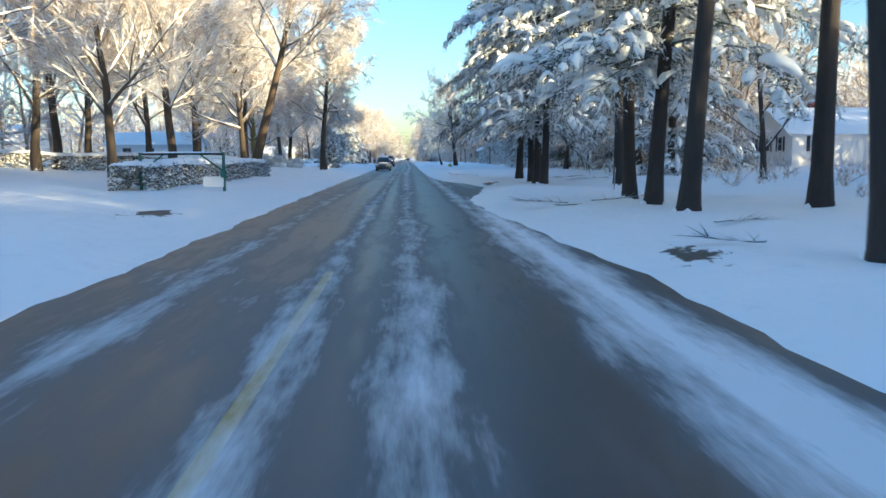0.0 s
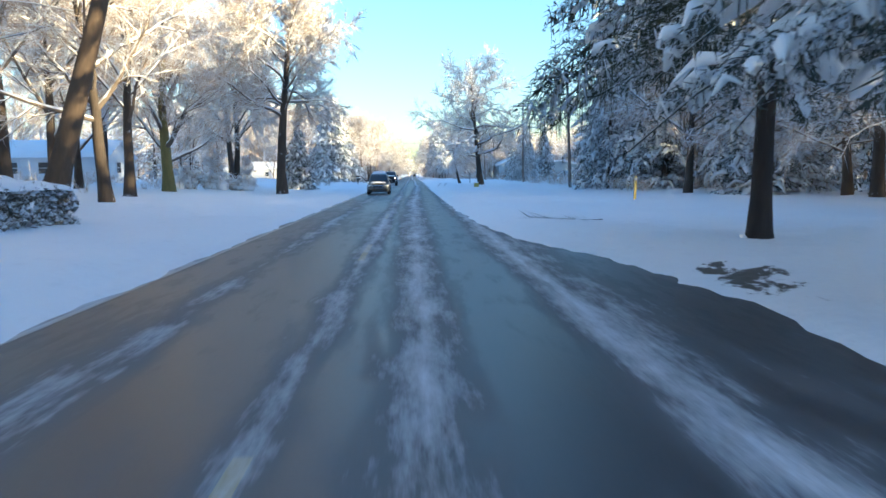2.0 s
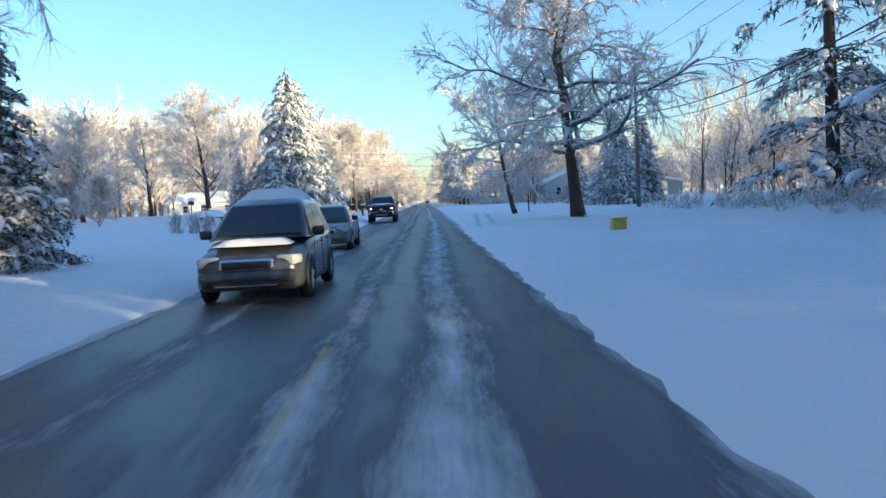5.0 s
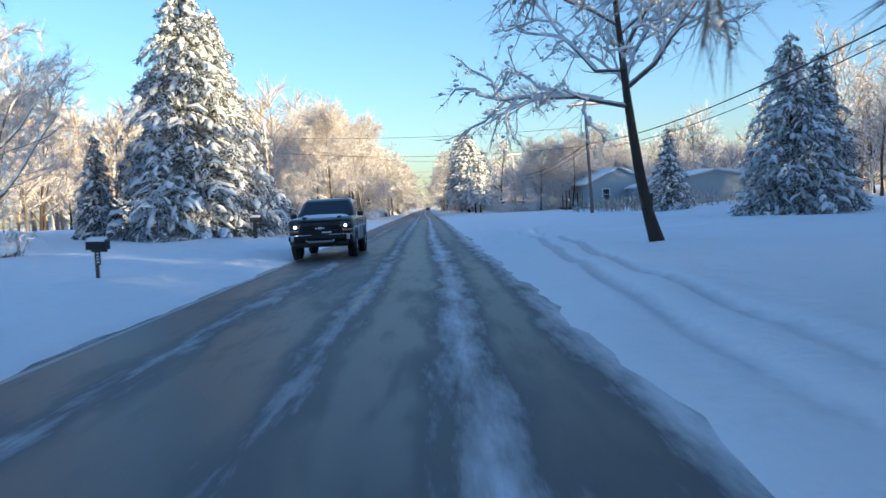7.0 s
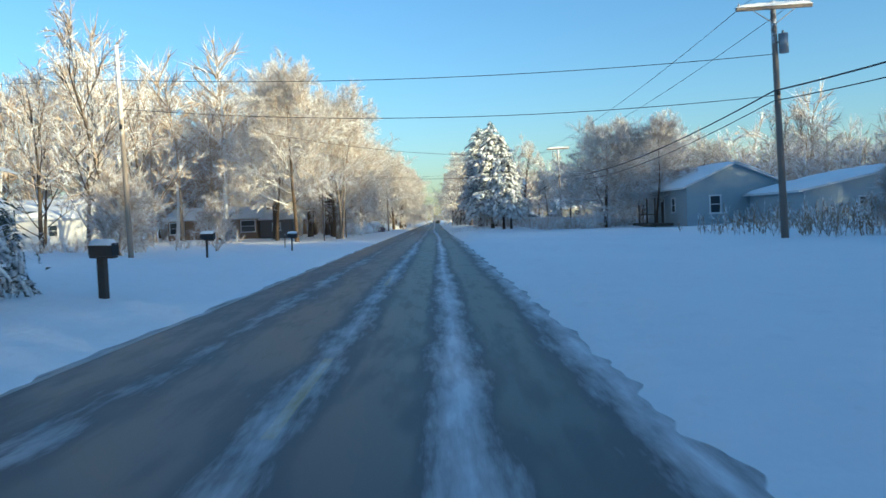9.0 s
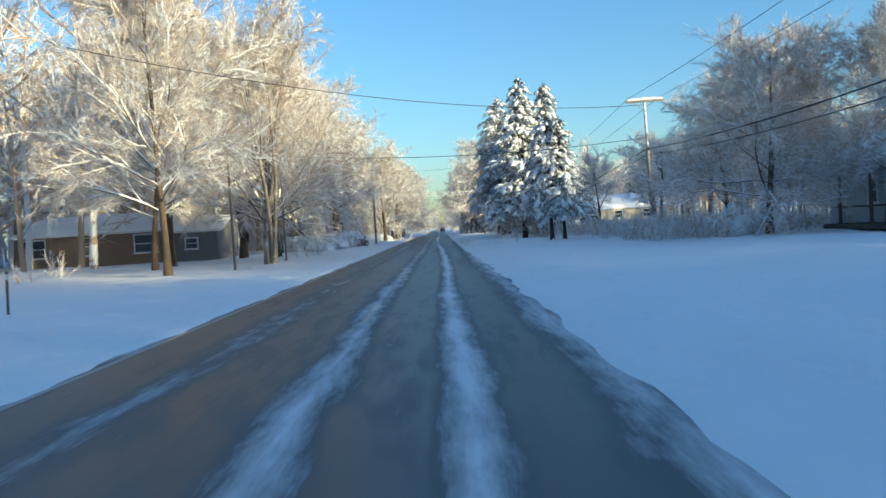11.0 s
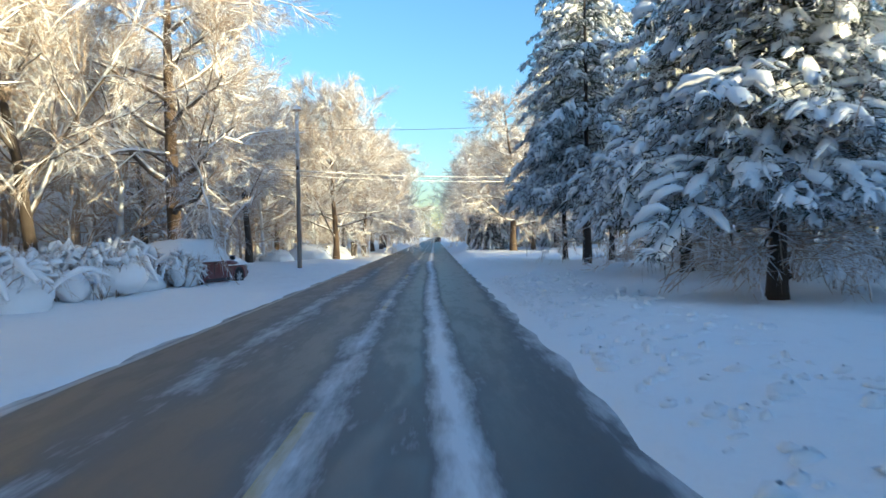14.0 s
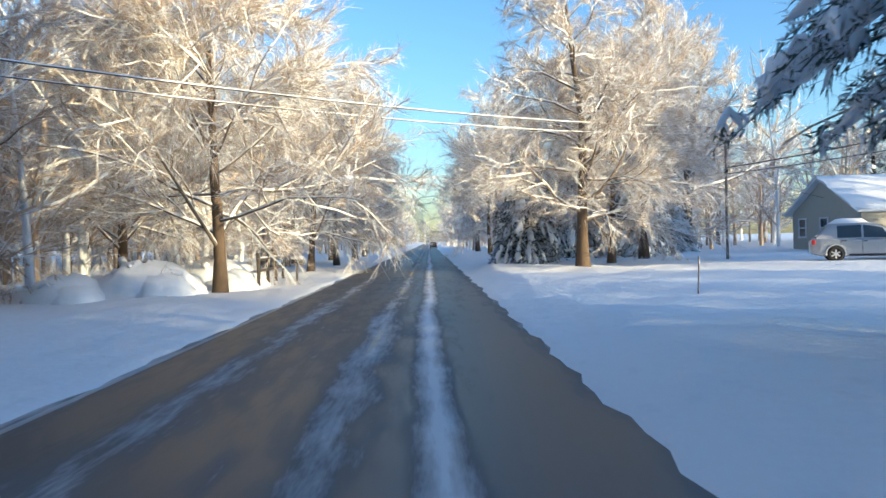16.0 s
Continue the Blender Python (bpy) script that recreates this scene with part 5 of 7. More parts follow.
# The last scatter is added only to shade the tan house and its cars.
far_trees("far_woods_east", "far frosted woods on rising ground", scatter(21, 130, 36, 78, 30, 150, 0, 3.6, [(30, 50, 44, 92)]) + scatter(24, 60, 42, 80, 120, 168, 0, 3.6) + open_lane(scatter(25, 110, 38, 90, 215, 380, 0, 3.4, [(30, 55, 258, 292), (55, 120, 246, 290)])) + open_lane(scatter(42, 80, 44, 84, 185, 250, 0, 3.2)) + open_lane(scatter(46, 26, 25, 46, 222, 247, 0, 2.8, [(17, 29, 200, 228)])) + scatter(29, 90, 14, 50, 334, 430, 0, 3.2) + scatter(58, 16, 33, 56, 286, 299, 0, 2.6, [(30, 55, 258, 292)]), 81, 1.0, 20)
far_trees("young_growth", "low young frosted growth behind the roadside spruces", [p for p in BEHIND_SPRUCES if in_lane(p)], 78, 0.5, 16)
LANE_SPOTS = [p for p in scatter(46, 40, 25, 46, 222, 247, 0, 2.8, [(17, 29, 200, 228)]) + scatter(42, 80, 44, 84, 185, 250, 0, 3.2) + scatter(3, 30, 34, 62, 160, 240, 0.05, 4.2, [(0, 42, 195, 230)]) if in_lane(p)]
far_trees("far_young_growth", "low young frosted growth in the clearing", [p for p in LANE_SPOTS if p[0] < 38], 88, 0.52)
far_trees("clearing_edge_trees", "frosted trees of middle height past the clearing", [p for p in LANE_SPOTS if p[0] >= 38], 90, 0.74)
far_trees("tall_woods_west", "tall frosted woods past the white house", scatter(43, 60, -64, -20, 238, 262, 0, 3.4, [(-30, -16, 244, 256)]) + scatter(30, 60, -44, -18, 256, 300, 0, 3.0, [(-32, -14, 276, 290)]), 93, 1.4, 20)
far_trees("wood_edge", "dense frosted wood edge in the shade", scatter(51, 46, -30, -10.5, 270, 298, 0, 2.5, [(-30, -17, 278, 290)]) + scatter(55, 50, -26, -8.5, 297, 345, 0, 2.3) + scatter(52, 40, -9.5, -5.6, 378, 560, 0, 2.6) + scatter(53, 40, 7.0, 10.5, 378, 560, 0, 2.6) + scatter(54, 60, -90, 90, 1510, 1570, 0, 2.4), 89, 0.9)
far_trees("far_woods_west", "far frosted woods past the lawns", scatter(22, 210, -100, -58, -10, 400, 0, 4.2) + scatter(26, 110, -50, -13, 292, 400, 0, 3.0) + scatter(27, 36, -58, -32, 130, 192, 0, 4.0) + scatter(28, 50, -60, -28, 20, 84, 0, 4.0), 82, 1.0, 16)
far_trees("far_woods_ahead", "far frosted trees where the road ends", scatter(23, 120, -50, 60, 520, 800, 0, 6.0, [(-6, 7, 500, 700)]) + scatter(38, 45, -24, -8, 400, 560, 0, 3.6) + scatter(39, 45, 9, 26, 400, 560, 0, 3.6), 83, 1.0, 14)


far_trees("woods_down_road", "distant frosted trees lining the road", scatter(9, 26, -20, -8, 352, 450, 0, 4.0) + scatter(10, 26, 9, 22, 352, 450, 0, 4.0), 74)
# Never seen: added to cast shade, low enough that left crowns get sun.
far_trees("unseen_low_woods", "unseen low woods added to shade the ground and leave crowns lit", [p for p in BEHIND_PINES if p[1] <= 1.85 * p[0] - 8], 86, 0.85)
# Out of view; put there to keep low sun off the left lawn.
far_trees("unseen_shade_trees", "unseen low frosted trees added to shade the left lawn", scatter(45, 230, 14, 38, -80, 30, 0, 1.9, [(0, 18.5, 18, 31)]), 85, 0.5, 12)
# Added rows of low trees that stop sun streaks on the snow.
far_trees("sun_block_belt", "low frosted growth inside the woods, added to block the sun", scatter(47, 330, 38, 56, -70, 100, 0, 1.9, [(30, 60, 66, 92), (36, 50, 40, 70)]) + scatter(48, 170, 42, 58, 108, 218, 0, 2.0) + scatter(49, 70, 28, 38, 14, 42, 0, 1.8), 87, 0.58, 8)
# Woods outside the view, added to cast shade over the road's start.
far_trees("unseen_far_woods", "unseen far woods added to shade the first stretch of road", scatter(44, 130, 36, 78, -130, 30, 0, 3.6), 84, 0.75, 14)


def brushwood(name, label, spots, seed):
    """Low frosted undergrowth along the edge of the woods, in one mesh."""
    rng = np.random.default_rng(seed)
    soup = Soup()
    for x, y, _ in spots:
        z = on_ground(x, y)
        for k in range(7):
            az, el = rng.uniform(0, 6.28), rng.uniform(0.7, 1.4)
            stem = wander(rng, (x + rng.uniform(-0.4, 0.4), y + rng.uniform(-0.4, 0.4), z), (math.cos(az) * math.cos(el), math.sin(az) * math.cos(el), math.sin(el)), rng.uniform(0.4, 1.7) * rng.uniform(0.6, 1.0), 4, 0.16, -0.03)
            strips(soup, rng, stem, 0.01)
            sprigs(soup, rng, stem, 22, 0.42, 0.011, 0.02)
    tagged(put(name, soup.mesh(name), TWIG), label, "undergrowth", kind="stuff")


brushwood("undergrowth_right", "frosted undergrowth at the edge of the woods", scatter(31, 150, 15, 26, 84, 138, 0, 1.2) + scatter(32, 170, 11, 20, 222, 245, 0, 0.8) + scatter(33, 130, 10, 19, 245, 284, 0, 1.0) + scatter(34, 70, 14, 30, -10, 60, 0, 1.8), 91)
brushwood("undergrowth_left", "frosted undergrowth among the trees", scatter(35, 120, -26, -11, 270, 340, 0, 1.4, [(-34, -14, 272, 290)]) + scatter(36, 60, -30, -16, 60, 120, 0, 1.8) + scatter(37, 50, -30, -14, 195, 228, 0, 1.6), 92)


# ---- poles and wires ----
def utility_pole(x, y, height, arm=2.4, lean=0.0, can=False, turn=0.0, r=0.14, label="weathered wooden utility pole with a snowy crossarm", bare=False, wood=None):
    root = new("utility_pole")
    part("pole", rod((0, 0, -0.4), (0, 0, height), r, r * 0.68, 12), wood or POLE_WOOD, root, smooth=True)
    if arm:
        part("crossarm", box((arm, 0.1, 0.12), (0, -0.12, height - 0.25), 0.015), POLE_WOOD, root)
        put("snow", snow_slab(arm * 1.02, 0.17, 0.13, (0, -0.12, height - 0.19), 3, 14, 5), SNOW, root)
        for k in (-0.46, -0.2, 0.2, 0.46):
            part("insulator", joined(rod((k * arm, -0.12, height - 0.19), (k * arm, -0.12, height - 0.06), 0.045, 0.03, 8), rod((k * arm, -0.12, height - 0.06), (k * arm, -0.12, height - 0.02), 0.02, 0.02, 6)), GREY_METAL, root)
        for k in (-1, 1):
            part("brace", rod((k * arm * 0.28, -0.1, height - 0.3), (0, -0.12, height - 0.85), 0.018), GREY_METAL, root)
    if can:
        part("transformer", joined(rod((0.28, -0.1, height - 1.9), (0.28, -0.1, height - 1.2), 0.17, 0.17, 14), rod((0.28, -0.1, height - 1.2), (0.28, -0.1, height - 1.08), 0.06, 0.04, 8)), GREY_METAL, root, "grey metal transformer can", True)
        part("bracket", box((0.2, 0.08, 0.06), (0.1, -0.06, height - 1.5), 0.01), DARK_METAL, root)
    if not bare:
        part("cable_clamp", box((0.12, 0.34, 0.22), (0, 0, height * 0.62), 0.03), DARK_METAL, root)
    root.matrix_basis = Matrix.LocRotScale((x, y, on_ground(x, y)), Euler((0, lean, turn)), None)
    return tagged(root, label, "utility pole", "poles along the road")


utility_pole(14.6, 103.5, 9.6, 2.2, -0.03)
utility_pole(15.4, 139.0, 9.8, 2.6)
utility_pole(14.5, 183.4, 8.7, 2.8, -0.03, True)
utility_pole(14.2, 235.0, 8.0, 2.2, -0.02, r=0.115, wood=PALE_WOOD, label="pale grey utility pole with a snow-covered crossarm")
utility_pole(16.8, 313.0, 7.5, 0, r=0.08, label="slim wooden service pole in the snowy yard")
utility_pole(-11.3, 188.1, 9.0, 0, -0.02, r=0.12, wood=PALE_WOOD, label="bare wooden pole with a small snowy lamp bracket")
# Here the paler wood colour stands in for sun on the pole.
utility_pole(-5.75, 281.5, 8.8, 0.5, 0.0, r=0.13, wood=PALE_WOOD, label="wooden utility pole, its sunlit brightness put into pale wood")
utility_pole(-7.2, 234.0, 6.0, 0, r=0.06, bare=True, label="thin metal pole beside the trees")
utility_pole(-8.4, 227.0, 6.8, 0, r=0.07, bare=True, label="thin pale pole in the sunlit yard")
utility_pole(27.0, 30.0, 9.0, 0, r=0.12, label="grey wooden pole among the pines")


def wire(a, b, sag, r=0.012, mat=None, label="dark overhead wire across the sky"):
    t = np.linspace(0, 1, 22)
    a, b = np.asarray(a, dtype=float), np.asarray(b, dtype=float)
    pts = a[None] + (b - a)[None] * t[:, None]
    pts[:, 2] -= sag * 4 * t * (1 - t)
    soup = Soup()
    soup.tube(pts, np.full(22, r), 5)
    return tagged(put("overhead_wire", soup.mesh("overhead_wire"), mat or WIRE), label, "wire", "overhead wires")


POLES = [(14.3, 103.5, 9.9), (15.4, 139.0, 10.1), (14.2, 183.4, 9.0), (14.0, 235.0, 8.3), (16.8, 313.0, 7.9)]
for (x0, y0, z0), (x1, y1, z1) in zip([(16.5, 60.0, 9.4)] + POLES[:-1], POLES):
    for off in (-0.9, 0.9):
        wire((x0 + off, y0, z0), (x1 + off, y1, z1), 0.5)
    iced = y1 < 120
    wire((x0, y0, z0 * 0.64), (x1, y1, z1 * 0.64), 0.8, 0.045 if iced else 0.03, ICED_WIRE if iced else None, "thick cable between the poles, white with rime" if iced else "thick black cable between the poles")
    wire((x0, y0, z0 * 0.6), (x1, y1, z1 * 0.6), 0.9, 0.03 if iced else 0.02, ICED_WIRE if iced else None, "cable between the poles, white with rime" if iced else "black cable between the poles")
wire((14.3, 183.4, 7.1), (-11.5, 188.1, 7.9), 0.4, 0.014)
wire((14.3, 183.4, 5.6), (-11.5, 188.1, 6.7), 0.6, 0.014)
wire((14.1, 235.0, 7.9), (-11.0, 216.0, 8.6), 0.9, 0.018)
wire((-11.5, 188.1, 7.9), (-40.0, 170.0, 6.0), 0.4, 0.012)
wire((14.1, 235.0, 6.0), (-7.2, 234.0, 6.1), 0.5, 0.018)
for k in range(2):
    wire((-11.0, 288.0 + k, 6.2 - 0.25 * k), (16.8, 313.0, 7.2 - 0.4 * k), 0.5, 0.036 - 0.008 * k, ICED_WIRE, "iced cable across the road, thick with rime")
wire((16.8, 313.0, 5.2), (30.0, 326.0, 3.6), 0.3, 0.014)
wire((-7.5, 292.0, 9.0), (16.0, 296.0, 10.2), 0.5, 0.016)


# ---- mailboxes, posts and small things by the road ----
def mailbox(x, y, turn=0.0, style="wood", label="", size=0.85):
    root = new("mailbox")
    if style == "wood":
        part("post", box((0.16, 0.2, 1.3), (0, 0, 0.45), 0.015), DARK_WOOD, root)
        part("shelf", box((0.24, 0.62, 0.05), (0, -0.05, 1.1), 0.01), DARK_WOOD, root)
    else:
        part("post", box((0.09, 0.09, 1.2), (0, 0, 0.4), 0.01), DARK_WOOD, root)
        part("arm", box((0.07, 0.5, 0.07), (0, -0.1, 0.95), 0.01), DARK_WOOD, root)
    z = 1.13 if style == "wood" else 0.99
    bm = bmesh.new()
    prof = [(-0.13, 0), (0.13, 0)] + [(0.13 * math.cos(a), 0.16 + 0.13 * math.sin(a)) for a in np.linspace(0, math.pi, 9)]
    rings = [[bm.verts.new((px, yy, z + pz)) for px, pz in prof] for yy in (-0.36, 0.26)]
    for i in range(len(prof)):
        k = (i + 1) % len(prof)
        bm.faces.new((rings[0][i], rings[0][k], rings[1][k], rings[1][i]))
    bm.faces.new(rings[1])
    bm.faces.new(rings[0][::-1])
    bmesh.ops.recalc_face_normals(bm, faces=bm.faces)
    part("box", bm, BLACK_TRIM if style != "wood" else DARK_WOOD, root)
    part("door", box((0.27, 0.02, 0.3), (0, -0.372, z + 0.15), 0.01), BLACK_TRIM, root)
    part("latch", box((0.05, 0.03, 0.02), (0, -0.39, z + 0.27), 0.004), GREY_METAL, root)
    part("flag", box((0.012, 0.16, 0.06), (0.145, -0.1, z + 0.2), 0.003), TAIL, root)
    put("snow_cap", snow_slab(0.3, 0.66, 0.13, (0, -0.05, z + 0.25), int(abs(y)) % 17, 6, 9), SNOW, root)
    if style == "panel":
        part("number_panel", box((0.02, 0.16, 0.42), (-0.16, -0.14, 0.75), 0.004), BLACK_TRIM, root)
        for k in range(4):
            part("bar", box((0.008, 0.08, 0.05), (-0.172, -0.14, 0.89 - 0.09 * k)), WHITE_BAR, root)
    root.matrix_basis = Matrix.LocRotScale((x, y, on_ground(x, y, 0.1)), Euler((0.03, -0.05, turn)), (size, size, size))
    return tagged(root, label or "dark mailbox on a wooden post capped with snow", "mailbox", "mailboxes along the road")


mailbox(-5.4, 136.8, math.radians(80), "panel", "black mailbox with a number panel, snow on top", 0.7)
mailbox(-7.0, 160.5, math.radians(85))
mailbox(-7.5, 186.0, math.radians(85), "thin")
mailbox(-5.0, 169.6, math.radians(75), "wood", "stout brown wooden mailbox capped with snow")
mailbox(-6.4, 199.0, math.radians(80), "thin", "mailbox on a thin post with a big snow cap")
mailbox(-4.4, 306.0, math.radians(80), "thin")
mailbox(-4.6, 307.2, math.radians(80), "thin")


def marker(x, y, h, mat, label, w=0.09, name="marker_post"):
    root = new(name)
    part("stake", box((w, 0.025, h + 0.2), (0, 0, h / 2 - 0.1), 0.008), mat, root)
    part("reflector", box((w * 0.7, 0.012, 0.12), (0, -0.018, h - 0.12), 0.004), WHITE_BAR, root)
    root.matrix_basis = Matrix.LocRotScale((x, y, on_ground(x, y)), Euler((0.02, 0.03, 0.3)), None)
    return tagged(root, label, "marker post", "roadside markers")


marker(11.0, 70.1, 1.05, YELLOW_PLASTIC, "yellow plastic marker post in the snow", 0.13)
marker(9.6, 33.0, 0.95, GREY_METAL, "thin grey stake in the snow", 0.04)
marker(7.4, 289.2, 0.9, DARK_WOOD, "thin leaning stick in the snow", 0.03)
marker(6.9, 243.0, 1.35, GREY_METAL, "thin pale stake in front of the spruces", 0.03)
marker(-7.9, 205.0, 1.0, DARK_WOOD, "small post in the snow", 0.06)

utility_box = new("utility_box")
part("housing", box((0.42, 0.42, 0.62), (0, 0, 0.26), 0.05), YELLOW_PLASTIC, utility_box)
part("lid", box((0.46, 0.46, 0.06), (0, 0, 0.58), 0.02), YELLOW_PLASTIC, utility_box)
put("snow_cap", snow_slab(0.46, 0.46, 0.1, (0, 0, 0.6), 5, 6, 6), SNOW, utility_box)
utility_box.location = (7.2, 110.0, on_ground(7.2, 110.0, 0.25))
tagged(utility_box, "small yellow utility box half buried in snow", "utility box")

lamp_post = new("lamp_post")
part("post", rod((0, 0, -0.2), (0, 0, 1.35), 0.045, 0.045, 12), BLACK_TRIM, lamp_post)
part("collar", rod((0, 0, 1.3), (0, 0, 1.36), 0.06, 0.06, 12), BLACK_TRIM, lamp_post)
part("lamp_head", rod((0, 0, 1.36), (0, 0, 1.5), 0.075, 0.05, 12), LENS, lamp_post, "pale lamp head with snow")
lamp_post.location = (9.2, 147.2, on_ground(9.2, 147.2))
tagged(lamp_post, "short black post with a pale lamp head", "post")


# ---- hedges and shrubs ----
def hedge(x0, y0, x1, y1, width, height, seed, label):
    rng = np.random.default_rng(seed)
    length = math.hypot(x1 - x0, y1 - y0)
    leaves, snow = Soup(), Soup()
    n = int(length * 85)
    for _ in range(n):
        u, w = rng.uniform(0, 1), rng.uniform(-1, 1)
        side = rng.uniform() < 0.7
        if side:
            w = math.copysign(rng.uniform(0.72, 1.0), w)
            z = rng.uniform(0.02, height * 0.95)
        else:
            z = height * rng.uniform(0.8, 1.02)
        px, py = x0 + (x1 - x0) * u, y0 + (y1 - y0) * u
        ox, oy = -(y1 - y0) / length, (x1 - x0) / length
        px, py = px + ox * w * width / 2, py + oy * w * width / 2
        leaves.blob((px, py, on_ground(px, py) + z), rng.uniform(0.05, 0.12, 3), rng, 0.5, 3, 6, rng.uniform(0, 6.28))
        root_at = np.array([px, py, on_ground(px, py) + z])
        d = rng.normal(0, 1, (12, 3))
        d = d / np.linalg.norm(d, axis=1)[:, None] * rng.uniform(0.12, 0.26, (12, 1))
        w = np.cross(d, rng.normal(0, 1, (12, 3)))
        w *= 0.011 / (np.linalg.norm(w, axis=1)[:, None] + 1e-9)
        leaves.add(np.stack([root_at + d * 0.3 - w, root_at + d * 0.3 + w, root_at + d], 1).reshape(-1, 3), None, np.arange(12)[:, None] * 3 + np.array([[0, 1, 2]]))
    nu, nw = int(length * 3), 9
    gu, gw = np.meshgrid(np.linspace(0, 1, nu), np.linspace(-1, 1, nw), indexing="ij")
    reach = width * 0.52 * (1 + rng.uniform(-0.08, 0.08, gu.shape))
    px = x0 + (x1 - x0) * gu - (y1 - y0) / length * gw * reach
    py = y0 + (y1 - y0) * gu + (x1 - x0) / length * gw * reach
    top = height + 0.16 * (1 - np.abs(gw) ** 5) * (1 - np.abs(2 * gu - 1) ** 40) * (1 + rng.uniform(-0.2, 0.2, gu.shape)) - 0.04 * np.abs(gw) ** 5
    i, j = np.meshgrid(np.arange(nu - 1), np.arange(nw - 1), indexing="ij")
    snow.add(np.stack([px, py, gz(px, py) - 0.05 + top], -1).reshape(-1, 3), np.stack([i * nw + j, (i + 1) * nw + j, (i + 1) * nw + j + 1, i * nw + j + 1], -1).reshape(-1, 4))
    root = tagged(new("hedge"), label, "hedge", "hedges of the garden")
    tagged(put("leaves", leaves.mesh("leaves"), HEDGE, root), kind="stuff")
    tagged(put("snow_cap", snow.mesh("snow_cap"), SNOW, root), kind="stuff")


hedge(-8.9, 31.8, -8.6, 57.8, 1.5, 1.0, 1, "clipped hedge dusted and capped with snow")
hedge(-10.0, 58.5, -36.0, 60.0, 1.3, 1.1, 2, "long hedge capped with snow beside the garden")
hedge(-12.0, 10.0, -9.0, 12.0, 1.3, 1.0, 3, "short clump of snowy hedge")

gate = new("pipe_gate")
for x in (-8.9, -5.7):
    part("post", rod((x, 33.4, 0), (x, 33.4, 1.75), 0.06, 0.06, 12), GREEN_PAINT, gate)
part("top_rail", rod((-8.9, 33.4, 1.7), (-5.7, 33.4, 1.7), 0.045, 0.045, 10), DARK_METAL, gate)
part("brace", rod((-6.6, 33.4, 1.68), (-5.75, 33.4, 1.05), 0.03, 0.03, 8), GREEN_PAINT, gate)
part("brace", rod((-8.0, 33.4, 1.68), (-8.85, 33.4, 1.05), 0.03, 0.03, 8), GREEN_PAINT, gate)
part("hinge_box", box((0.22, 0.12, 0.25), (-5.7, 33.33, 0.9), 0.02), GREEN_PAINT, gate)
part("sign_board", box((0.8, 0.03, 0.4), (-6.1, 33.3, 0.62), 0.01), WHITE_BAR, gate, "plain pale board")
put("snow_cap", snow_slab(3.2, 0.1, 0.05, (-7.3, 33.4, 1.735), 4, 14, 4), SNOW, gate)
tagged(gate, "green steel pipe frame standing before the hedge", "gate")


def snow_shrub(x, y, r, h, seed, label, stems=130, name="snowy_shrub"):
    """Arching stems bowed down by thick snow."""
    rng = np.random.default_rng(seed)
    wood, snow = Soup(), Soup()
    if stems < 20 and r > 1.2:
        for dx, dy, size, tall in ((0, 0, 0.8, 0.85), (-0.4, 0.35, 0.55, 0.6), (0.35, -0.4, 0.5, 0.55), (0.3, 0.5, 0.5, 0.5)):
            snow.blob((x + dx * r, y + dy * r, on_ground(x, y, 0.0)), (r * size, r * size, h * tall), rng, 0.08, 10, 18, rng.uniform(0, 6.28))
    elif r > 0.9:
        for k in range(9):
            a, out = rng.uniform(0, 6.28), r * rng.uniform(0.1, 0.62)
            snow.blob((x + math.cos(a) * out, y + math.sin(a) * out, on_ground(x, y, 0.0) + h * rng.uniform(0.1, 0.4)), (r * rng.uniform(0.22, 0.42), r * rng.uniform(0.22, 0.42), h * rng.uniform(0.2, 0.4)), rng, 0.1, 8, 14, a)
    for k in range(stems):
        az, a0, off = rng.uniform(0, 6.28), rng.uniform(0, 6.28), r * 0.6 * rng.uniform() ** 0.5
        l = r * rng.uniform(0.25, 0.75)
        t = np.linspace(0, 1, 6)
        rise = h * rng.uniform(0.45, 1.1) * (1 - 0.4 * off / r)
        z = rise * np.sin(np.pi * np.clip(t * rng.uniform(0.6, 0.95), 0, 1))
        pts = np.stack([x + math.cos(a0) * off + math.cos(az) * l * t + rng.normal(0, 0.05, 6), y + math.sin(a0) * off + math.sin(az) * l * t + rng.normal(0, 0.05, 6), z], -1)
        pts[:, 2] += on_ground(x, y, 0.0)
        wood.tube(pts, 0.016 * np.linspace(1, 0.5, 6), 3)
        sprigs(wood, rng, pts, 16, 0.4, 0.011, 0.05)
        if k % 2:
            first = rng.integers(1, 4)
            thick = rng.uniform(0.02, 0.06) * r / 1.2 + 0.012
            snow.tube(pts[first:] + np.array([0, 0, thick * 0.5]), thick * np.array([0.5, 1.0, 1.3, 1.1, 0.5])[-(6 - first):], 6, 0.75, rng)
        elif k % 3 == 0:
            snow.blob(pts[rng.integers(2, 5)], rng.uniform(0.05, 0.16, 3) * np.array([1.2, 1.2, 0.8]) * min(r, 1.3), rng, 0.25, 5, 7, az)
    root = tagged(new(name), label, "shrub", "snow-laden shrubs")
    tagged(put("brush", wood.mesh("brush"), TWIG, root), kind="stuff")
    tagged(put("snow_load", snow.mesh("snow_load"), SNOW, root, "thick snow on the bowed stems"), kind="stuff")


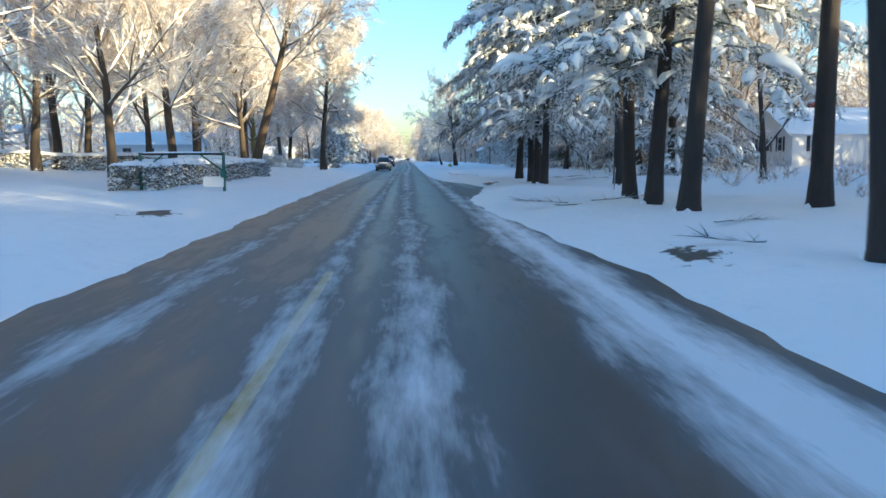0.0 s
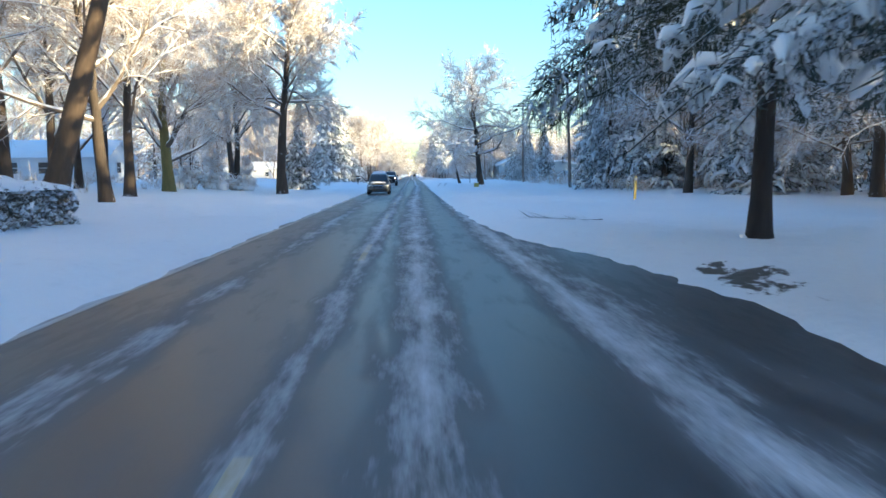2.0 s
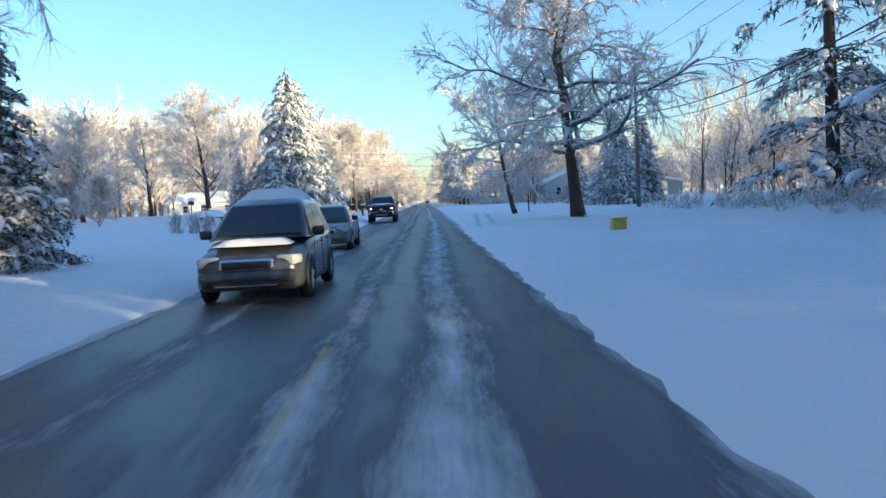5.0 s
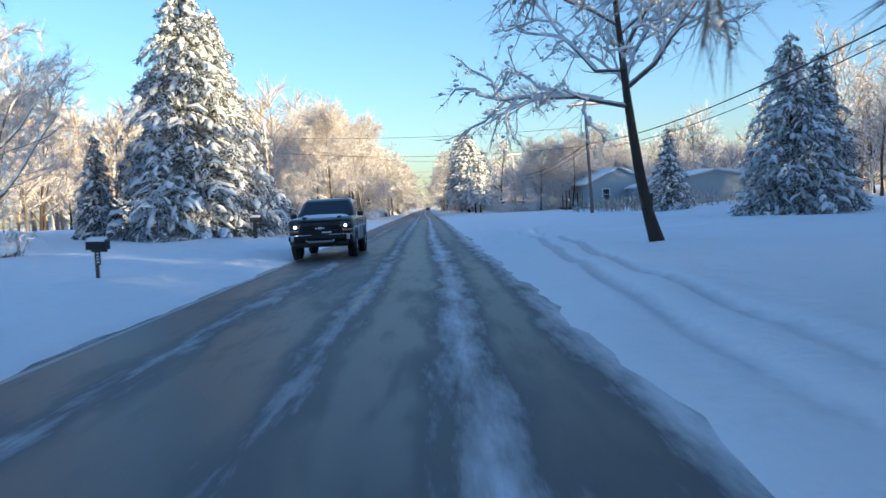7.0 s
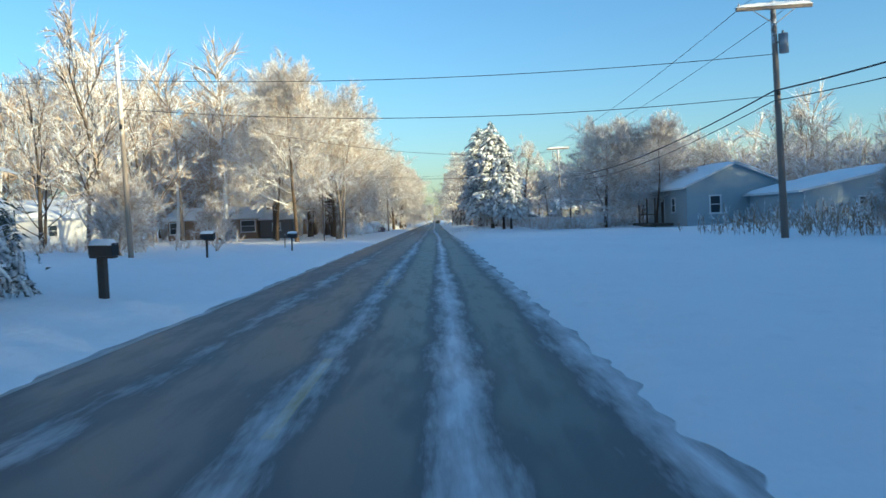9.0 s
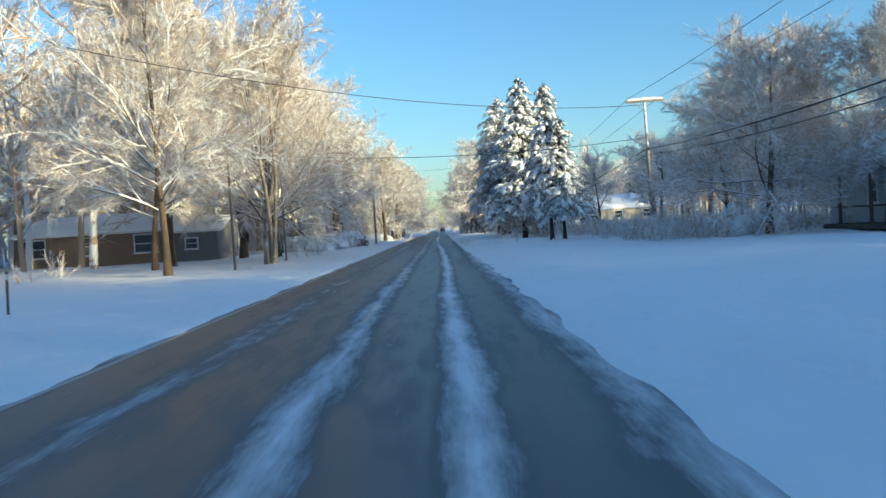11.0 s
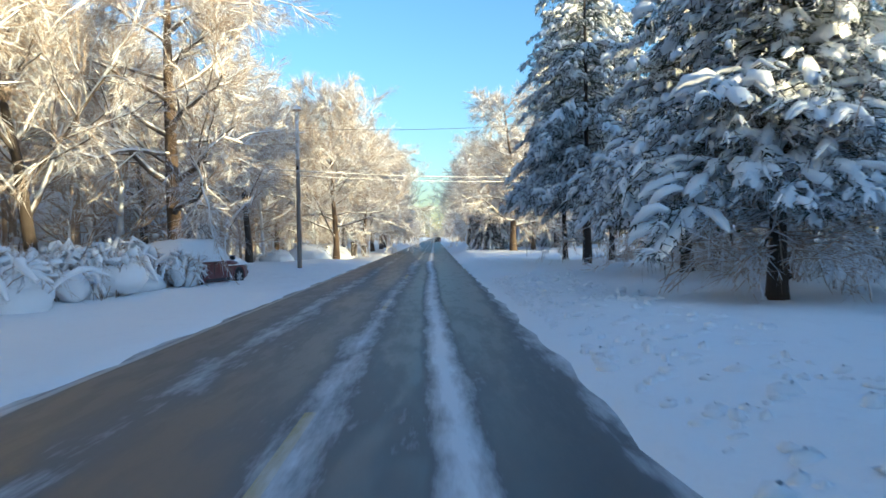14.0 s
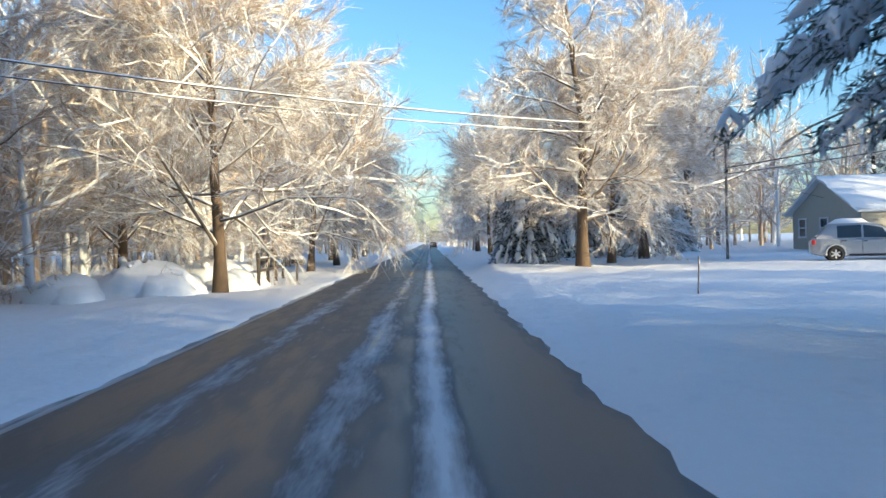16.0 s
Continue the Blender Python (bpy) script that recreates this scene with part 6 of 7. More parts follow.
for x, y, r, h, sd in ((-15.5, 96.0, 1.6, 1.7, 1), (-13.6, 97.5, 1.5, 1.4, 2), (-11.8, 98.5, 1.3, 1.2, 3), (-8.8, 256.0, 2.2, 1.5, 4), (-8.3, 259.6, 1.9, 1.6, 5), (-10.5, 258.0, 1.8, 1.4, 6)):
    snow_shrub(x, y, r, h, sd, "shrub bowed into a mound by thick snow")
for x, y, r, h, sd in ((-7.6, 296.6, 2.0, 1.25, 7), (-6.6, 301.0, 2.2, 1.4, 8), (-9.6, 295.4, 1.5, 0.9, 9), (-7.0, 304.6, 1.9, 1.1, 10)):
    snow_shrub(x, y, r, h, sd, "rounded shrub wholly buried under smooth snow", 12)
for x, y, r, h, sd in ((-9.9, 126.0, 0.5, 1.1, 51), (-9.0, 125.4, 0.45, 1.0, 52), (-8.1, 126.6, 0.5, 1.2, 53), (-11.2, 127.5, 0.5, 1.2, 54)):
    snow_shrub(x, y, r, h, sd, "small upright evergreen shrub crusted with snow", 22)
for x, y, r, h, sd in ((15.0, 224.0, 1.5, 1.3, 21), (16.5, 227.0, 1.6, 1.4, 22), (12.8, 228.0, 1.4, 1.2, 23), (-12.5, 147.0, 1.0, 1.0, 24), (-16.0, 150.0, 1.2, 1.1, 25), (-9.5, 273.0, 1.7, 1.9, 26)):
    snow_shrub(x, y, r, h, sd, "rounded shrub under clumps of snow", 30)
for x, y, s in ((-12.5, 190.0, 1.0), (-14.0, 194.0, 1.2), (-10.8, 200.0, 0.9), (-18.0, 186.0, 1.1), (-16.5, 203.0, 1.3), (-20.0, 140.0, 1.0), (-26.0, 150.0, 1.3), (19.0, 184.0, 0.8)):
    tree("bush", x, y, x * 1.7, s, group="bare bushes of the gardens")


def weeds(x0, x1, y0, y1, n, seed):
    rng = np.random.default_rng(seed)
    soup = Soup()
    for _ in range(n):
        x, y = rng.uniform(x0, x1), rng.uniform(y0, y1)
        h = rng.uniform(0.35, 1.5)
        st = wander(rng, (x, y, on_ground(x, y)), (rng.normal(0, 0.15), rng.normal(0, 0.15), 1), h, 4, 0.1, -0.02)
        strips(soup, rng, st, 0.014)
        sprigs(soup, rng, st, 16, 0.4, 0.018, 0.03)
    tagged(put("tall_weeds", soup.mesh("tall_weeds"), WEED), "tall frosted weeds in front of the house", "weeds", kind="stuff")


weeds(14.8, 26.0, 182.0, 198.0, 330, 5)

clod_rng = np.random.default_rng(12)
clods = Soup()
for _ in range(440):
    cx, cy = 3.5 + 2.6 * clod_rng.uniform() ** 1.6, clod_rng.uniform(238, 266)
    clods.blob((cx, cy, on_ground(cx, cy, 0.01)), clod_rng.uniform(0.04, 0.15, 3) * np.array([1, 1, 0.6]), clod_rng, 0.3, 5, 7)
tagged(put("snow_clods", clods.mesh("snow_clods"), SNOW), "loose clods of ploughed snow on the verge", "snow", kind="stuff")

fence = new("rail_fence")
for k in range(4):
    part("post", box((0.12, 0.12, 1.2), (-4.8 - 0.1 * k, 300.0 + k * 2.2, 0.75), 0.02), DARK_WOOD, fence)
for z in (0.65, 1.05):
    part("rail", box((0.06, 6.8, 0.1), (-4.95, 303.3, z + 0.05), 0.015, Matrix.Rotation(0.045, 4, "Z")), DARK_WOOD, fence)
put("snow_cap", snow_slab(0.1, 6.8, 0.06, (-4.95, 303.3, 1.15), 8, 4, 18, 0.045), SNOW, fence)
tagged(fence, "low wooden rail fence edged with snow", "fence")

garden_bench = new("garden_bench")
for dx in (-0.7, 0.7):
    part("leg", box((0.08, 0.45, 0.5), (dx, 0, 0.2), 0.01), DARK_WOOD, garden_bench)
part("seat", box((1.8, 0.5, 0.06), (0, 0, 0.45), 0.015), DARK_WOOD, garden_bench)
put("snow_cap", snow_slab(2.0, 0.75, 0.42, (0, 0, 0.47), 6, 10, 6), SNOW, garden_bench)
garden_bench.matrix_basis = Matrix.LocRotScale((-13.6, 143.5, on_ground(-13.6, 143.5)), Euler((0, 0, 0.2)), None)
tagged(garden_bench, "low wooden bench buried under snow", "bench")

bird_house = new("bird_feeder")
part("post", rod((0, 0, -0.2), (0, 0, 1.4), 0.04), DARK_WOOD, bird_house)
part("house", box((0.36, 0.36, 0.3), (0, 0, 1.5), 0.02), DARK_WOOD, bird_house)
put("snow_cap", snow_slab(0.5, 0.5, 0.25, (0, 0, 1.64), 9, 6, 6), SNOW, bird_house)
bird_house.location = (-16.5, 149.0, on_ground(-16.5, 149.0))
tagged(bird_house, "small wooden bird feeder under a snow cap", "bird feeder")


def fallen_branch(x, y, length, turn, seed, label):
    rng = np.random.default_rng(seed)
    s = Soup()
    z = on_ground(x, y, -0.06)
    line = wander(rng, (0, 0, 0.05), (1, 0, 0.02), length, 6, 0.08, -0.005)
    s.tube(line, 0.03 * np.linspace(1, 0.3, 6), 5)
    sprigs(s, rng, line, 60, 0.55, 0.014, 0.01)
    s2 = Soup()
    v, f, tr = s.arrays()
    v = v.copy()
    v[:, 2] = np.abs(v[:, 2]) * 0.5
    s2.add(v, f, tr)
    ob = put("fallen_branch", s2.mesh("fallen_branch"), NEEDLE)
    ob.matrix_basis = Matrix.LocRotScale((x, y, z), Euler((0, 0, turn)), None)
    tagged(ob, label, "branch", "fallen branches")


for x, y, l, a, sd in ((6.4, 22.8, 2.2, 0.3, 1), (5.6, 22.0, 1.4, 2.6, 2), (7.0, 15.5, 1.6, 0.8, 3), (9.4, 42.0, 2.2, 0.2, 4), (8.8, 44.5, 1.6, 1.4, 5), (6.4, 12.0, 1.0, 2.0, 6), (10.0, 49.0, 2.4, 0.5, 7), (6.2, 55.5, 2.0, 2.9, 8)):
    fallen_branch(x, y, l, a, sd, "broken pine branch lying on the snow")

hanging = Soup()
hang_rng = np.random.default_rng(4)
hang_line = wander(hang_rng, (8.4, 50.0, 5.4), (0.62, -0.1, -0.75), 6.2, 7, 0.03, 0.0)
hanging.tube(hang_line, 0.09 * np.linspace(1, 0.4, 7), 6)
sprigs(hanging, hang_rng, hang_line, 120, 0.7, 0.03, 0.1)
tagged(put("broken_limb", hanging.mesh("broken_limb"), NEEDLE), "snapped pine limb hanging to the ground, coated with snow", "branch")


# ---- houses ----
def house(name, label, x0, x1, y0, y1, eave, peak, axis, wall, windows, door=None, chimney=None, base=None, shutters=None, snow=0.28, over=0.45):
    """A gabled house; axis is the way the ridge runs."""
    root = new(name)
    z = base if base is not None else on_ground((x0 + x1) / 2, (y0 + y1) / 2)
    cx, cy, lx, ly = (x0 + x1) / 2, (y0 + y1) / 2, x1 - x0, y1 - y0
    run, span = (ly, lx) if axis == "y" else (lx, ly)
    bm = bmesh.new()
    prof = [(-span / 2, -0.6), (span / 2, -0.6), (span / 2, eave), (0, peak), (-span / 2, eave)]
    rings = [[bm.verts.new((a, r, h)) for a, h in prof] for r in (-run / 2, run / 2)]
    for i in range(5):
        k = (i + 1) % 5
        bm.faces.new((rings[0][i], rings[0][k], rings[1][k], rings[1][i]))
    bm.faces.new(rings[1])
    bm.faces.new(rings[0][::-1])
    bmesh.ops.recalc_face_normals(bm, faces=bm.faces)
    part("wall", bm, wall, root)
    sl = math.atan2(peak - eave, span / 2)
    w = (span / 2 + over) / math.cos(sl)
    for sgn in (-1, 1):
        mid = Vector((sgn * (span / 2 + over) / 2, 0, (peak + eave - over * math.tan(sl)) / 2 + 0.09))
        tilt = Matrix.Rotation(sgn * sl, 4, "Y")
        part("roof", box((w, run + 2 * over, 0.14), mid, 0.0, tilt), ROOF_EDGE, root)
        cap = put("roof_snow", snow_slab(w * 1.01, run + 2 * over + 0.1, snow, (0, 0, 0), 3 + sgn, 12, 16), SNOW, root, "thick snow on the roof")
        cap.matrix_basis = Matrix.Translation(mid + Vector((0, 0, 0.07 / math.cos(sl)))) @ tilt
    for face, u, zc, ww, hh in windows:
        if face in ("front", "back"):
            o = Vector((u, (-run / 2 - 0.01) if face == "front" else (run / 2 + 0.01), zc))
            turn = 0 if face == "front" else math.pi
        else:
            o = Vector(((-span / 2 - 0.01) if face == "left" else (span / 2 + 0.01), u, zc))
            turn = -math.pi / 2 if face == "left" else math.pi / 2
        win = new("window")
        win.parent = root
        win.matrix_basis = Matrix.Translation(o) @ Matrix.Rotation(turn, 4, "Z")
        part("window_frame", joined(box((ww + 0.16, 0.08, 0.09), (0, 0, hh / 2)), box((ww + 0.16, 0.08, 0.09), (0, 0, -hh / 2)), box((0.09, 0.08, hh), (-ww / 2, 0, 0)), box((0.09, 0.08, hh), (ww / 2, 0, 0)), box((ww, 0.06, 0.05), (0, 0, 0))), ROOF_EDGE, win)
        part("pane", box((ww, 0.03, hh), (0, 0.01, 0)), PANE, win)
        part("sill", box((ww + 0.24, 0.16, 0.05), (0, -0.03, -hh / 2 - 0.06), 0.01), ROOF_EDGE, win)
        if shutters:
            for k in (-1, 1):
                part("shutter", box((0.32, 0.05, hh + 0.1), (k * (ww / 2 + 0.28), -0.01, 0), 0.01), shutters, win, "dark shutter")
    if door:
        face, u, mat = door
        o = Vector((u, -run / 2 - 0.02, 1.02)) if face == "front" else Vector(((-span / 2 - 0.02) if face == "left" else (span / 2 + 0.02), u, 1.02))
        dr = new("door")
        dr.parent = root
        dr.matrix_basis = Matrix.Translation(o) @ Matrix.Rotation(0 if face == "front" else (-math.pi / 2 if face == "left" else math.pi / 2), 4, "Z")
        part("leaf", box((0.92, 0.06, 2.04), (0, 0, 0), 0.01), mat, dr)
        part("frame", joined(box((0.08, 0.1, 2.1), (-0.5, 0, 0)), box((0.08, 0.1, 2.1), (0.5, 0, 0)), box((1.08, 0.1, 0.08), (0, 0, 1.06))), ROOF_EDGE, dr)
        part("handle", rod((0.34, -0.07, -0.02), (0.34, -0.03, -0.02), 0.03), CHROME, dr)
    if chimney:
        u, r, h = chimney
        part("chimney", box((0.7, 0.7, h), (u, r, peak + h / 2 - 0.5), 0.02), CHIMNEY, root, "red brick chimney")
        put("chimney_snow", snow_slab(0.75, 0.75, 0.2, (u, r, peak + h - 0.5), 7, 6, 6), SNOW, root)
    root.matrix_basis = Matrix.LocRotScale((cx, cy, z), Euler((0, 0, 0 if axis == "y" else math.pi / 2)), None)
    return tagged(root, label, "house", "houses along the road")


# blue-grey house with its garage, gables towards the camera
house("house", "low blue-grey sided house with a snowy roof", 20.3, 27.5, 214.0, 226.0, 2.8, 4.4, "y", BLUE_SIDING, [("front", -1.5, 1.45, 0.8, 1.3), ("left", 2.0, 1.5, 0.7, 1.1), ("left", -2.6, 1.5, 0.9, 1.1)], ("left", 0.4, DARK_WOOD), base=0.45)
house("garage", "low blue-grey garage with a snowy roof", 24.9, 39.0, 205.0, 213.8, 2.0, 3.4, "y", BLUE_SIDING, [("front", -3.2, 1.3, 0.6, 0.5)], base=0.45)
porch = new("porch")
for dy in (0.6, 3.0, 5.5):
    part("post", box((0.12, 0.12, 2.3), (18.6, 216.0 + dy, 1.45), 0.02), DARK_WOOD, porch)
part("deck", box((1.6, 6.5, 0.2), (19.0, 219.0, 0.5), 0.02), DARK_WOOD, porch)
part("rail", box((0.06, 5.6, 0.08), (18.6, 219.0, 1.3), 0.01), DARK_WOOD, porch)
tagged(porch, "brown wooden porch at the side of the house", "porch")

house("house", "white house with dark shutters and a snowy roof", 36.2, 46.5, 74.0, 84.0, 2.5, 4.9, "x", WHITE_SIDING, [("front", 0.0, 1.5, 1.0, 1.2), ("left", -3.2, 1.6, 0.9, 1.3), ("left", 2.6, 1.6, 1.6, 1.3), ("right", -3.0, 1.6, 0.9, 1.3), ("right", 0.0, 1.6, 0.9, 1.3), ("right", 3.0, 1.6, 0.9, 1.3), ("back", 0, 1.6, 0.9, 1.3), ("back", 2.6, 1.6, 0.9, 1.3), ("back", -2.6, 1.6, 0.9, 1.3)], chimney=(0.8, 0.5, 1.3), base=1.0, shutters=BLACK_TRIM)
house("house", "white house under deep snow beyond the lawn", -56.0, -42.0, 96.0, 104.0, 2.6, 4.4, "x", WHITE_SIDING, [("right", -4.0, 1.6, 1.2, 1.1), ("right", 0.0, 1.6, 1.2, 1.1), ("right", 4.0, 1.6, 1.2, 1.1), ("left", 0, 1.6, 1.2, 1.1), ("front", 0, 1.6, 1.2, 1.1), ("back", 1.5, 1.6, 1.0, 1.1)], base=1.0)
house("house", "pale bungalow with grey windows behind the trees", -38.0, -27.0, 112.0, 119.0, 2.5, 4.0, "x", WHITE_SIDING, [("right", -3.0, 1.5, 1.4, 1.1), ("right", 2.0, 1.5, 1.4, 1.1), ("front", 0, 1.5, 1.2, 1.1), ("left", 0, 1.5, 1.2, 1.1), ("left", 3, 1.5, 1.2, 1.1)], base=0.95)
house("house", "white house with dark windows and snowy roof", -42.0, -29.5, 226.0, 234.0, 2.6, 4.2, "x", WHITE_SIDING, [("left", -3.6, 1.5, 0.9, 1.0), ("left", 0.5, 1.5, 0.9, 1.3), ("left", 3.5, 1.5, 0.9, 1.2), ("back", 0, 1.5, 0.9, 1.2), ("right", 0, 1.5, 0.9, 1.2), ("front", 0, 1.5, 0.9, 1.2)], base=0.35)
house("annex", "dark grey sided garage joined to the brick house", -18.4, -14.6, 247.0, 253.0, 2.2, 3.1, "x", DARK_SIDING, [("left", 0.0, 1.3, 0.9, 0.8)], base=0.15)
house("house", "long brown brick house with a snowy roof", -28.5, -18.5, 246.0, 254.0, 2.4, 3.6, "x", BRICK, [("left", -4.0, 1.5, 1.6, 1.3), ("left", 0.0, 1.5, 1.0, 1.3), ("left", 4.0, 1.5, 1.6, 1.3), ("front", 1.5, 1.5, 1.2, 1.2), ("right", 0, 1.5, 1.2, 1.2), ("back", 0, 1.5, 1.2, 1.2)], base=0.15)
house("house", "white cottage with dark shutters among the trees", -28.0, -19.0, 280.0, 288.0, 2.5, 4.2, "x", WHITE_SIDING, [("left", -2.6, 1.5, 0.9, 1.2), ("left", 0.6, 1.5, 0.9, 1.2), ("front", 0, 1.5, 0.9, 1.2), ("back", 1, 1.5, 0.9, 1.2)], base=0.2, shutters=BLACK_TRIM)
house("house", "tan sided house with a snowy roof", 26.5, 38.0, 318.0, 327.0, 2.5, 4.6, "x", TAN_SIDING, [("front", 0.0, 1.5, 1.0, 1.2), ("left", -2.5, 1.5, 1.2, 1.2), ("left", 2.0, 1.5, 1.2, 1.2), ("back", 0, 1.5, 1.0, 1.2), ("back", 3, 1.5, 1.0, 1.2), ("right", 0, 1.5, 1, 1.2)], base=0.4)


# ---- vehicles ----
def ring_loft(stations, flat=0.0):
    """A body through cross-sections (y, low, high, half width, corner)."""
    bm = bmesh.new()
    rings = []
    for y, lo, hi, hw, co in stations:
        pts = []
        for sx, sz in ((1, -1), (1, 1), (-1, 1), (-1, -1)):
            cx, cz = sx * (hw - co), (hi - co if sz > 0 else lo + co)
            base = {(1, -1): -90, (1, 1): 0, (-1, 1): 90, (-1, -1): 180}[(sx, sz)]
            for a in (0, 30, 60, 90):
                t = radians(base + a)
                pts.append((cx + co * math.cos(t), y, cz + co * math.sin(t)))
        rings.append([bm.verts.new(p) for p in pts])
    n = len(rings[0])
    for a, b in zip(rings, rings[1:]):
        for i in range(n):
            k = (i + 1) % n
            bm.faces.new((a[i], a[k], b[k], b[i]))
    bm.faces.new(rings[0][::-1])
    bm.faces.new(rings[-1])
    bmesh.ops.recalc_face_normals(bm, faces=bm.faces)
    return bm


def cabin_shape(c):
    """Half width and height of the cabin at a place along it; s runs from the belt up to the roof."""
    ys, tops = [p[0] for p in c["line"]], [p[1] for p in c["line"]]

    def at(y, s, side, out=0.0):
        top = float(np.interp(y, ys, tops))
        z = c["belt"] + (top - c["belt"]) * s
        k = (z - c["belt"]) / (c["roof"] - c["belt"])
        return Vector((side * (c["hw"] - (c["hw"] - c["roof_hw"]) * k + out), y, z))
    return at


def panel(points, mat, root, name, label=""):
    bm = bmesh.new()
    face = bm.faces.new([bm.verts.new(p) for p in points])
    face.normal_update()
    nrm = face.normal.copy()
    r = bmesh.ops.extrude_face_region(bm, geom=[face])
    bmesh.ops.translate(bm, vec=nrm * 0.006, verts=[v for v in r["geom"] if isinstance(v, bmesh.types.BMVert)])
    bmesh.ops.recalc_face_normals(bm, faces=bm.faces)
    return part(name, bm, mat, root, label)


def wheel(root, x, y, r, w):
    wh = new("wheel")
    wh.parent = root
    wh.location = (x, y, r)
    sx = 1 if x > 0 else -1
    t = bmesh.new()
    prof = [(-w / 2, r * 0.62), (-w / 2, r * 0.93), (-w * 0.36, r), (w * 0.36, r), (w / 2, r * 0.93), (w / 2, r * 0.62)]
    rings = []
    for k in range(24):
        a = k * math.pi / 12
        rings.append([t.verts.new((px, pr * math.cos(a), pr * math.sin(a))) for px, pr in prof])
    for k in range(24):
        a, b = rings[k], rings[(k + 1) % 24]
        for i in range(len(prof)):
            j = (i + 1) % len(prof)
            t.faces.new((a[i], a[j], b[j], b[i]))
    bmesh.ops.recalc_face_normals(t, faces=t.faces)
    part("tyre", t, TYRE, wh, smooth=True)
    hub = rod((sx * w * 0.20, 0, 0), (sx * w * 0.44, 0, 0), r * 0.16, r * 0.14, 14)
    pieces = [hub, rod((sx * w * 0.10, 0, 0), (sx * w * 0.22, 0, 0), r * 0.68, r * 0.68, 24)]
    for k in range(6):
        m = Matrix.Rotation(k * math.pi / 3, 4, "X")
        b = box((0.035, r * 0.2, r * 0.56), (0, 0, 0), 0.006)
        bmesh.ops.transform(b, matrix=Matrix.Translation((sx * w * 0.38, 0, 0)) @ m @ Matrix.Translation((0, 0, r * 0.36)), verts=b.verts)
        pieces.append(b)
    part("rim", joined(*pieces), RIM, wh)


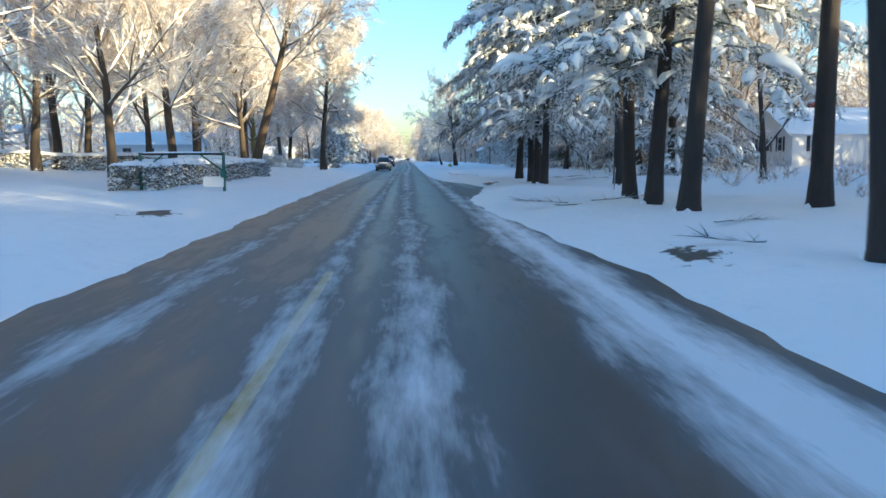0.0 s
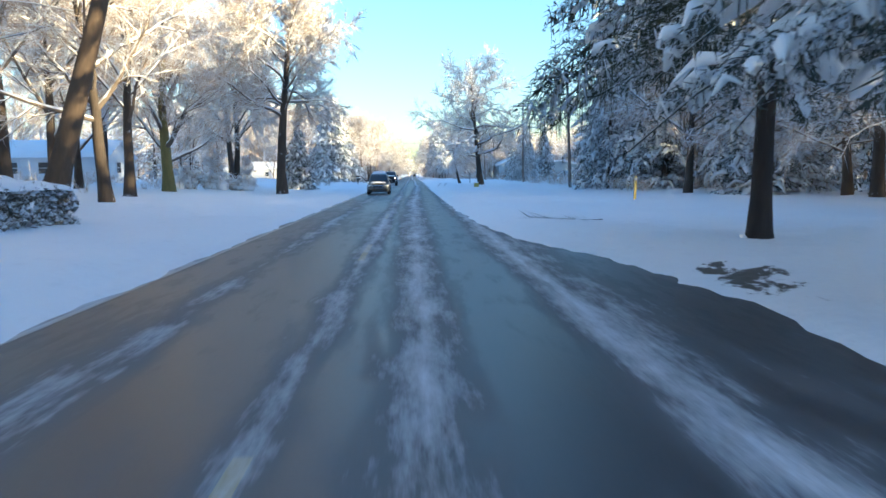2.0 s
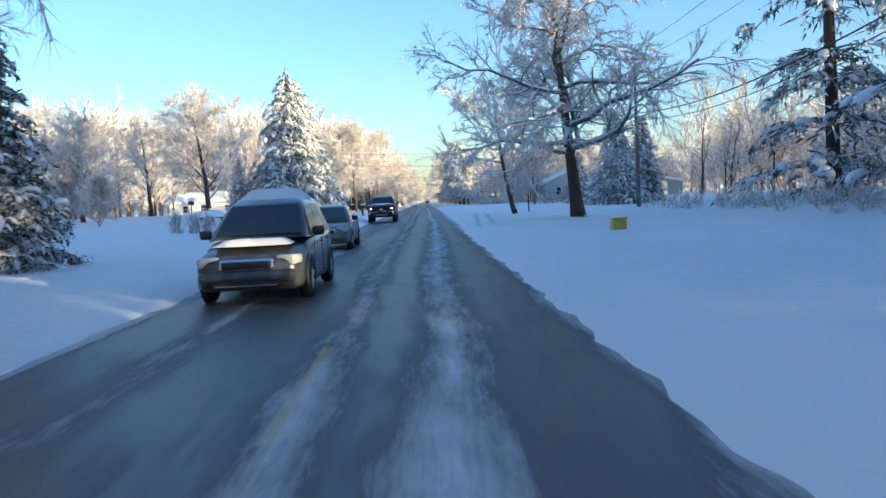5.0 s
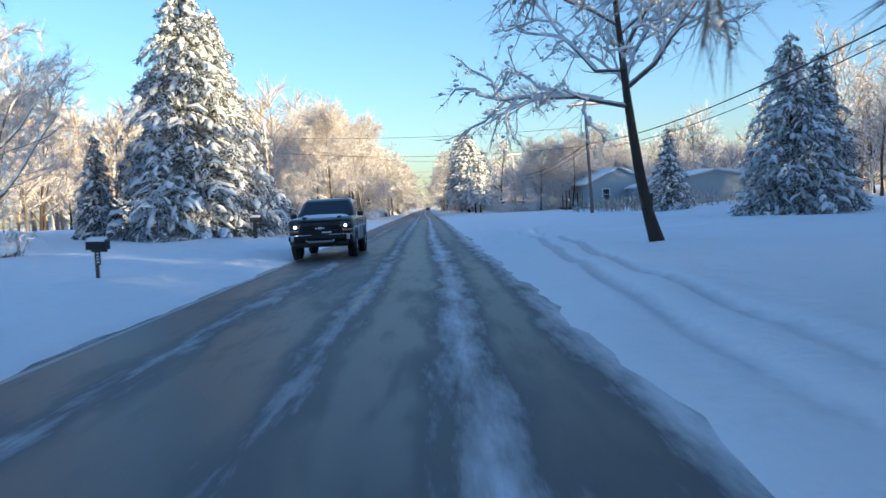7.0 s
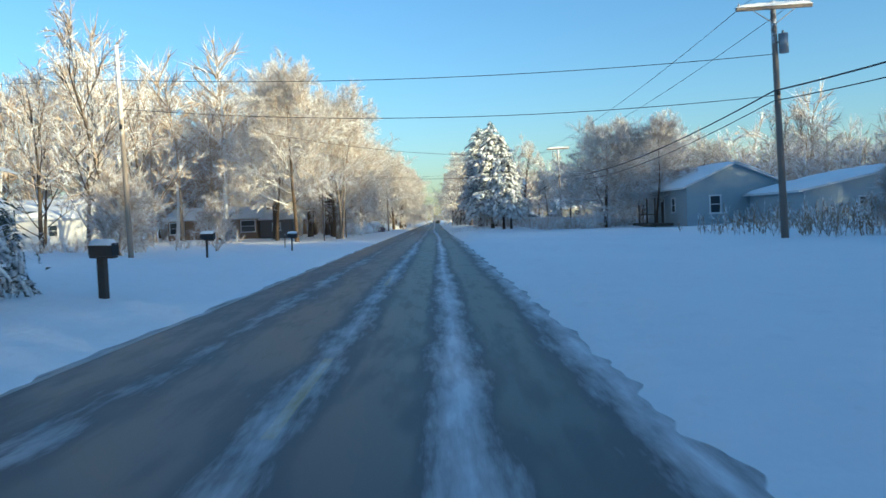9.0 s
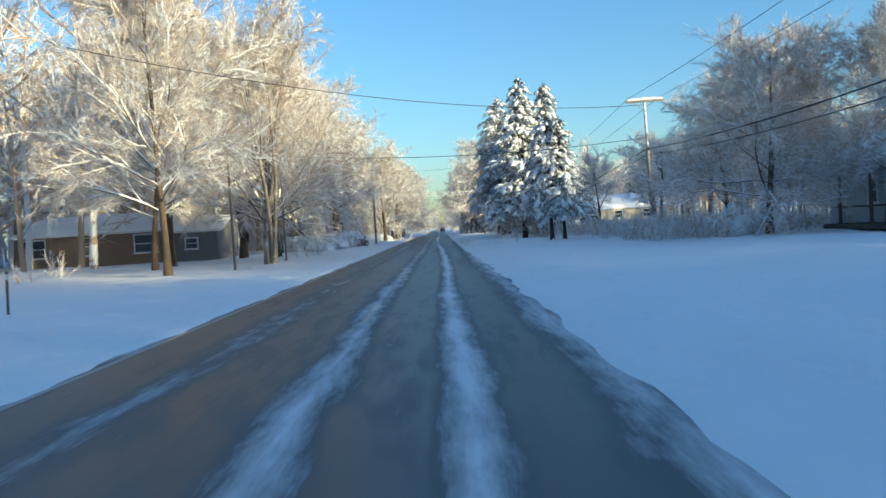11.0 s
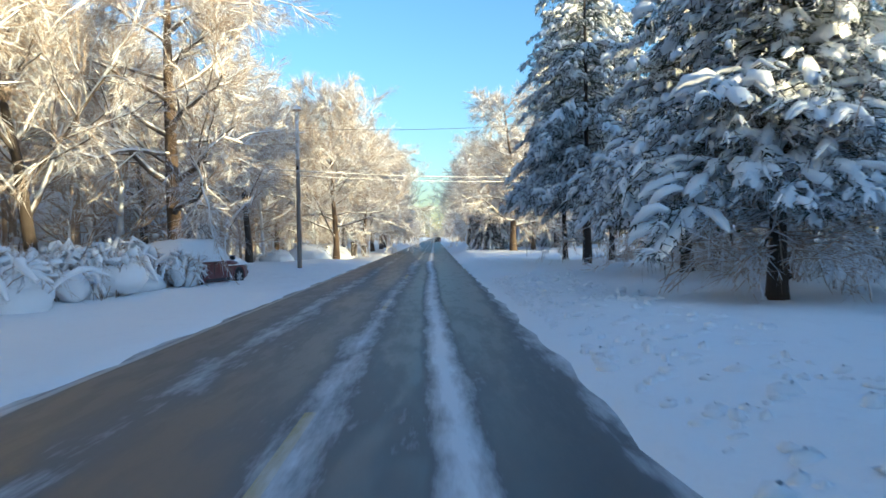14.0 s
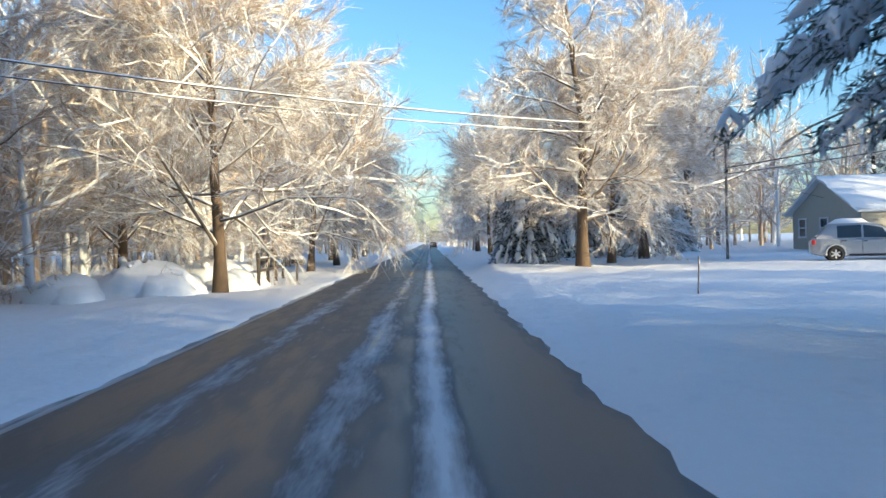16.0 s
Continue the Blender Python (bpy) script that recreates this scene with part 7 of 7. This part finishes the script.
def vehicle(name, spec, x, y, turn, label, group="", paint=None, lights=None, snow=True):
    root = new(name)
    part("body", ring_loft(spec["body"]), paint, root, smooth=True)
    c = spec["cabin"]
    at = cabin_shape(c)
    ys = np.linspace(c["line"][0][0], c["line"][-1][0], 14)
    bm = bmesh.new()
    rings = [[bm.verts.new(at(yy, s, sd)) for sd, s in ((1, 0), (1, 0.5), (1, 0.92), (0.9, 1.0), (-0.9, 1.0), (-1, 0.92), (-1, 0.5), (-1, 0))] for yy in ys]
    for a, b in zip(rings, rings[1:]):
        for i in range(7):
            bm.faces.new((a[i], a[i + 1], b[i + 1], b[i]))
    bmesh.ops.remove_doubles(bm, verts=bm.verts, dist=0.0005)
    bmesh.ops.recalc_face_normals(bm, faces=bm.faces)
    part("cabin", bm, paint, root, smooth=True)
    f0, f1 = c["line"][0][0], c["line"][1][0]
    r1, r0 = c["line"][-2][0], c["line"][-1][0]
    lift = Vector((0, -0.012, 0.014))
    panel([at(f0 + (f1 - f0) * 0.08, 1, -0.9) + lift, at(f0 + (f1 - f0) * 0.08, 1, 0.9) + lift, at(f0 + (f1 - f0) * 0.9, 1, 0.88) + lift, at(f0 + (f1 - f0) * 0.9, 1, -0.88) + lift], PANE, root, "windscreen")
    lift = Vector((0, 0.012, 0.014))
    panel([at(r1 + (r0 - r1) * 0.12, 1, -0.86) + lift, at(r1 + (r0 - r1) * 0.12, 1, 0.86) + lift, at(r1 + (r0 - r1) * 0.85, 1, 0.86) + lift, at(r1 + (r0 - r1) * 0.85, 1, -0.86) + lift], PANE, root, "rear_window")
    for sd in (-1, 1):
        for a, b in c["windows"]:
            panel([at(a, 0.06, sd, 0.012), at(b, 0.06, sd, 0.012), at(min(b, r1 + 0.35 * (r0 - r1)), 0.86, sd, 0.012), at(max(a, f1 - 0.12), 0.86, sd, 0.012)], PANE, root, "side_window")
        mirror_y = f0 + 0.35
        part("mirror", box((0.2, 0.12, 0.15), (sd * (c["hw"] + 0.14), mirror_y, c["belt"] + 0.1), 0.04), BLACK_TRIM, root, smooth=True)
        for hx, hy in spec["handles"]:
            part("door_handle", box((0.03, 0.2, 0.035), (sd * (spec["hw"] + 0.012), hy, hx), 0.01), BLACK_TRIM if not spec.get("chrome") else CHROME, root)
        L = spec["lamp"]
        part("headlight", box(L["size"], (sd * L["x"], L["y"], L["z"]), 0.05, Matrix.Rotation(sd * -0.35, 4, "Z")), spec.get("lens", LENS), root, spec.get("lens_label", "clear headlight lens"), True)
        if lights:
            part("lit_bulb", rod((sd * (L["x"] - 0.02), L["y"] - L["size"][1] / 2 - 0.04, L["z"]), (sd * (L["x"] - 0.02), L["y"], L["z"]), 0.036, 0.05, 16), HEADLIGHT_ON, root, "shining headlight")
            part("lamp_trim", box((L["size"][0] * 1.05, 0.05, 0.03), (sd * L["x"], L["y"] - L["size"][1] / 2, L["z"] - L["size"][2] / 2 - 0.02), 0.01, Matrix.Rotation(sd * -0.2, 4, "Z")), CHROME, root, "chrome strip")
        T = spec["tail"]
        part("tail_light", box(T["size"], (sd * T["x"], T["y"], T["z"]), 0.03), TAIL, root)
    for wx, wy in spec["wheels"]:
        for sd in (-1, 1):
            wheel(root, sd * wx, wy, spec["tyre"][0], spec["tyre"][1])
            arch = bmesh.new()
            bmesh.ops.create_cone(arch, cap_ends=True, segments=24, radius1=spec["tyre"][0] * 1.16, radius2=spec["tyre"][0] * 1.16, depth=0.1)
            bmesh.ops.transform(arch, matrix=Matrix.Translation((sd * (spec["hw"] - 0.045), wy, spec["tyre"][0] + 0.02)) @ Matrix.Rotation(math.pi / 2, 4, "Y"), verts=arch.verts)
            part("wheel_arch", arch, BLACK_TRIM, root)
            flare = Soup()
            ang = np.linspace(-0.25, math.pi + 0.25, 15)
            rad = spec["tyre"][0] * 1.2
            flare.tube(np.stack([np.full(15, sd * (spec["hw"] - 0.01)), wy + rad * np.cos(ang), spec["tyre"][0] + 0.02 + rad * np.sin(ang)], -1), np.full(15, 0.04), 6)
            put("fender_flare", flare.mesh("fender_flare"), spec.get("flare") or paint, root)
        for yy in spec["seams"]:
            for sd in (-1, 1):
                if wy == spec["wheels"][0][1]:
                    part("door_seam", box((0.012, 0.012, c["belt"] - spec["sill"] - 0.1), (sd * (spec["hw"] + 0.001), yy, (c["belt"] + spec["sill"]) / 2)), BLACK_TRIM, root)
    for sd in (-1, 1):
        part("rocker_trim", box((0.05, spec["wheels"][1][1] - spec["wheels"][0][1] - 1.0, 0.09), (sd * (spec["hw"] - 0.02), (spec["wheels"][0][1] + spec["wheels"][1][1]) / 2, spec["sill"] + 0.03), 0.015), BLACK_TRIM, root)
    for nm, size, pos, mat in spec["front"]:
        part(nm, box(size, pos, min(size) * 0.42), mat or paint, root)
    if snow:
        for lx, ly, h, pos in spec["snow"]:
            put("snow_patch", snow_slab(lx, ly, h, pos, 5, 9, 7), SNOW, root)
    root.matrix_basis = Matrix.LocRotScale((x, y, 0.0), Euler((0, 0, turn)), None)
    return tagged(root, label, "car" if name != "pickup_truck" else "pickup truck", group)


SEDAN = dict(
    hw=0.85, sill=0.24, seams=(1.42, 2.45, 3.28), tyre=(0.31, 0.2), wheels=[(0.785, 0.85), (0.785, 3.47)], handles=[(0.84, 2.35), (0.86, 3.15)],
    body=[(0.0, 0.34, 0.62, 0.6, 0.1), (0.06, 0.24, 0.68, 0.74, 0.12), (0.25, 0.2, 0.76, 0.81, 0.13), (0.8, 0.19, 0.86, 0.845, 0.14), (1.25, 0.19, 0.93, 0.85, 0.13), (2.2, 0.19, 0.96, 0.85, 0.12), (3.3, 0.19, 0.99, 0.85, 0.13), (4.0, 0.22, 1.02, 0.83, 0.14), (4.3, 0.28, 0.98, 0.77, 0.14), (4.42, 0.38, 0.86, 0.66, 0.12)],
    cabin=dict(belt=0.9, roof=1.44, hw=0.79, roof_hw=0.56, line=[(1.05, 0.93), (1.95, 1.40), (2.3, 1.44), (3.05, 1.42), (3.95, 1.02)], windows=[(1.5, 2.42), (2.5, 3.35)]),
    lamp=dict(x=0.62, y=0.2, z=0.66, size=(0.34, 0.3, 0.16)), tail=dict(x=0.7, y=4.32, z=0.82, size=(0.2, 0.14, 0.22)),
    front=[("grille_trim", (0.84, 0.1, 0.18), (0, 0.02, 0.61), CHROME), ("grille", (0.78, 0.1, 0.13), (0, 0.005, 0.61), BLACK_TRIM), ("badge", (0.16, 0.03, 0.06), (0, -0.05, 0.61), DARK_METAL), ("bumper", (1.5, 0.2, 0.2), (0, 0.03, 0.43), None), ("lower_grille", (1.05, 0.1, 0.09), (0, -0.04, 0.32), BLACK_TRIM), ("lower_trim", (0.95, 0.05, 0.018), (0, -0.085, 0.3), GREY_METAL)],
    snow=[(0.8, 0.5, 0.03, (0, 2.7, 1.435))])
SUV = dict(SEDAN, cabin=dict(belt=0.95, roof=1.62, hw=0.8, roof_hw=0.6, line=[(1.0, 0.97), (1.8, 1.55), (2.2, 1.62), (3.7, 1.58), (4.2, 1.05)], windows=[(1.45, 2.4), (2.48, 3.4)]), snow=[(1.2, 0.8, 0.1, (0, 0.75, 0.88)), (1.1, 1.5, 0.2, (0, 2.9, 1.6))])
TRUCK = dict(
    hw=1.0, sill=0.5, seams=(1.75, 2.9, 3.98), chrome=False, tyre=(0.42, 0.29), wheels=[(0.89, 1.02), (0.89, 4.66)], handles=[(1.12, 2.75), (1.12, 3.8)],
    body=[(0.0, 0.52, 1.16, 0.93, 0.07), (0.07, 0.46, 1.24, 0.985, 0.08), (0.5, 0.44, 1.29, 1.0, 0.1), (1.6, 0.44, 1.33, 1.0, 0.1), (3.9, 0.44, 1.33, 1.0, 0.09), (4.1, 0.44, 1.35, 1.0, 0.08), (5.7, 0.48, 1.36, 0.99, 0.08), (5.82, 0.52, 1.34, 0.96, 0.08)],
    cabin=dict(belt=1.27, roof=1.92, hw=0.96, roof_hw=0.74, line=[(1.5, 1.3), (2.2, 1.86), (2.55, 1.92), (3.85, 1.9), (4.15, 1.32)], windows=[(1.9, 2.85), (2.95, 3.9)]),
    lens=BLACK_TRIM, lens_label="dark headlight housing", lamp=dict(x=0.8, y=0.1, z=1.03, size=(0.36, 0.26, 0.2)), tail=dict(x=0.92, y=5.78, z=1.05, size=(0.16, 0.1, 0.4)),
    front=[("grille", (1.28, 0.1, 0.17), (0, -0.01, 1.08), BLACK_TRIM), ("lower_grille", (1.42, 0.1, 0.22), (0, -0.01, 0.84), BLACK_TRIM), ("bonnet_lip", (1.86, 0.16, 0.07), (0, 0.06, 1.2), None), ("bonnet_ridge", (0.1, 1.3, 0.05), (0.55, 0.85, 1.31), None), ("bonnet_ridge", (0.1, 1.3, 0.05), (-0.55, 0.85, 1.31), None), ("grille_bar", (1.36, 0.06, 0.07), (0, -0.05, 0.965), DARK_METAL), ("badge", (0.3, 0.03, 0.045), (0, -0.095, 0.968), CHROME), ("badge", (0.13, 0.03, 0.1), (0, -0.092, 0.968), CHROME), ("grille_slat", (1.36, 0.03, 0.02), (0, -0.06, 0.88), DARK_METAL), ("grille_slat", (1.36, 0.03, 0.02), (0, -0.06, 0.8), DARK_METAL),
           ("turn_signal", (0.3, 0.05, 0.06), (0.8, -0.04, 0.88), AMBER), ("turn_signal", (0.3, 0.05, 0.06), (-0.8, -0.04, 0.88), AMBER), ("bumper", (2.0, 0.26, 0.2), (0, -0.06, 0.68), DARK_METAL), ("bumper_trim", (0.7, 0.05, 0.035), (0.62, -0.19, 0.77), CHROME), ("bumper_trim", (0.7, 0.05, 0.035), (-0.62, -0.19, 0.77), CHROME), ("air_dam", (1.7, 0.16, 0.22), (0, 0.02, 0.5), BLACK_TRIM), ("skid_plate", (0.8, 0.06, 0.07), (0, -0.17, 0.56), GREY_METAL), ("tow_hook", (0.05, 0.12, 0.08), (0.42, -0.2, 0.6), CHROME), ("tow_hook", (0.05, 0.12, 0.08), (-0.42, -0.2, 0.6), CHROME), ("fog_light", (0.1, 0.05, 0.16), (0.86, -0.185, 0.68), LENS), ("fog_light", (0.1, 0.05, 0.16), (-0.86, -0.185, 0.68), LENS), ("plate", (0.3, 0.02, 0.05), (0.2, -0.1, 0.84), WHITE_BAR)],
    snow=[(1.6, 0.75, 0.09, (0, 1.15, 1.3)), (1.7, 1.5, 0.12, (0, 4.95, 1.35))])

GREY_PAINT = car_paint("grey_green_paint", (0.14, 0.15, 0.14))
DARK_PAINT = car_paint("dark_blue_grey_paint", (0.04, 0.045, 0.05))
BLACK_PAINT = car_paint("black_paint", (0.008, 0.009, 0.01), 0.12)
RED_PAINT = car_paint("dark_red_paint", (0.11, 0.008, 0.01), 0.15)
SILVER_PAINT = car_paint("silver_paint", (0.4, 0.41, 0.43))

vehicle("car", SUV, -1.3, 98.0, 0.0, "dark oncoming car with frosted windscreen on the road", "cars on the road", DARK_PAINT)
vehicle("car", SEDAN, -1.85, 111.6, 0.0, "grey-green salt-stained sedan on the road", "cars on the road", GREY_PAINT)
vehicle("pickup_truck", TRUCK, -1.75, 145.0, 0.0, "black pickup truck with lit headlights and snowy bonnet", "", BLACK_PAINT, True)
vehicle("car", SUV, 2.4, 470.0, math.pi, "dark car far ahead on the road", "cars on the road", BLACK_PAINT)
BURIED = dict(SEDAN, snow=[(1.75, 1.7, 0.3, (0, 0.95, 0.72)), (1.75, 3.2, 0.75, (0, 2.9, 0.9))])
red = vehicle("car", BURIED, -6.1, 267.9, math.pi - 0.3, "dark red parked car buried under snow", "parked cars", RED_PAINT)
red.location.z = on_ground(-6.2, 265.0, 0.16)
snow_shrub(-6.7, 263.7, 1.0, 1.15, 42, "brush heap under snow beside the parked car", 90)
snow_shrub(-8.5, 262.4, 2.1, 1.6, 41, "brush heap bowed over the parked car by snow", 110)
for x, y, turn, paint, lab in ((22.0, 304.5, 1.2, SILVER_PAINT, "silver parked car covered with snow"), (26.4, 306.5, 1.3, BLACK_PAINT, "dark parked car covered with snow")):
    pc = vehicle("car", SUV, x, y, turn, lab, "parked cars", paint)
    pc.location.z = on_ground(x, y, 0.08)
